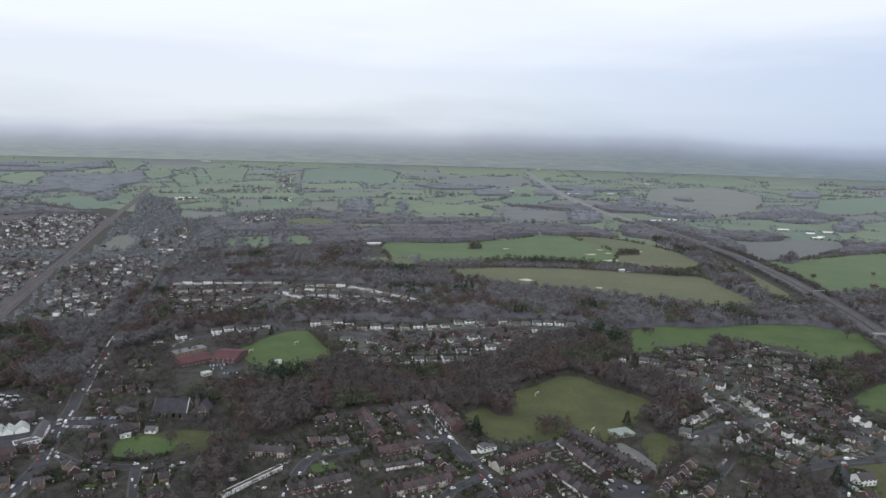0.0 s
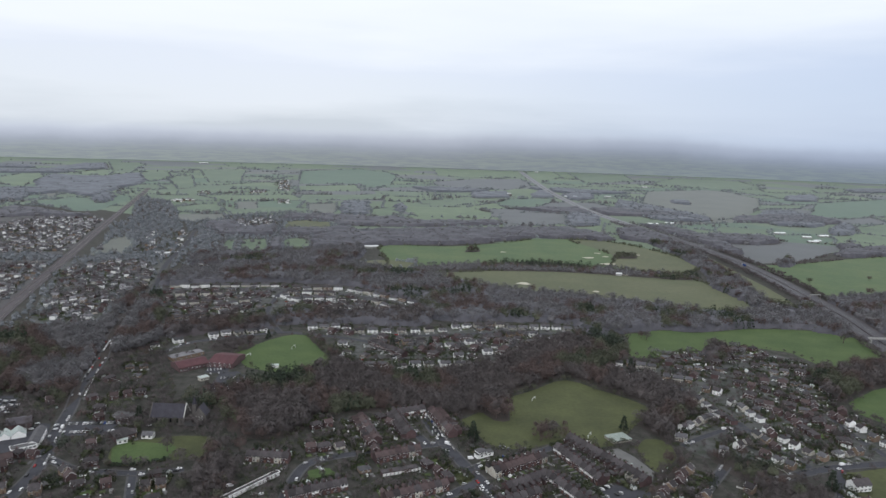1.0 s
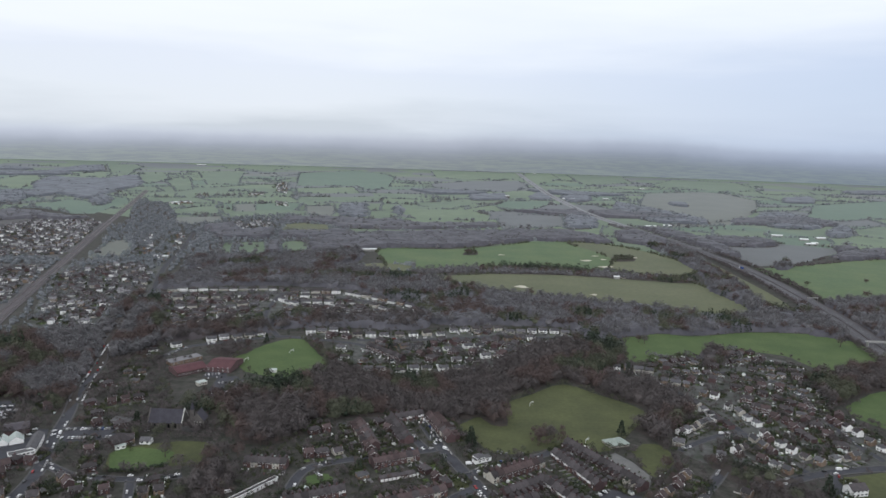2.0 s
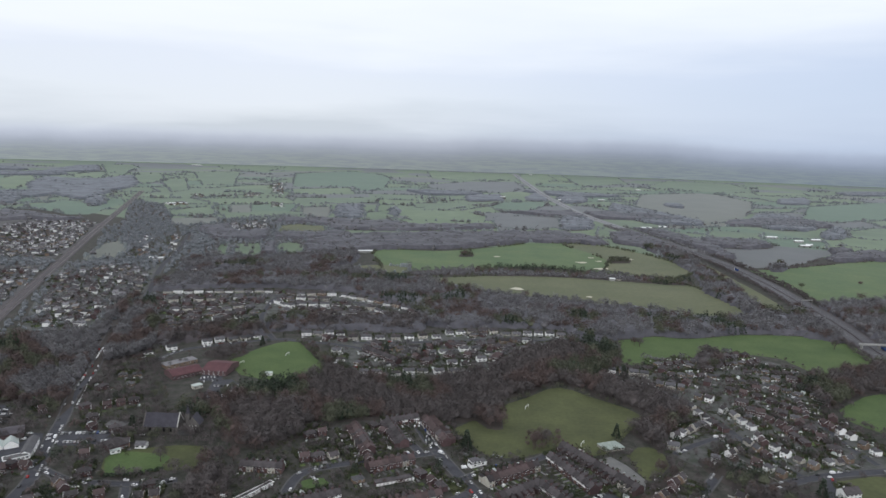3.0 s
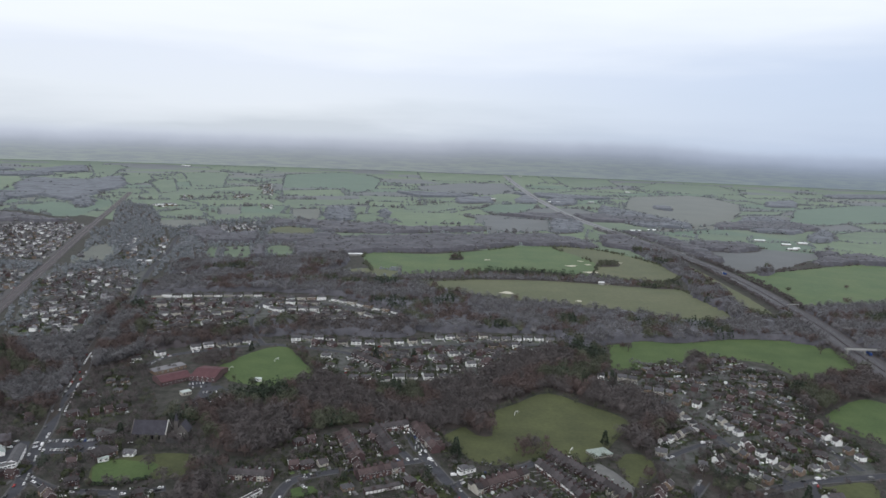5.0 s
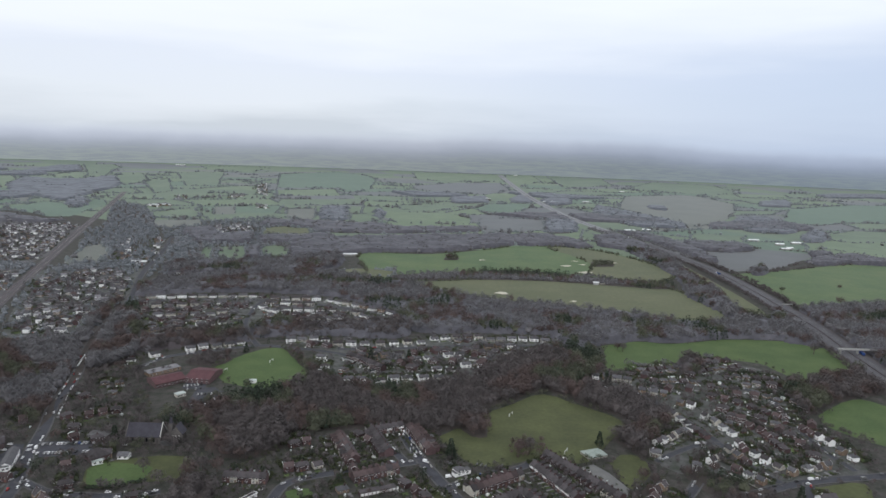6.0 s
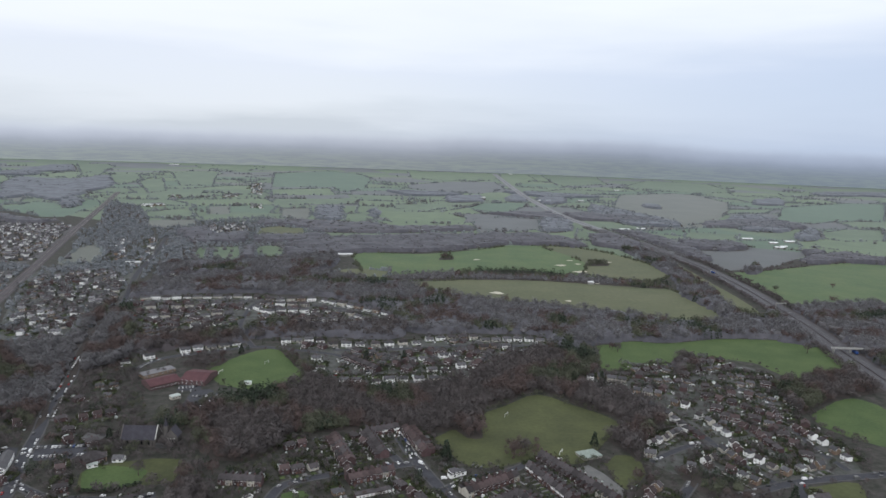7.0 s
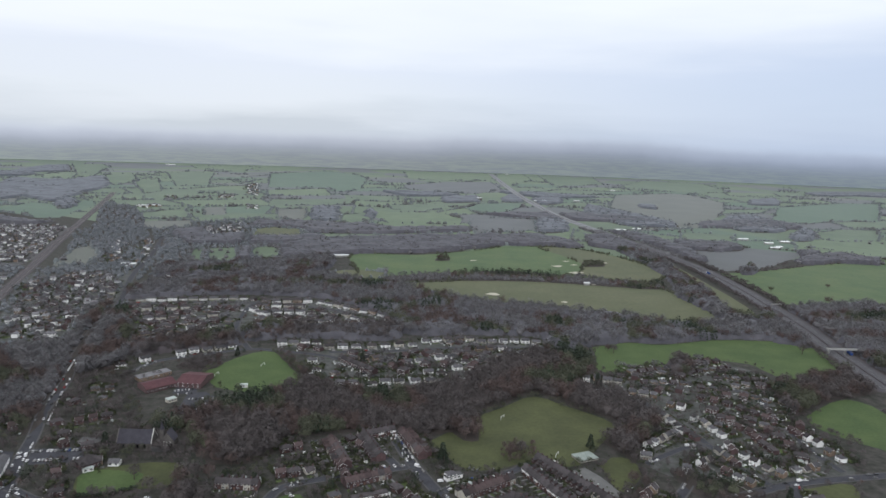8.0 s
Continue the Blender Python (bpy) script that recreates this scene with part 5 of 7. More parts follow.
house_row("q", 3, (16, 691), (44, 693), 1, "mid estate")
house_row("q", 2, (48, 705), (64, 710), 1, "mid estate")
house_row("q", 3, (1, 664), (33, 670), 1, "mid estate")
house_row("p", 4, (80, 775), (121, 784), 1, "mid estate")
house_row("p", 3, (-6, 728), (21, 734), 1, "mid estate")
house_row("p", 3, (169, 789), (185, 795), 1, "mid estate")
# ridge estate
house_row("q", 15, (-395, 973), (-240, 1002), 1, "ridge estate")
house_row("p", 6, (-368, 920), (-303, 935), 1, "ridge estate")
house_row("p", 6, (-346, 871), (-288, 890), 1, "ridge estate")
house_row("p", 5, (-301, 938), (-252, 952), 1, "ridge estate")
house_row("p", 5, (-282, 885), (-241, 909), 1, "ridge estate")
house_row("q", 6, (-189, 918), (-112, 928), 1, "ridge estate")
house_row("p", 7, (-184, 866), (-97, 882), 1, "ridge estate")
house_row("p", 9, (-138, 992), (-20, 910), 1, "ridge estate")
house_row("p", 4, (-95, 920), (-46, 876), 1, "ridge estate")
house_row("q", 4, (-277, 833), (-243, 856), 1, "ridge estate")
house_row("p", 4, (-321, 801), (-289, 823), 1, "ridge estate")
house_row("q", 8, (-258, 737), (-197, 775), 1, "ridge estate")
house_row("q", 3, (-310, 695), (-292, 704), 1, "ridge estate")
house_row("q", 2, (-289, 709), (-273, 722), 1, "ridge estate")
house_row("p", 5, (-218, 981), (-143, 991), 1, "ridge estate")
house_row("p", 3, (-225, 938), (-194, 908), 1, "ridge estate")
house_row("p", 4, (-199, 955), (-147, 954), 1, "ridge estate")
# hill estate
house_row("w", 5, (185, 684), (227, 673), 1, "hill estate")
house_row("w", 4, (223, 646), (252, 636), 1, "hill estate")
house_row("w", 2, (251, 618), (265, 605), 1, "hill estate")
house_row("w", 4, (264, 591), (274, 544), 1, "hill estate")
house_row("m", 2, (269, 533), (271, 516), 1, "hill estate")
house_row("w", 5, (271, 514), (293, 475), 1, "hill estate")
house_row("w", 2, (188, 508), (200, 503), 1, "hill estate")
house_row("w", 6, (202, 522), (250, 557), 1, "hill estate")
house_row("w", 2, (214, 488), (226, 483), 1, "hill estate")
house_row("w", 2, (233, 491), (254, 506), 1, "hill estate")
house_row("m", 5, (245, 486), (260, 460), 1, "hill estate")
house_row("m", 4, (233, 594), (248, 539), -1, "hill estate")
house_row("m", 3, (254, 521), (262, 491), -1, "hill estate")
house_row("m", 3, (341, 566), (345, 547), 1, "hill estate")
house_row("w", 3, (348, 552), (351, 530), 1, "hill estate")
house_row("w", 3, (349, 524), (355, 501), 1, "hill estate")
house_row("w", 3, (305, 481), (333, 490), 1, "hill estate")
house_row("d", 5, (189, 456), (147, 407), -1, "hill estate")
house_row("d", 2, (207, 432), (218, 422), 1, "hill estate")
house_row("d", 2, (199, 407), (209, 402), 1, "hill estate")
house_row("w", 1, (289, 438), (305, 437), 1, "hill estate")
house_row("s", 1, (279, 413), (292, 415), 1, "hill estate")
house_row("m", 3, (188, 423), (173, 403), 1, "hill estate")
# brick estate
house_row("b", 5, (245, 708), (300, 724), 1, "brick estate")
house_row("b", 5, (305, 705), (374, 735), 1, "brick estate")
house_row("b", 5, (344, 698), (395, 691), 1, "brick estate")
house_row("b", 5, (247, 679), (299, 676), 1, "brick estate")
house_row("b", 4, (301, 666), (336, 656), 1, "brick estate")
house_row("b", 4, (342, 656), (360, 627), 1, "brick estate")
house_row("s", 4, (289, 639), (317, 615), 1, "brick estate")
house_row("s", 4, (317, 615), (336, 581), 1, "brick estate")
house_row("s", 3, (295, 570), (310, 540), 1, "brick estate")
house_row("s", 3, (331, 739), (368, 751), 1, "brick estate")
house_row("b", 4, (356, 618), (343, 573), -1, "brick estate")
house_row("s", 3, (300, 549), (306, 516), 1, "brick estate")


def far_suburb(poly):
    """A crowded far suburb of small houses."""
    for x, y in off_roads(scatter(poly, 17.0), 8):
        if rng.random() < (0.12 if y < 1700 else 0.45):
            continue
        # farther houses draw more of the haze-paled roofs
        words, args, more = dice.choice(KINDS[dice.choice("ffgwsb" if y < 1190 else "gggf" if y < 1700 else "g")])
        a = dice.gauss(0, 8) + (15 if noise.noise((x * 0.006, y * 0.006, 8)) > 0 else 100)
        FAR_ROW.append((x, y, radians(a), (args[0] * 0.85, 6.5, *args[2:]), more))
        HOUSES.append((x, y, a, args[0]))


far_suburb([(-1005, 1529), (-1005, 1657), (-880, 1711), (-831, 1665), (-760, 1462), (-678, 1241), (-739, 1212), (-798, 1208)])
far_suburb([(-749, 1076), (-679, 1127), (-642, 1112), (-590, 962), (-566, 848), (-549, 781)])
far_suburb([(-607, 1107), (-513, 1186), (-450, 1065), (-434, 983), (-439, 911), (-413, 796), (-439, 764), (-484, 801), (-554, 948)])
far_suburb([(-653, 1502), (-631, 1516), (-533, 1266), (-555, 1262)])
far_suburb([(-586, 1498), (-564, 1530), (-474, 1264), (-491, 1236)])
far_suburb([(-526, 1749), (-451, 1830), (-413, 1673), (-477, 1606)])
far_suburb([(-740, 3114), (-719, 3202), (-590, 2628), (-634, 2612)])
far_suburb([(-550, 2270), (-519, 2300), (-486, 2156), (-516, 2147)])
far_suburb([(-725, 2579), (-678, 2623), (-648, 2504), (-699, 2487)])
far_suburb([(-876, 2188), (-810, 2208), (-779, 2123), (-843, 2104)])
far_suburb([(-522, 1268), (-492, 1273), (-466, 1205), (-499, 1199)])
far_suburb([(-436, 1193), (-415, 1196), (-389, 1121), (-409, 1118)])
far_suburb([(-409, 1250), (-332, 1276), (-319, 1241), (-397, 1216)])
far_suburb([(-267, 1250), (-241, 1279), (-230, 1232), (-255, 1217)])
far_suburb([(-893, 2493), (-864, 2529), (-800, 2336), (-832, 2326)])


suburb_trees = off_roads(np.concatenate([scatter(q, 13.0) for q in ([(-1005, 1529), (-1005, 1657), (-880, 1711), (-831, 1665), (-760, 1462), (-678, 1241), (-739, 1212), (-798, 1208)], [(-607, 1107), (-513, 1186), (-434, 983), (-413, 796), (-484, 801), (-554, 948)],
                                                                 [(-749, 1076), (-679, 1127), (-642, 1112), (-566, 848), (-549, 781)])]), 5.0)
# suburb trees have haze in their twig colour
stuff("suburb_trees", plant(FAR_FORMS, suburb_trees, rng.uniform(3, 8, len(suburb_trees)), False), "mid_haze_twigs", "bare garden trees of the far suburb", "trees")


def infill(poly, gap):
    """More small houses and bungalows in the depth of an estate."""
    spots = np.array([(h[0], h[1]) for h in HOUSES])
    for p in off_roads(scatter(poly, gap), 8):
        if np.abs(spots - p).max(1).min() < 11 or any(inside(q, p[None])[0] for q in OPEN):
            continue
        words, args, more = dice.choice(KINDS[dice.choice("bbbss")])
        a = dice.gauss(-28, 10) + dice.choice([0, 0, 90])
        FAR_ROW.append((p[0], p[1], radians(a), args, more))
        HOUSES.append((p[0], p[1], a, args[0]))


infill([(208, 686), (259, 732), (401, 703), (365, 578), (363, 500), (357, 490), (299, 486), (278, 612)], 18)
infill([(-147, 780), (184, 830), (164, 761), (59, 673), (-55, 646), (-107, 694)], 15)
infill([(-397, 969), (-225, 1011), (-16, 898), (-204, 852), (-322, 781)], 15)
infill([(240, 595), (278, 612), (294, 486), (250, 465)], 20)


def far_rows():
    """The rows of houses on the far ridge and beyond, with their windows and chimneys, as one mesh."""
    names = ["brick", "buff_brick", "white_render", "cream_render", "brown_tiles", "red_tiles", "grey_tiles", "white_plastic", "glass", "concrete_tiles"]
    bm = bmesh.new()
    for x, y, a, (w, d, h, rise, wall, roof), more in FAR_ROW:
        start = len(bm.verts)
        i, j = names.index(wall), names.index(roof)
        box(bm, -w / 2, w / 2, -d / 2, d / 2, -0.3, h, i)
        p, q, r = w / 2 + 0.3, d / 2 + 0.4, w / 2 - d / 2 if more.get("hip") else w / 2 + 0.3
        solid(bm, [(-p, -q, h), (p, -q, h), (p, q, h), (-p, q, h), (-r, 0, h + rise), (r, 0, h + rise)], [(0, 1, 5, 4), (2, 3, 4, 5), (1, 2, 5), (3, 0, 4)], j)
        box(bm, -0.6, 0.6, -0.4, 0.4, h, h + rise + 1, 0)
        for u in (-0.35, -0.12, 0.15, 0.36):
            for z in (0.9, 3.4)[:1 if h < 3 else 2]:
                box(bm, u * w - 0.75, u * w + 0.75, -d / 2 - 0.06, -d / 2, z, z + 1.2, 7)
                box(bm, u * w - 0.55, u * w + 0.55, -d / 2 - 0.09, -d / 2 - 0.05, z + 0.15, z + 1.05, 8)
        bm.verts.ensure_lookup_table()
        c, s = math.cos(a), math.sin(a)
        for v in bm.verts[start:]:
            v.co = (x + v.co.x * c - v.co.y * s, y + v.co.x * s + v.co.y * c, v.co.z)
    ob = part("far_houses", bm, names, None)
    tagged(ob, "crowded far white and brick houses of the suburb", "houses", kind="stuff")


far_rows()


def far_cars():
    """Cars on the drives and verges of the farther estates, as one mesh."""
    names = ["white_paint", "silver_paint", "black_paint", "red_paint", "glass"]
    bm = bmesh.new()
    for x, y, a, args, more in FAR_ROW + FAR_DRIVES:
        for k in range(dice.choice([0, 1, 1, 2])):
            u, v = dice.uniform(-0.6, 0.6) * args[0], -dice.uniform(7.5, 11.5)
            start = len(bm.verts)
            box(bm, -2.1, 2.1, -0.88, 0.88, 0.25, 0.95, dice.choice([0, 0, 0, 1, 1, 2, 3]))
            box(bm, -1.7, 0.8, -0.75, 0.75, 0.95, 1.4, 4)
            box(bm, -1.4, 0.4, -0.68, 0.68, 1.4, 1.46, dice.choice([0, 0, 1, 2]))
            bm.verts.ensure_lookup_table()
            c, s = math.cos(a), math.sin(a)
            turn = dice.choice([0, math.pi / 2]) + a
            ct, st = math.cos(turn), math.sin(turn)
            for p in bm.verts[start:]:
                p.co = (x + u * c - v * s + p.co.x * ct - p.co.y * st, y + u * s + v * c + p.co.x * st + p.co.y * ct, p.co.z)
    tagged(part("far_cars", bm, names, None), "small far cars parked outside houses", "cars", kind="stuff")


far_cars()


def farm_shed(x, y, length):
    ob = tagged(new("farm_shed"), "long white-roofed farm shed among the fields", "shed", "far white sheds")
    w = length * 0.4
    part("wall", gable_wall(length, w, 4, 1.5), "concrete", ob)
    part("roof", gable_roof(length, w, 4, 1.5), "white_sheeting", ob)
    ob.matrix_basis = pose(x, y, 0, 0, 0, dice.uniform(-8, 8))


for at in ((-1563, 4486, 60), (-149, 1375, 22), (-134, 1378, 14), (597, 1913, 30), (653, 1939, 24), (898, 1795, 30), (937, 1731, 22), (998, 1764, 26), (911, 1651, 24), (930, 1668, 18), (679, 2798, 26),
           (427, 2741, 22), (502, 2740, 22), (536, 2752, 20), (273, 2795, 18), (1020, 3454, 26), (632, 4640, 22), (-220, 1810, 16), (179, 2763, 18), (312, 1166, 10), (-838, 2161, 30), (-806, 2171, 30), (-508, 1232, 26)):
    farm_shed(*at)


def bunker(x, y, r):
    pts = [(x + r * 1.3 * math.cos(a) * (1 + 0.3 * math.sin(3 * a + x)), y + r * math.sin(a) * (1 + 0.25 * math.cos(2 * a + y))) for a in np.linspace(0, 2 * np.pi, 24)[:-1]]
    LAYER[0] += 0.002
    tagged(sheet("sand_bunker", pts, LAYER[0] + 0.1, "sand"), "pale sand bunker on the golf course", "bunker", "golf bunkers", "thing")


bunker(295, 1337, 8)
bunker(320, 1274, 10)
bunker(403, 1388, 6)
bunker(128, 1375, 5)
bunker(326, 1395, 5)
bunker(136, 1077, 8)
bunker(326, 1173, 4)
bunker(244, 1034, 4)
bunker(333, 1356, 5)


# ---- gardens ----
HOUSE_SPOTS = np.array([(x, y) for x, y, a, w in HOUSES])


def off_houses(p, gap=8.0):
    keep = np.ones(len(p), bool)
    for s in HOUSE_SPOTS:
        keep &= np.abs(p - s).max(1) > gap
    return p[keep]


def gardens():
    lawns, drives, hedge, small, bushes = [], [], [], [], []
    r = np.random.default_rng(21)
    for x, y, a, w in HOUSES:
        c, s = math.cos(radians(a)), math.sin(radians(a))

        def out(u, v):
            return (x + u * c - v * s, y + u * s + v * c)

        deep = r.uniform(11, 19)
        half = max(w / 2, 3.0) + (0.2 if w < 6 else 0.8)
        if r.random() < 0.75:
            u0, u1 = -half + r.uniform(0.3, 1), half - r.uniform(0.3, 1)
            if w > 12 and r.random() < 0.5:
                u0 = 0.4
            lawns.append([out(u0, 6.5), out(u1, 6.5), out(u1, deep - 1), out(u0, deep - 1)])
        if r.random() < 0.6:
            lawns.append([out(-half * 0.9, -5), out(-half * 0.1, -5), out(-half * 0.1, -9), out(-half * 0.9, -9)])
        drives.append([out(half * 0.35, -4.6), out(half * 0.9, -4.6), out(half * 0.9, -10.5), out(half * 0.35, -10.5)])
        if r.random() < 0.6:
            drives.append([out(-half * 0.6, 4.4), out(half * 0.5, 4.4), out(half * 0.5, 6.4), out(-half * 0.6, 6.4)])
        for side in (half, -half) if w > 6 else (half,):
            for v in np.arange(4.5, deep, 1.15 if y < 700 else 3.0):
                hedge.append((*out(side + r.normal(scale=0.25), v), r.uniform(1.3, 2.3)))
        for u in np.arange(-half, half, 1.2 if y < 700 else 3.0):
            hedge.append((*out(u, deep + r.normal(scale=0.3)), r.uniform(1.4, 2.8)))
            if r.random() < 0.55 and w > 6:
                hedge.append((*out(u, -10.3), r.uniform(0.9, 1.5)))
        for k in range(r.poisson((4.0 if w > 6 else 1.6) if y < 720 else 1.6)):
            small.append((*out(r.uniform(-half, half), r.uniform(8, deep + 5)), r.uniform(2.5, 7.5)))
        for k in range(r.poisson(3.5 if y < 720 else 1.5)):
            bushes.append((*out(r.uniform(-half, half), r.choice([-1, 1]) * r.uniform(6, deep)), r.uniform(1.2, 2.8)))
    for name, quads, z, mat, words in (("garden_lawns", lawns, 0.045, "lawn", "small garden lawns in many greens"), ("driveways", drives, 0.06, "paving", "paved drives and patios beside the houses")):
        verts = [(px, py, z + 0.0005 * (i % 9)) for i, q in enumerate(quads) for px, py in q]
        tagged(new(name, mesh_of(name, verts, [tuple(range(4 * i, 4 * i + 4)) for i in range(len(quads))], [mat])), words, "garden", kind="stuff")
    hedge, small, bushes = np.array(hedge), np.array(small), np.array(bushes)
    stuff("garden_hedges", plant(LOW_FORMS, hedge[:, :2], hedge[:, 2], False), "shrub_leaves", "clipped dark hedges between gardens", "hedge")
    k = r.random(len(small)) < 0.7
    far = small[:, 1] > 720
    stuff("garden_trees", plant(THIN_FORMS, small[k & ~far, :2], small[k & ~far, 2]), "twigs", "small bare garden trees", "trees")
    # far garden trees: same twigs, paled for haze
    stuff("garden_trees", plant(BUSH_FORMS, small[k & far, :2], small[k & far, 2]), "mid_haze_twigs", "small bare garden trees of far estates", "trees")
    stuff("garden_evergreens", plant(FIR_FORMS, small[~k & ~far, :2], small[~k & ~far, 2]), "needles", "dark evergreen garden trees", "trees")
    stuff("garden_bushes", plant(BUSH_FORMS, bushes[:, :2], bushes[:, 2], False), "shrub_leaves", "dark green garden bushes", "bushes")


def clutter():
    """Greenhouses, lean-tos, bins and benches in the nearer gardens, as one mesh."""
    names = ["white_plastic", "concrete", "fence_wood", "pale_sheeting", "glass", "brick"]
    bm = bmesh.new()
    for x, y, a, w in HOUSES:
        if y > 980:
            continue
        c, s = math.cos(radians(a)), math.sin(radians(a))
        for k in range(dice.choice([2, 3, 3, 4]) if y < 760 else dice.choice([1, 2, 2])):
            u, v = dice.uniform(-0.55, 0.55) * w, dice.choice([1, 1, -1]) * dice.uniform(5.0, 14.0)
            e, d, h = dice.uniform(0.25, 0.9), dice.uniform(0.25, 0.8), dice.uniform(0.6, 1.9)
            start, slot = len(bm.verts), dice.choice([0, 0, 0, 1, 1, 2, 2, 3, 5])
            box(bm, -e, e, -d, d, 0, h, slot)
            solid(bm, [(-e, -d, h), (e, -d, h), (e, d, h), (-e, d, h), (-e, 0, h + d * 0.6), (e, 0, h + d * 0.6)], [(0, 1, 5, 4), (2, 3, 4, 5), (1, 2, 5), (3, 0, 4)], slot if dice.random() < 0.8 else 3)
            bm.verts.ensure_lookup_table()
            for p in bm.verts[start:]:
                px, py = p.co.x + u, p.co.y + v
                p.co = (x + px * c - py * s, y + px * s + py * c, p.co.z)
    tagged(part("garden_clutter", bm, names, None), "small pale greenhouses, bins and benches in gardens", "garden clutter", kind="stuff")


clutter()
LOW_FORMS = [crown(11, 0.75, 1.0, 0.05, 0.55, 0.5, s) for s in range(6)]
BUSH_FORMS = [crown(34, 0.6, 1.0, 0.05, 0.34, 0.2, s) for s in range(6)]
gardens()
green_hedge = smooth_line([(-225, 440), (-215, 441), (-204, 443), (-189, 451)], 1.0)
stuff("green_hedge", plant(LOW_FORMS, green_hedge + rng.normal(scale=0.25, size=green_hedge.shape), rng.uniform(1.8, 2.8, len(green_hedge)), False), "needles", "dark clipped hedge along the church green", "hedge")


def thicket(poly, gap, tall):
    """Trees and scrub between the houses of a district."""
    p = off_open(off_houses(off_roads(scatter(poly, gap), 3.0), 9.0))
    if not len(p):
        return
    h = tall * rng.uniform(0.35, 1.1, len(p))
    tone = np.array([noise.noise((x * 0.02, y * 0.02, 4.0)) for x, y in p]) + rng.normal(scale=0.16, size=len(p))
    # past 900 only haze-paled twigs are planted
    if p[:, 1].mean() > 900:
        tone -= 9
    for mat, k, words in (("twigs" if p[:, 1].mean() < 900 else "mid_haze_twigs" if p[:, 1].mean() < 950 else "hazy_twigs", tone < 0.15, "bare grey brown trees between houses"), ("olive_twigs", (tone >= 0.15) & (tone < 0.35), "ivy-green scrub and trees between houses"),
                          ("russet_twigs", (tone >= 0.35) & (tone < 0.55), "russet trees between houses"), ("needles", tone >= 0.55, "dark evergreens between houses")):
        if k.any():
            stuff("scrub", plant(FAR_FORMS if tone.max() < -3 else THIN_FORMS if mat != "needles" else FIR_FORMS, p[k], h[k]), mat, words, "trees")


thicket([(-269, 373), (-398, 558), (-395, 706), (-295, 716), (-223, 559), (-155, 495), (-120, 381)], 6.3, 8.5)
thicket([(-120, 381), (-142, 467), (-99, 526), (12, 552), (54, 489), (164, 496), (156, 396)], 6.4, 5.5)
shrubs = off_open(off_houses(off_roads(scatter([(-120, 381), (-142, 467), (-99, 526), (12, 552), (54, 489), (164, 496), (156, 396)], 5.2), 3.0), 6.5))
stuff("garden_bushes", plant(BUSH_FORMS, shrubs, rng.uniform(0.9, 2.4, len(shrubs)), False), "shrub_leaves", "dark shrubs and brambles in crowded gardens", "bushes")
paddock_trees = off_roads(scatter([(-407, 1226), (-470, 1420), (-396, 1502), (-284, 1542), (-242, 1317), (-320, 1253)], 38.0), 4.0)
# paddock trees paled by haze in the colour
stuff("paddock_trees", plant(FAR_FORMS, paddock_trees, rng.uniform(6, 12, len(paddock_trees))), "mid_haze_twigs", "scattered bare trees in the paddocks", "trees")
thicket([(189, 702), (256, 744), (396, 693), (365, 578), (366, 490), (307, 404), (152, 396), (194, 519)], 7.5, 6)
thicket([(-164, 798), (199, 864), (192, 742), (58, 655), (-77, 644)], 15.0, 6)
thicket([(-293, 642), (-412, 986), (-229, 1031), (-9, 899), (-98, 818), (-187, 727), (-196, 633)], 15.0, 6)
thicket([(-492, 697), (-842, 1212), (-493, 1184), (-397, 951), (-385, 774)], 13.0, 8)
thicket([(-607, 1193), (-797, 1628), (-437, 1973), (-201, 1657), (-205, 1324), (-454, 1111)], 13.0, 10)
thicket([(388, 702), (381, 605), (411, 556), (353, 471), (303, 486)], 12.0, 8)


def fringe(poly, tall):
    """Ragged scrub and trees along the edge of a field."""
    line = smooth_line(list(poly) + [poly[0]], 3.5)
    keep = np.array([noise.noise((x * 0.02, y * 0.02, 6.0)) > -0.12 for x, y in line])
    p = off_roads(line[keep] + rng.normal(scale=2.2, size=(keep.sum(), 2)), 2)
    if len(p):
        h = tall * rng.uniform(0.25, 1.0, len(p))
        stuff("field_edge", plant(THIN_FORMS if p[:, 1].mean() < 900 else FAR_FORMS, p, h), "olive_twigs" if len(poly) % 2 else "twigs", "ragged scrub along a field edge", "scrub")


for poly in OPEN[:10]:
    fringe(poly, 4.0 if 700 < np.mean([y for x, y in poly]) < 900 else 7.0)


# ---- vehicles ----
def wheel(parent, x, y, r):
    bm = bmesh.new()
    bmesh.ops.create_cone(bm, cap_ends=True, segments=10, radius1=r, radius2=r, depth=0.22, matrix=pose(x, y, r, 90, 0, 0))
    return part("wheel", bm, "rubber", parent)


def prism(bm, profile, half, top_half, split_z, slot=0):
    """A side outline in x and z, as wide as half below split_z and top_half above."""
    ring = []
    for s in (-1, 1):
        ring.append([bm.verts.new((x, s * (half if z <= split_z else top_half), z)) for x, z in profile])
    n = len(profile)
    bm.faces.new(ring[0]).material_index = slot
    bm.faces.new(ring[1][::-1]).material_index = slot
    for i in range(n):
        bm.faces.new([ring[0][i], ring[1][i], ring[1][(i + 1) % n], ring[0][(i + 1) % n]]).material_index = slot


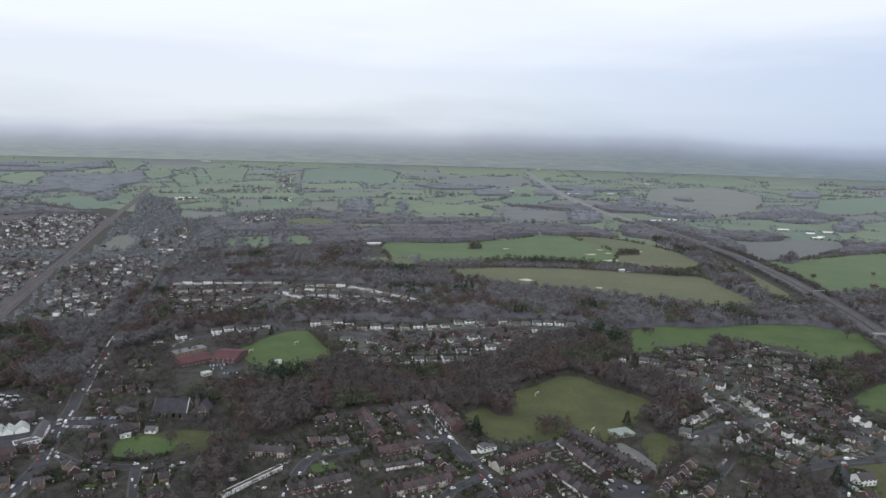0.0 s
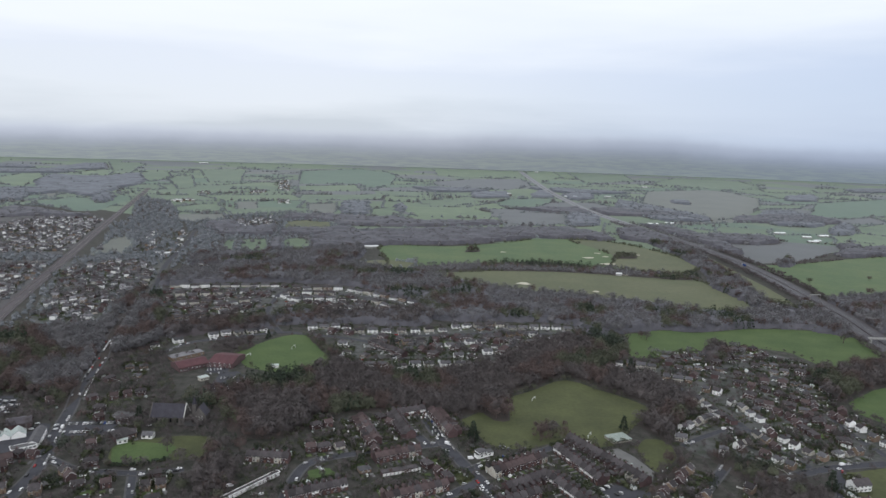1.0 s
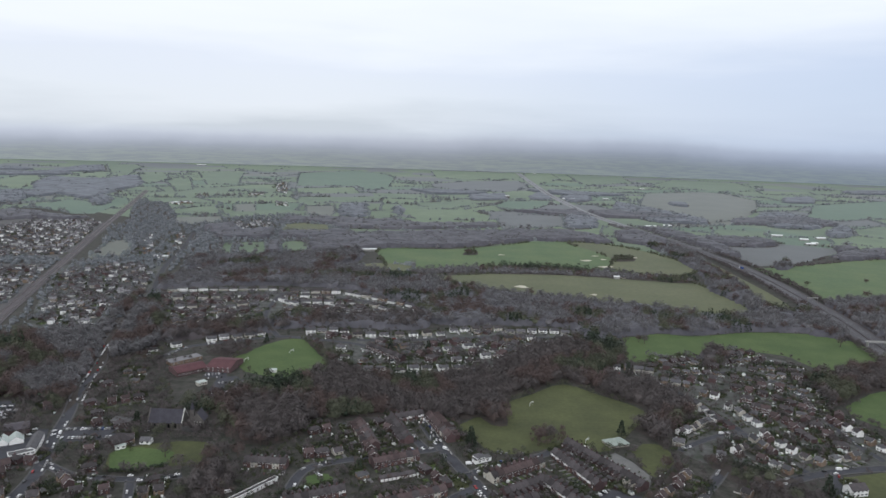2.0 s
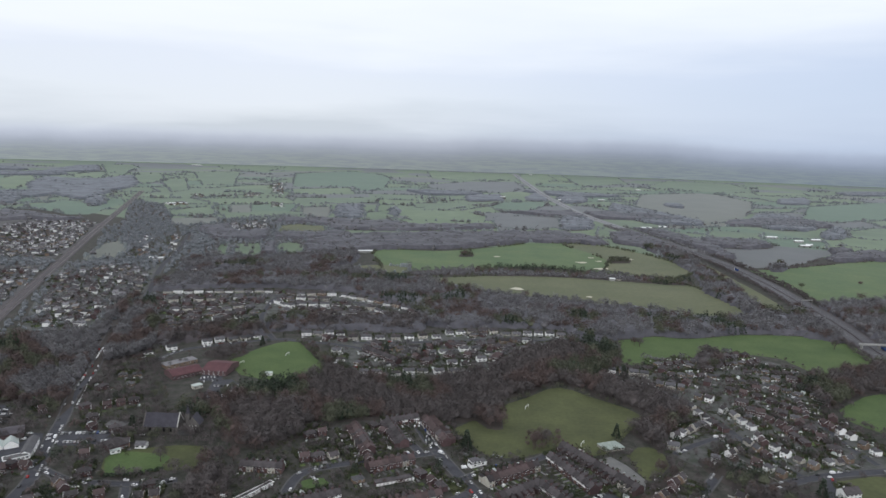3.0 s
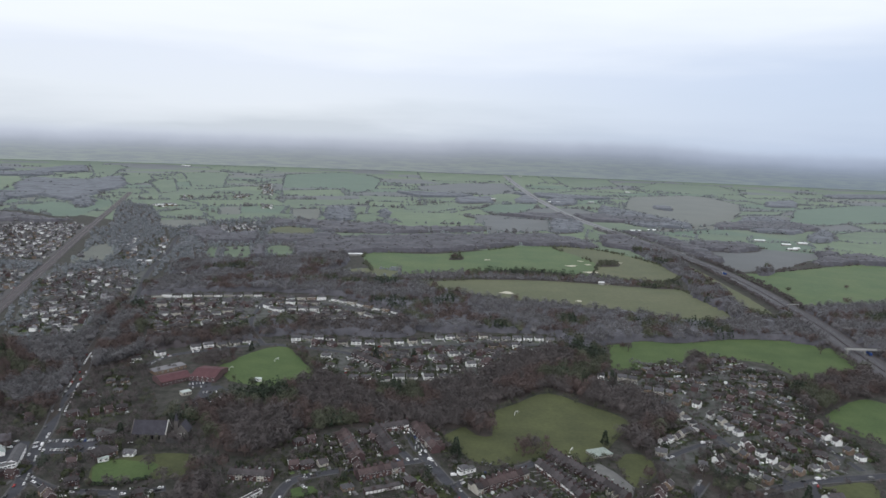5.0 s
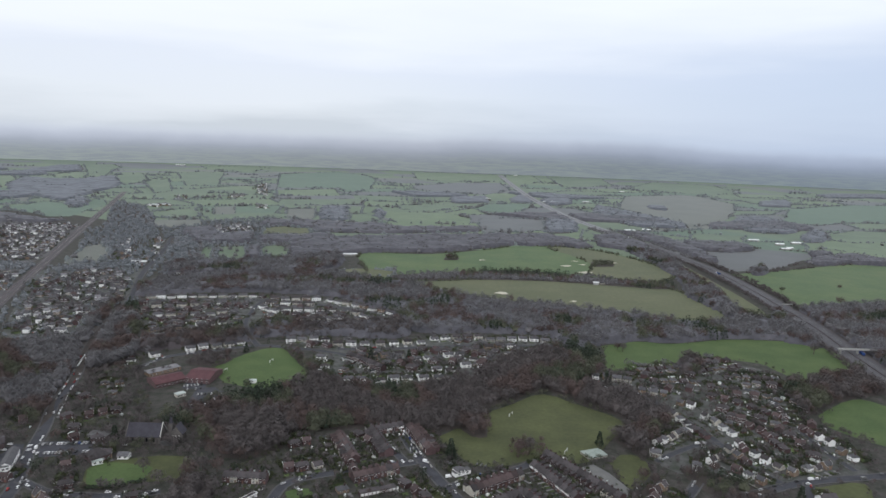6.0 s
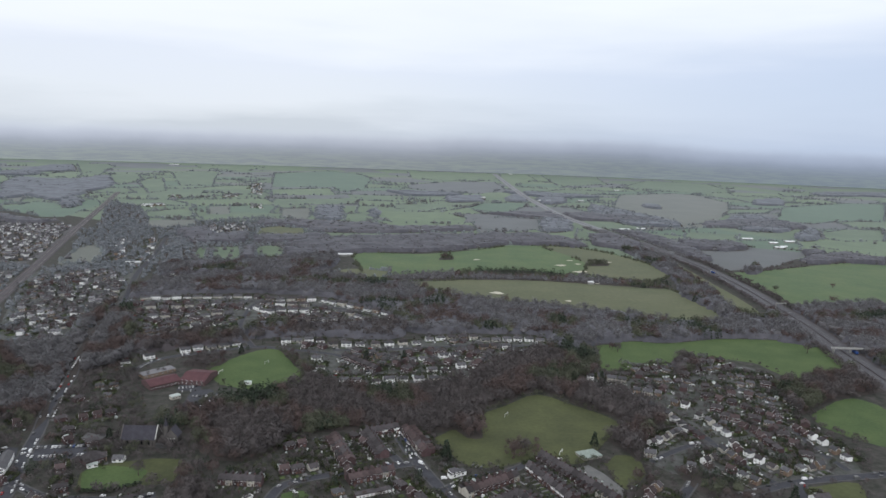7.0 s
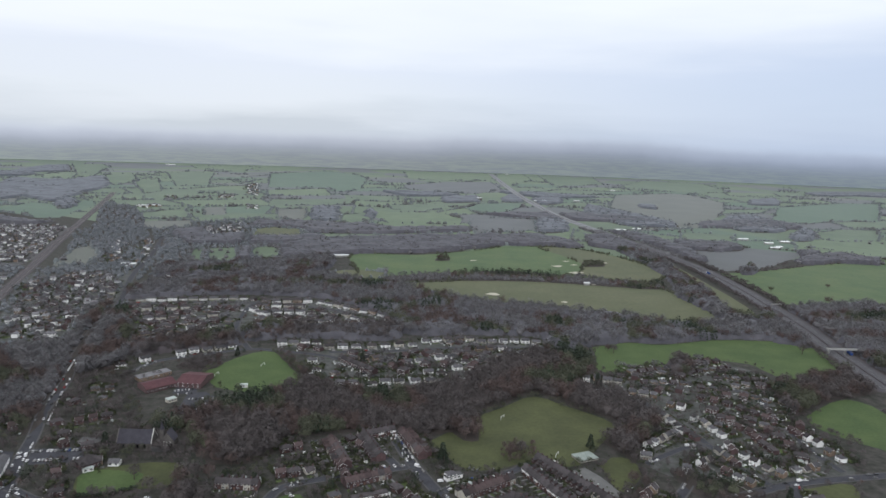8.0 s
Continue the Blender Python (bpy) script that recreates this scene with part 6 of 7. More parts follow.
def car(paint):
    ob = tagged(new("car"), "parked " + paint + " hatchback car at the roadside", "car", "parked cars")
    bm = bmesh.new()
    prism(bm, [(-2.1, 0.3), (2.1, 0.3), (2.15, 0.65), (1.95, 0.85), (1.0, 0.98), (-2.05, 0.98), (-2.15, 0.6)], 0.88, 0.82, 0.7)
    part("body", bm, paint + "_paint", ob)
    bm = bmesh.new()
    prism(bm, [(1.05, 0.97), (0.35, 1.40), (-1.5, 1.40), (-2.0, 0.97)], 0.78, 0.66, 1.0)
    part("cabin", bm, "glass", ob, "dark tinted glass cabin")
    bm = bmesh.new()
    prism(bm, [(0.3, 1.38), (0.2, 1.47), (-1.4, 1.47), (-1.55, 1.38)], 0.68, 0.62, 1.4)
    part("roof", bm, paint + "_paint", ob)
    for x in (-1.3, 1.3):
        for y in (-0.8, 0.8):
            wheel(ob, x, y, 0.32)
    return ob


def van(paint):
    ob = tagged(new("van"), "tall " + paint + " panel van parked on the street", "van", "parked vans")
    bm = bmesh.new()
    prism(bm, [(-2.6, 0.35), (2.6, 0.35), (2.65, 0.95), (2.2, 1.15), (1.5, 2.05), (1.2, 2.2), (-2.6, 2.2)], 0.98, 0.9, 1.2)
    part("body", bm, paint + "_paint", ob)
    bm = bmesh.new()
    solid(bm, [(2.22, -0.85, 1.18), (2.22, 0.85, 1.18), (1.54, 0.8, 2.04), (1.54, -0.8, 2.04)], [(0, 1, 2, 3)])
    for f in list(bm.faces):
        bmesh.ops.translate(bm, verts=f.verts, vec=(0.03, 0, 0.02))
    bmesh.ops.solidify(bm, geom=list(bm.faces), thickness=0.02)
    part("windscreen", bm, "glass", ob)
    for x in (-1.7, 1.7):
        for y in (-0.85, 0.85):
            wheel(ob, x, y, 0.36)
    return ob


CARS = {}
PAINTS = ["white"] * 42 + ["silver"] * 26 + ["black"] * 14 + ["grey"] * 12 + ["blue"] * 3 + ["red"] * 3


def put_car(x, y, angle, paint=None, make=car):
    paint = paint or dice.choice(PAINTS)
    key = (paint, make is van)
    m = pose(x, y, 0.17, 0, 0, angle + dice.uniform(-2, 2)) @ Matrix.Scale(0.94, 4)
    if key not in CARS:
        CARS[key] = make(paint)
        CARS[key].matrix_basis = m
        return CARS[key]
    return copy_thing(CARS[key], m)


def car_line(a, b, gap, across=False, chance=0.9):
    """Cars along a line, nose to tail or side by side."""
    a, b = np.array(a, float), np.array(b, float)
    d = b - a
    n = int(np.linalg.norm(d) / gap)
    ang = math.degrees(math.atan2(d[1], d[0])) + (90 if across else 0)
    for k in range(n + 1):
        if dice.random() < chance:
            p = a + d * (k + dice.uniform(-0.06, 0.06)) / max(n, 1)
            put_car(p[0], p[1], ang)


# bare shrubs on the playing field
shrubs = scatter([(75, 495), (81, 527), (108, 537), (107, 505)], 5.5)
stuff("bare_shrubs", plant(THIN_FORMS, shrubs, rng.uniform(3.5, 6.5, len(shrubs))), "russet_twigs", "low bare shrubs on the playing field", "shrubs")


def street_cars():
    """Cars and a few vans at the kerbs of the nearer streets."""
    for line, width in ROAD_LINES:
        if width > 11:
            continue
        s, far = sides(line), 0.0
        step = np.r_[0, np.cumsum(np.linalg.norm(np.diff(line, axis=0), axis=1))]
        for side in (1, -1):
            t = dice.uniform(2, 10)
            while t < step[-1] - 3:
                p = np.array([np.interp(t, step, line[:, k]) for k in (0, 1)])
                if p[1] < 720:
                    i = min(int(np.searchsorted(step, t)), len(line) - 1)
                    d = (-s[i][1], s[i][0])
                    q = p + s[i] * side * (width / 2 - 1.1)
                    ang = math.degrees(math.atan2(-s[i][0], s[i][1]))
                    if dice.random() < 0.1:
                        put_car(q[0], q[1], ang, dice.choice(("white", "grey")), van)
                    else:
                        put_car(q[0], q[1], ang)
                    t += dice.choice([6, 7, 14, 22, 34, 50])
                else:
                    t += 20


car_line((-289, 504), (-250, 509), 2.6, True)
car_line((-283, 489), (-248, 494), 2.7, True, 0.75)
for k in range(5):
    car_line((-378 + k * 7, 552 - k * 2), (-362 + k * 5, 522 + k * 0), 3.2, True, 0.8)
car_line((103, 418), (121, 433), 2.7, True)
car_line((112, 416), (126, 423), 3.6, True, 0.7)
car_line((-223, 634), (-208, 639), 2.8, True, 0.8)
car_line((-217, 625), (-206, 629), 3.0, True, 0.7)
car_line((-305, 563), (-329, 638), 6.2)
car_line((-201, 588), (-177, 592), 2.9, True, 0.85)
car_line((-202, 600), (-176, 605), 2.9, True, 0.75)
car_line((-203, 614), (-182, 617), 3.0, True, 0.8)
car_line((-250, 446), (-235, 447), 3.4, True, 0.9)
car_line((50, 487), (56, 484), 3.0, True)
car_line((-310, 493), (-311, 503), 2.8, True)
car_line((-52, 475), (-47, 479), 5.0)
street_cars()
car_line((-360, 727), (-324, 595), 6.0, False, 0.9)
for spot, angle in (((10, 489), -40), ((-16, 486), 8), ((27, 466), 12), ((114, 494), 15), ((-134, 417), 30), ((-234, 412), 10), ((-180, 432), 80), ((242, 525), -20)):
    put_car(*spot, angle, "white", van)
for spot, angle in (((-75, 524), 100), ((-81, 446), 20), ((-78, 443), -15), ((-87, 427), 30), ((17, 445), 10), ((21, 429), 40), ((11, 415), 20), ((32, 422), -40), ((45, 418), -40), ((49, 413), -40), ((69, 485), 80), ((80, 479), 10),
                    ((53, 470), 15), ((60, 472), 15), ((64, 473), 15), ((40, 462), 30), ((-116, 408), 10), ((-111, 408), 40), ((-206, 435), 5), ((-187, 430), 40), ((-279, 449), 50), ((-295, 501), 60), ((-292, 494), 60), ((-225, 506), 0)):
    put_car(*spot, angle)


# ---- low garden walls along the streets ----
def garden_wall(a, b):
    a, b = np.array(a, float), np.array(b, float)
    w, turn = np.linalg.norm(b - a), math.degrees(math.atan2(*(b - a)[::-1]))
    ob = tagged(new("garden_wall"), "low pale stone garden wall with taller piers", "wall", "garden walls")
    n = max(2, int(w / 3.2))
    for k in range(n):
        bm = bmesh.new()
        x0, x1 = -w / 2 + w * k / n, -w / 2 + w * (k + 1) / n
        box(bm, x0 + 0.25, x1 - 0.25, -0.14, 0.14, -0.1, dice.choice([0.7, 0.8, 0.9]))
        part("wall_panel", bm, dice.choice(["pale_stone", "pale_stone", "stone"]), ob)
        bm = bmesh.new()
        box(bm, x0 - 0.2, x0 + 0.2, -0.2, 0.2, -0.1, 1.15)
        box(bm, x0 - 0.26, x0 + 0.26, -0.26, 0.26, 1.15, 1.25)
        part("pier", bm, "pale_stone", ob)
    c = (a + b) / 2
    ob.matrix_basis = pose(c[0], c[1], 0, 0, 0, turn)


garden_wall((-41, 548), (-23, 496))
garden_wall((-32, 532), (-8, 544))
garden_wall((-8, 545), (6, 506))
garden_wall((-66, 525), (-50, 484))
garden_wall((-37, 474), (-20, 481))
garden_wall((7, 502), (16, 477))
garden_wall((41, 466), (31, 458))
garden_wall((243, 482), (255, 458))
garden_wall((209, 436), (216, 431))


# ---- buildings of their own ----
def block(name, words, category, at, to, deep, h, wall, roof, rise=0.0, hip=False, doors=0, panes=0, rim=None, end_on=False):
    """A building whose front runs between two points, reaching deep behind; flat-roofed where rise is 0."""
    a, b = np.array(at, float), np.array(to, float)
    w, turn = np.linalg.norm(b - a), math.degrees(math.atan2(*(b - a)[::-1]))
    ob = tagged(new(name), words, category)
    if rise and not hip:
        spin = pose(0, 0, 0, 0, 0, 90 if end_on else 0)
        size = (deep, w) if end_on else (w, deep)
        part("wall", gable_wall(*size, h, rise), wall, ob).matrix_basis = spin
        part("roof", gable_roof(*size, h, rise), roof, ob).matrix_basis = spin
    else:
        bm = bmesh.new()
        box(bm, -w / 2, w / 2, -deep / 2, deep / 2, -0.3, h)
        part("wall", bm, wall, ob)
        if hip:
            part("roof", hip_roof(w, deep, h, rise), roof, ob)
        else:
            bm = bmesh.new()
            box(bm, -w / 2 - 0.25, w / 2 + 0.25, -deep / 2 - 0.25, deep / 2 + 0.25, h, h + 0.3)
            part("roof", bm, roof, ob)
            if rim:
                bm = bmesh.new()
                for s in (-1, 1):
                    y0, y1 = sorted((s * (deep / 2 + 0.26), s * (deep / 2 - 0.1)))
                    box(bm, -w / 2 - 0.26, w / 2 + 0.26, y0, y1, h - 0.1, h + 0.45)
                    x0, x1 = sorted((s * (w / 2 + 0.26), s * (w / 2 - 0.1)))
                    box(bm, x0, x1, -deep / 2 + 0.1, deep / 2 - 0.1, h - 0.1, h + 0.45)
                part("parapet", bm, rim, ob)
    for k in range(doors):
        bm = bmesh.new()
        x = (k + 0.5) / doors * w - w / 2
        box(bm, x - w / doors * 0.42, x + w / doors * 0.42, -deep / 2 - 0.05, -deep / 2 + 0.03, 0, 2.1)
        part("garage_door", bm, "white_plastic", ob)
    for k in range(panes):
        for z in (1.0, 3.6)[:1 if h < 4.5 else 2]:
            window(ob, 1.8, 1.4, (k + 0.5) / panes * w - w / 2, -deep / 2, z)
    side = np.array((-(b - a)[1], (b - a)[0])) / w
    c = (a + b) / 2 + side * deep / 2
    ob.matrix_basis = pose(c[0], c[1], 0, 0, 0, turn)
    return ob


def church(at, to):
    a, b = np.array(at, float), np.array(to, float)
    turn = math.degrees(math.atan2(*(b - a)[::-1]))
    ob = tagged(new("church"), "dark stone church with a steep slate roof and bell turret", "church")
    part("nave_wall", gable_wall(27, 13, 6.5, 8.5), "stone", ob)
    part("nave_roof", gable_roof(26.4, 13, 6.5, 8.5, 0.5, 0.3, 0.0), "slate", ob)
    for x in (-13.4, 13.4):
        bm = bmesh.new()
        for s in (-1, 1):
            solid(bm, [(x - 0.35, s * 7.0, 6.2), (x + 0.35, s * 7.0, 6.2), (x + 0.35, 0, 15.6), (x - 0.35, 0, 15.6), (x - 0.35, s * 7.0, 6.9), (x + 0.35, s * 7.0, 6.9), (x + 0.35, 0, 16.2), (x - 0.35, 0, 16.2)],
                  [(0, 1, 2, 3), (7, 6, 5, 4), (0, 4, 5, 1), (1, 5, 6, 2), (3, 7, 4, 0)])
        part("gable_coping", bm, "pale_stone" if x > 0 else "stone", ob)
    for k in range(5):
        x = -10.8 + k * 5.4
        bm = bmesh.new()
        box(bm, x - 0.4, x + 0.4, -7.4, -6.45, -0.2, 4.8)
        part("buttress", bm, "stone", ob)
        if k < 4:
            bm = bmesh.new()
            solid(bm, [(x + 1.9, -6.53, 2), (x + 3.5, -6.53, 2), (x + 3.5, -6.53, 4.6), (x + 2.7, -6.53, 5.6), (x + 1.9, -6.53, 4.6)], [(0, 1, 2, 3, 4)])
            bmesh.ops.solidify(bm, geom=list(bm.faces), thickness=0.05)
            part("lancet_window", bm, "glass", ob)
    part("chancel_wall", gable_wall(10, 10, 7.5, 6.5), "stone", ob).matrix_basis = pose(24.5, 1.5, 0, 0, 0, 90)
    part("chancel_roof", gable_roof(10, 10, 7.5, 6.5), "slate", ob).matrix_basis = pose(24.5, 1.5, 0, 0, 0, 90)
    for x in (-2.2, 0, 2.2):
        bm = bmesh.new()
        box(bm, 24.5 + x - 0.6, 24.5 + x + 0.6, -3.62, -3.4, 3.0, 6.6)
        part("pale_window", bm, "pale_stone", ob)
    bm = bmesh.new()
    box(bm, 13.6, 20.2, -2.5, 4.5, -0.2, 5.0)
    part("vestry", bm, "stone", ob)
    bm = bmesh.new()
    box(bm, 17.2, 20.2, 1.0, 4.0, -0.2, 14.5)
    turret = part("turret", bm, "stone", ob)
    bm = bmesh.new()
    bmesh.ops.create_cone(bm, cap_ends=True, segments=8, radius1=1.9, radius2=0.05, depth=6.5, matrix=pose(18.7, 2.5, 17.7))
    part("spirelet", bm, "slate", turret, "steep slate spirelet")
    bm = bmesh.new()
    box(bm, 13.8, 26.0, -8.0, -4.4, -0.2, 2.8)
    box(bm, 13.6, 26.2, -8.2, -4.2, 2.8, 3.1)
    part("porch", bm, "felt_roof", ob)
    side = np.array((-(b - a)[1], (b - a)[0])) / np.linalg.norm(b - a)
    c = (a + b) / 2 + side * 6.5
    ob.matrix_basis = pose(c[0], c[1], 0, 0, 0, turn)


church((-225, 509), (-199, 509))
# school
block("school", "long school wing with a dark red tiled roof", "school", (-247, 626), (-225, 646), 22, 4, "brick", "school_tiles", 3.0, panes=8)
block("school", "tall school hall with a dark red tiled roof", "school", (-226, 644), (-201, 641), 32, 4.5, "brick", "school_tiles", 3.5, panes=5)
block("school", "flat-roofed school block with a pale roof", "school", (-265, 656), (-242, 680), 12, 3.4, "buff_brick", "concrete_tiles", panes=6)
block("classroom_hut", "small white-roofed mobile classroom", "classroom", (-219, 604), (-213, 610), 6, 3, "cream_render", "pale_sheeting", panes=3)
block("site_hut", "small white flat-roofed hut on the school field", "hut", (-164, 646), (-157, 647), 4, 2.8, "white_render", "pale_sheeting", panes=1)
# sports ground
block("pavilion", "pale green sports pavilion with a hipped metal roof", "pavilion", (139, 498), (155, 504), 12, 2.2, "cream_render", "green_sheeting", 3.6, True, panes=5)
# market street
block("warehouse", "white gabled market shed with a pale metal roof", "warehouse", (-327, 470), (-321, 472), 10, 2.6, "white_render", "pale_sheeting", 3.0, end_on=True)
block("warehouse", "white gabled market shed with a pale metal roof", "warehouse", (-321, 472), (-315, 475), 10, 2.6, "white_render", "pale_sheeting", 3.0, end_on=True)
block("warehouse", "white gabled market shed with a pale metal roof", "warehouse", (-314, 475), (-306, 480), 11, 2.6, "white_render", "pale_sheeting", 3.4, end_on=True)
block("warehouse", "broad warehouse with a dark metal roof", "warehouse", (-327, 489), (-312, 497), 16, 4, "brick", "dark_sheeting", 2.0)
block("shop", "white-walled flat-roofed shop on the high street", "shop", (-297, 448), (-285, 458), 7, 5, "white_render", "felt_roof", rim="white_plastic", panes=6)
block("shop", "white-fronted shop terrace on the high street", "shop", (-286, 461), (-295, 488), 7, 5, "white_render", "grey_tiles", 2.0, panes=5)
block("shop", "brick shop with a red tiled roof", "shop", (-297, 433), (-290, 439), 8, 5, "brick", "red_tiles", 2.6, panes=4)
block("village_hall", "brown-roofed hall with a hipped roof", "hall", (-235, 474), (-226, 484), 14, 4, "brick", "brown_tiles", 4.5, True, panes=4)
block("hall_annexe", "small white annexe in front of the hall", "annexe", (-234, 472), (-228, 476), 3, 2.8, "white_render", "pale_sheeting", panes=2)
block("clubhouse", "low clubhouse with a flat pale felt roof", "clubhouse", (-259, 516), (-243, 514), 9, 3.2, "stone", "felt_roof", panes=4)
block("bungalow", "white bungalow beside the church green", "bungalow", (-221, 483), (-213, 483), 6, 2.8, "white_render", "grey_tiles", 2.0, panes=2)
# garages and long low buildings
block("garage_row", "long low garage row with a white roof edge", "garages", (-134, 394), (-105, 434), 3.2, 2.6, "brick", "brown_tiles", doors=14, rim="white_plastic")
block("garage_row", "low garage row with white doors", "garages", (-35, 436), (-11, 446), 5, 2.5, "brick", "brown_tiles", doors=9)
block("workshop", "white workshop by the car park", "workshop", (32, 466), (44, 473), 5, 3, "white_render", "felt_roof", panes=2)
block("apartment_house", "large white house with a grey gable roof", "house", (289, 433), (302, 436), 8.5, 5, "white_render", "brown_tiles", 3, panes=4)


def goal(at, turn):
    ob = tagged(new("goal"), "white metal football goal on the grass", "goal", "football goals")
    for s in (-1, 1):
        bm = bmesh.new()
        box(bm, s * 3.6 - 0.12, s * 3.6 + 0.12, -0.12, 0.12, 0, 2.4)
        part("post", bm, "white_plastic", ob)
    bm = bmesh.new()
    box(bm, -3.7, 3.7, -0.12, 0.12, 2.4, 2.65)
    part("crossbar", bm, "white_plastic", ob)
    ob.matrix_basis = pose(*at, 0.06, 0, 0, turn)


goal((-196, 679), 70)
goal((-156, 711), 70)
goal((123, 510), 60)
goal((88, 583), 60)


# ---- motorway bridge, gantry and traffic ----
def bridge(a, b):
    a, b = np.array(a, float), np.array(b, float)
    w, turn = np.linalg.norm(b - a), math.degrees(math.atan2(*(b - a)[::-1]))
    ob = tagged(new("bridge"), "pale concrete road bridge over the motorway", "bridge")
    bm = bmesh.new()
    box(bm, -w / 2, w / 2, -2.5, 2.5, 5.4, 6.0)
    part("deck", bm, "concrete", ob)
    for s in (-1, 1):
        bm = bmesh.new()
        box(bm, -w / 2, w / 2, s * 2.5 - 0.15, s * 2.5 + 0.15, 6.0, 6.9)
        part("parapet", bm, "concrete", ob)
    for x in (-0.46, 0.0, 0.46):
        bm = bmesh.new()
        box(bm, x * w - 0.7, x * w + 0.7, -1.8, 1.8, 0, 5.4)
        part("pier", bm, "concrete", ob)
    c = (a + b) / 2
    ob.matrix_basis = pose(c[0], c[1], 0, 0, 0, turn)


bridge((523, 798), (570, 797))


def gantry(x, y, turn):
    ob = tagged(new("gantry"), "grey steel sign gantry beside the motorway", "gantry")
    for s in (-1, 1):
        bm = bmesh.new()
        box(bm, s * 9 - 0.3, s * 9 + 0.3, -0.3, 0.3, 0, 8)
        part("post", bm, "steel", ob)
    bm = bmesh.new()
    box(bm, -9.3, 9.3, -0.4, 0.4, 7.2, 8.4)
    part("beam", bm, "concrete", ob)
    ob.matrix_basis = pose(x, y, 0.3, 0, 0, turn)


gantry(*(579, 1024), 10)


def lorry(x, y, turn, paint):
    ob = tagged(new("lorry"), paint + " articulated lorry on the motorway", "lorry", "motorway traffic")
    bm = bmesh.new()
    box(bm, -7.5, 4.5, -1.25, 1.25, 1.0, 4.0)
    part("trailer", bm, paint + "_paint", ob)
    bm = bmesh.new()
    prism(bm, [(5.0, 0.6), (7.4, 0.6), (7.4, 2.2), (7.0, 3.2), (5.0, 3.4)], 1.2, 1.15, 2.0)
    part("cab", bm, "white_paint", ob)
    for wx in (-6, -4.7, -3.4, 3.6, 6.4):
        for wy in (-1, 1):
            wheel(ob, wx, wy, 0.5)
    ob.matrix_basis = pose(x, y, 0.5, 0, 0, turn)


MOTORWAY_LINE = ROAD_LINES[-1][0]
S = sides(MOTORWAY_LINE)
for k in range(26):
    i = dice.randrange(6, len(MOTORWAY_LINE) - 4)
    if MOTORWAY_LINE[i][1] > 2200:
        continue
    off = dice.choice([-12, -8, -4.5, 4.5, 8, 12])
    p = MOTORWAY_LINE[i] + S[i] * off
    turn = math.degrees(math.atan2(-S[i][0], S[i][1]))
    if k % 5 == 0:
        lorry(p[0], p[1], turn, dice.choice(["white", "blue", "grey"]))
    else:
        c = put_car(p[0], p[1], turn)
        c.location.z = 0.5
        tagged(c, c["label"].replace("parked ", "").replace("at the roadside", "on the motorway"), group="motorway traffic")


# ---- trees standing on their own ----
def bare_tree(words, height, radius, seed, twig):
    ob = tagged(new("tree"), words, "tree")
    t = limbs(height, radius, seed)
    trunk = new("trunk", tri_mesh("trunk", t, ["bark"], np.zeros(len(t))))
    trunk.parent = ob
    c = crown(420, radius, height, height * 0.22, 1.5, 0.5, seed)
    top = new("crown", tri_mesh("crown", c, [twig], np.zeros(len(c))))
    top.parent = ob
    return ob


def fir_tree(words, height, radius, seed):
    ob = tagged(new("conifer"), words, "tree")
    t = stick((0, 0, -0.3), (0, 0, height * 0.9), 0.35, 0.05, 6)
    trunk = new("trunk", tri_mesh("trunk", t, ["bark"], np.zeros(len(t))))
    trunk.parent = ob
    c = crown(380, radius, height, 0.6, 1.3, 0.9, seed, True)
    top = new("crown", tri_mesh("crown", c, ["needles"], np.zeros(len(c))))
    top.parent = ob
    return ob


TREES = [bare_tree("tall bare winter tree with grey brown twigs", 14, 6.0, 1, "twigs"), bare_tree("spreading bare tree with russet twigs", 11, 6.2, 2, "russet_twigs"),
         bare_tree("ivy-clad bare tree with olive twigs", 10, 5.0, 3, "olive_twigs"), fir_tree("dark green conifer beside gardens", 12, 3.4, 4)]
FIRST = [True] * 4


def tree(kind_index, at, size=1.0):
    m = pose(at[0], at[1], 0, 0, 0, dice.uniform(0, 360))
    if FIRST[kind_index]:
        FIRST[kind_index], ob = False, TREES[kind_index]
        ob.matrix_basis = m
    else:
        ob = copy_thing(TREES[kind_index], m)
    ob.scale = (size, size, size)


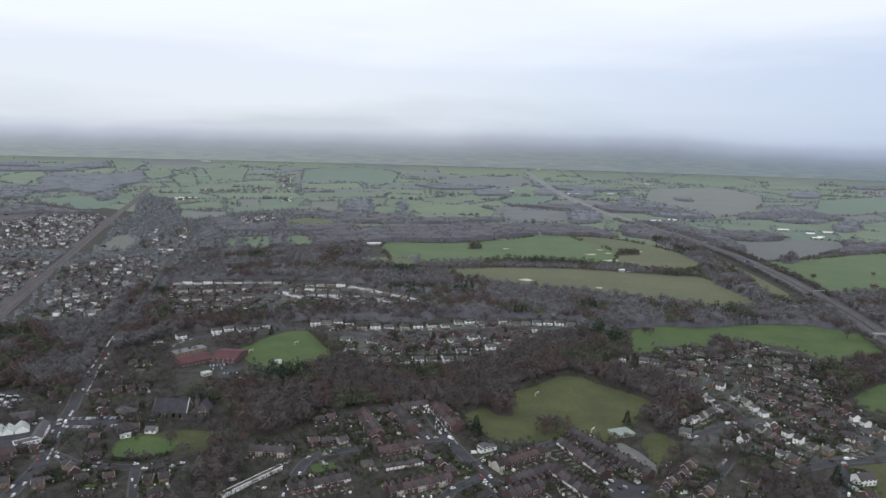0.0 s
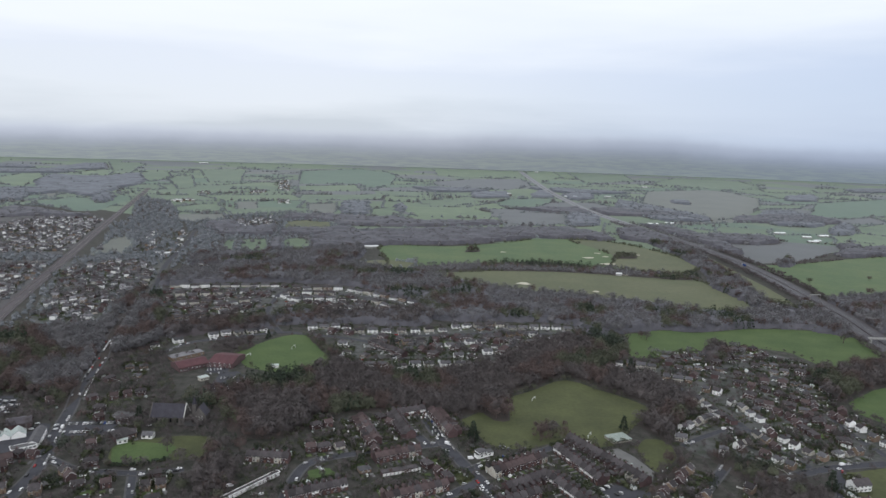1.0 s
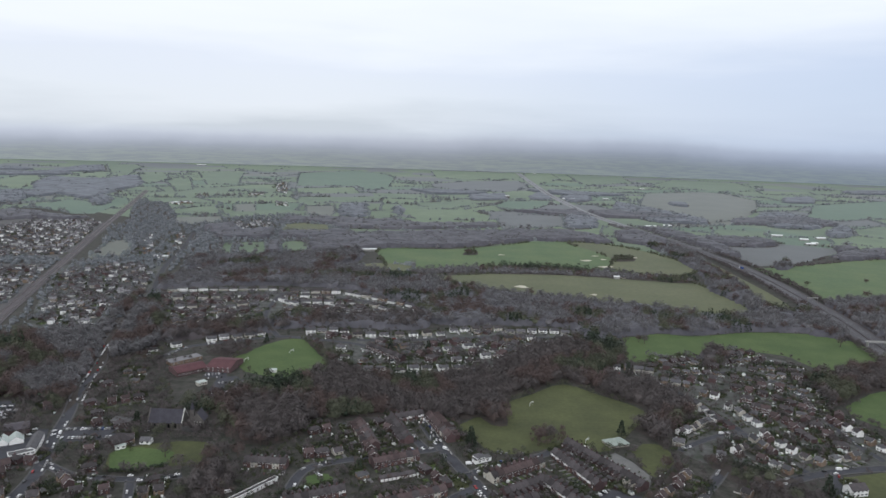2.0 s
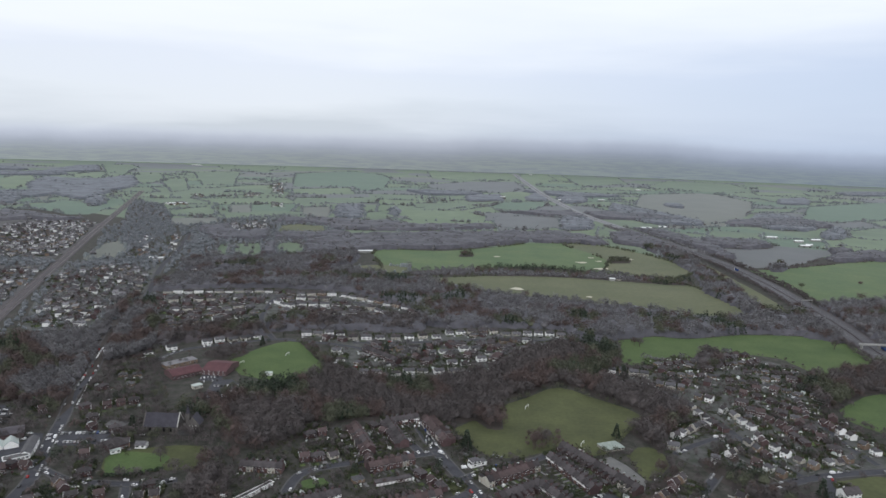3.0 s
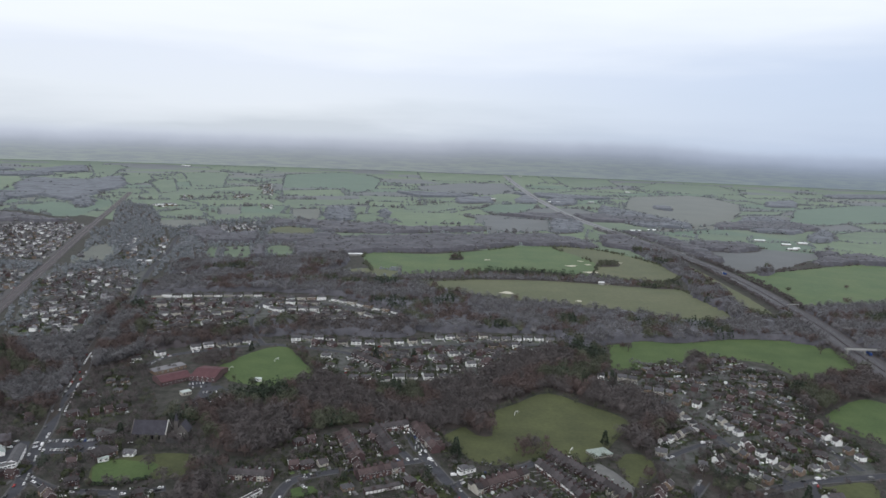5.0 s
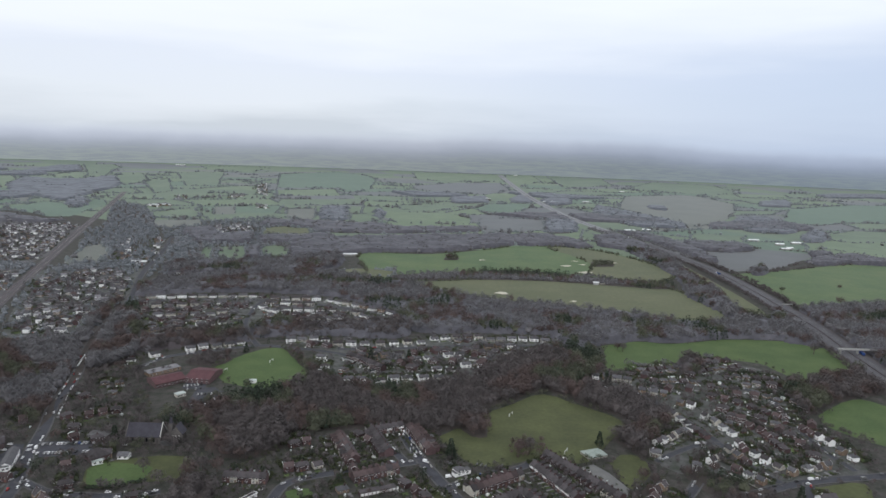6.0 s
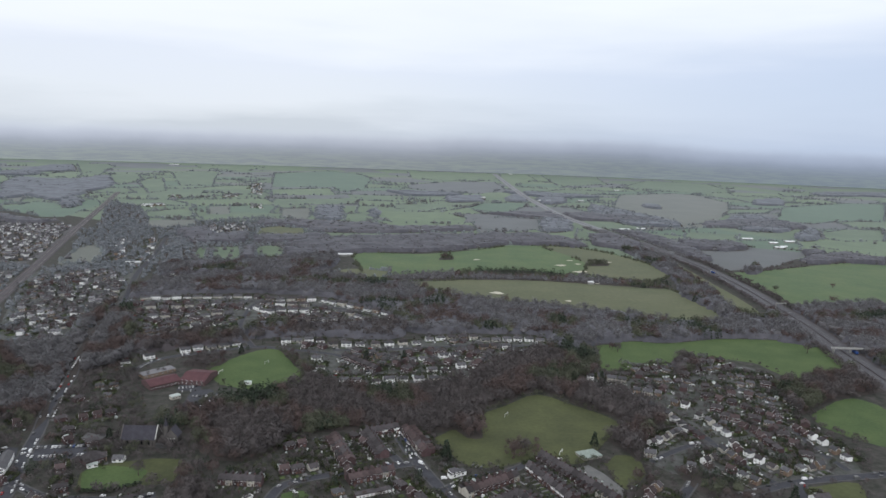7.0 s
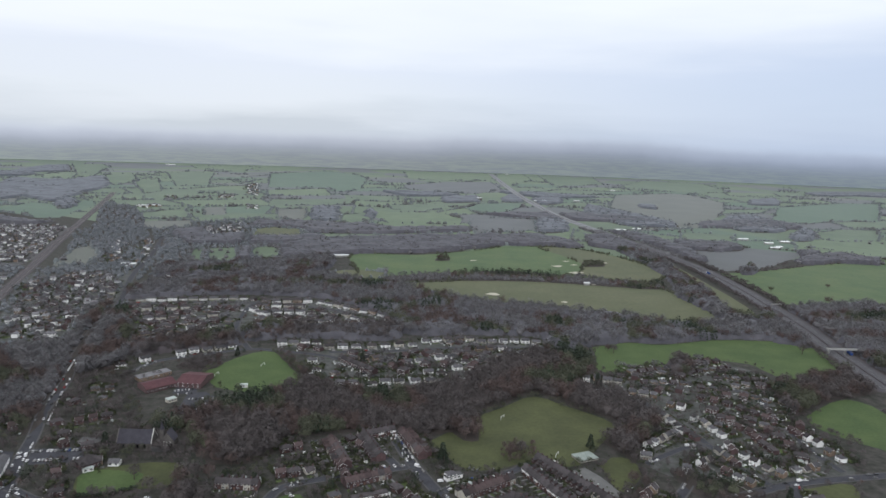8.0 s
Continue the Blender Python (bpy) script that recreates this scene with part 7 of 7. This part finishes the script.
for spot in ((30, 502), (275, 437), (-8, 736), (154, 525), (-237, 516), (31, 496), (-50, 728), (199, 671), (-191, 743)):
    tree(3, spot, dice.uniform(0.8, 1.2))
for spot in ((-115, 525), (-115, 567), (-120, 497), (-131, 487), (-142, 467), (-194, 464), (-159, 457), (-152, 466), (180, 518), (177, 540), (85, 506), (94, 510), (52, 545), (46, 560), (320, 750), (324, 738), (-223, 534), (-173, 510)):
    tree(dice.choice([0, 0, 1]), spot, dice.uniform(0.8, 1.2))
for spot in ((243, 787), (248, 781), (489, 793), (60, 1370), (637, 1150), (766, 1192), (672, 1306), (222, 431), (173, 469), (-68, 571), (-319, 565), (-335, 550), (-162, 409), (-158, 440), (386, 675), (288, 693), (232, 482), (215, 472), (242, 440), (246, 425), (-82, 533)):
    tree(dice.choice([0, 1, 2]), spot, dice.uniform(0.7, 1.1))


# ---- garden sheds and greenhouses ----
def shed_form(words, w, d, wall, roof):
    ob = tagged(new("garden_shed"), words, "shed", "garden sheds")
    part("wall", gable_wall(w, d, 1.9, 0.5), wall, ob)
    part("roof", gable_roof(w, d, 1.9, 0.5, 0.2, 0.06), roof, ob)
    bm = bmesh.new()
    box(bm, -0.4, 0.4, -d / 2 - 0.04, -d / 2 + 0.02, 0, 1.8)
    part("door", bm, "door_paint", ob)
    return ob


SHEDS = [shed_form("small wooden garden shed with a felt roof", 2.6, 2.0, "fence_wood", "felt_roof"), shed_form("white plastic-roofed garden outbuilding", 3.4, 2.6, "white_plastic", "pale_sheeting"),
         shed_form("brick garage with a pale flat-pitched roof", 5.5, 3.2, "brick", "felt_roof")]
fresh = set()
near = [h for h in HOUSES if h[1] < 720]
for n, (x, y, a, w) in enumerate(near):
    if n % 2 and n > 5:
        continue
    c, s, u, v = math.cos(radians(a)), math.sin(radians(a)), dice.uniform(-0.35, 0.35) * w, dice.uniform(9, 15)
    m = pose(x + u * c - v * s, y + u * s + v * c, 0, 0, 0, a + dice.choice([0, 90]))
    k = dice.choice([0, 0, 1, 2])
    if k not in fresh:
        fresh.add(k)
        SHEDS[k].matrix_basis = m
    else:
        copy_thing(SHEDS[k], m)
for k in range(3):
    if k not in fresh:
        SHEDS[k].matrix_basis = pose(near[k][0] + 6, near[k][1] + 14, 0)
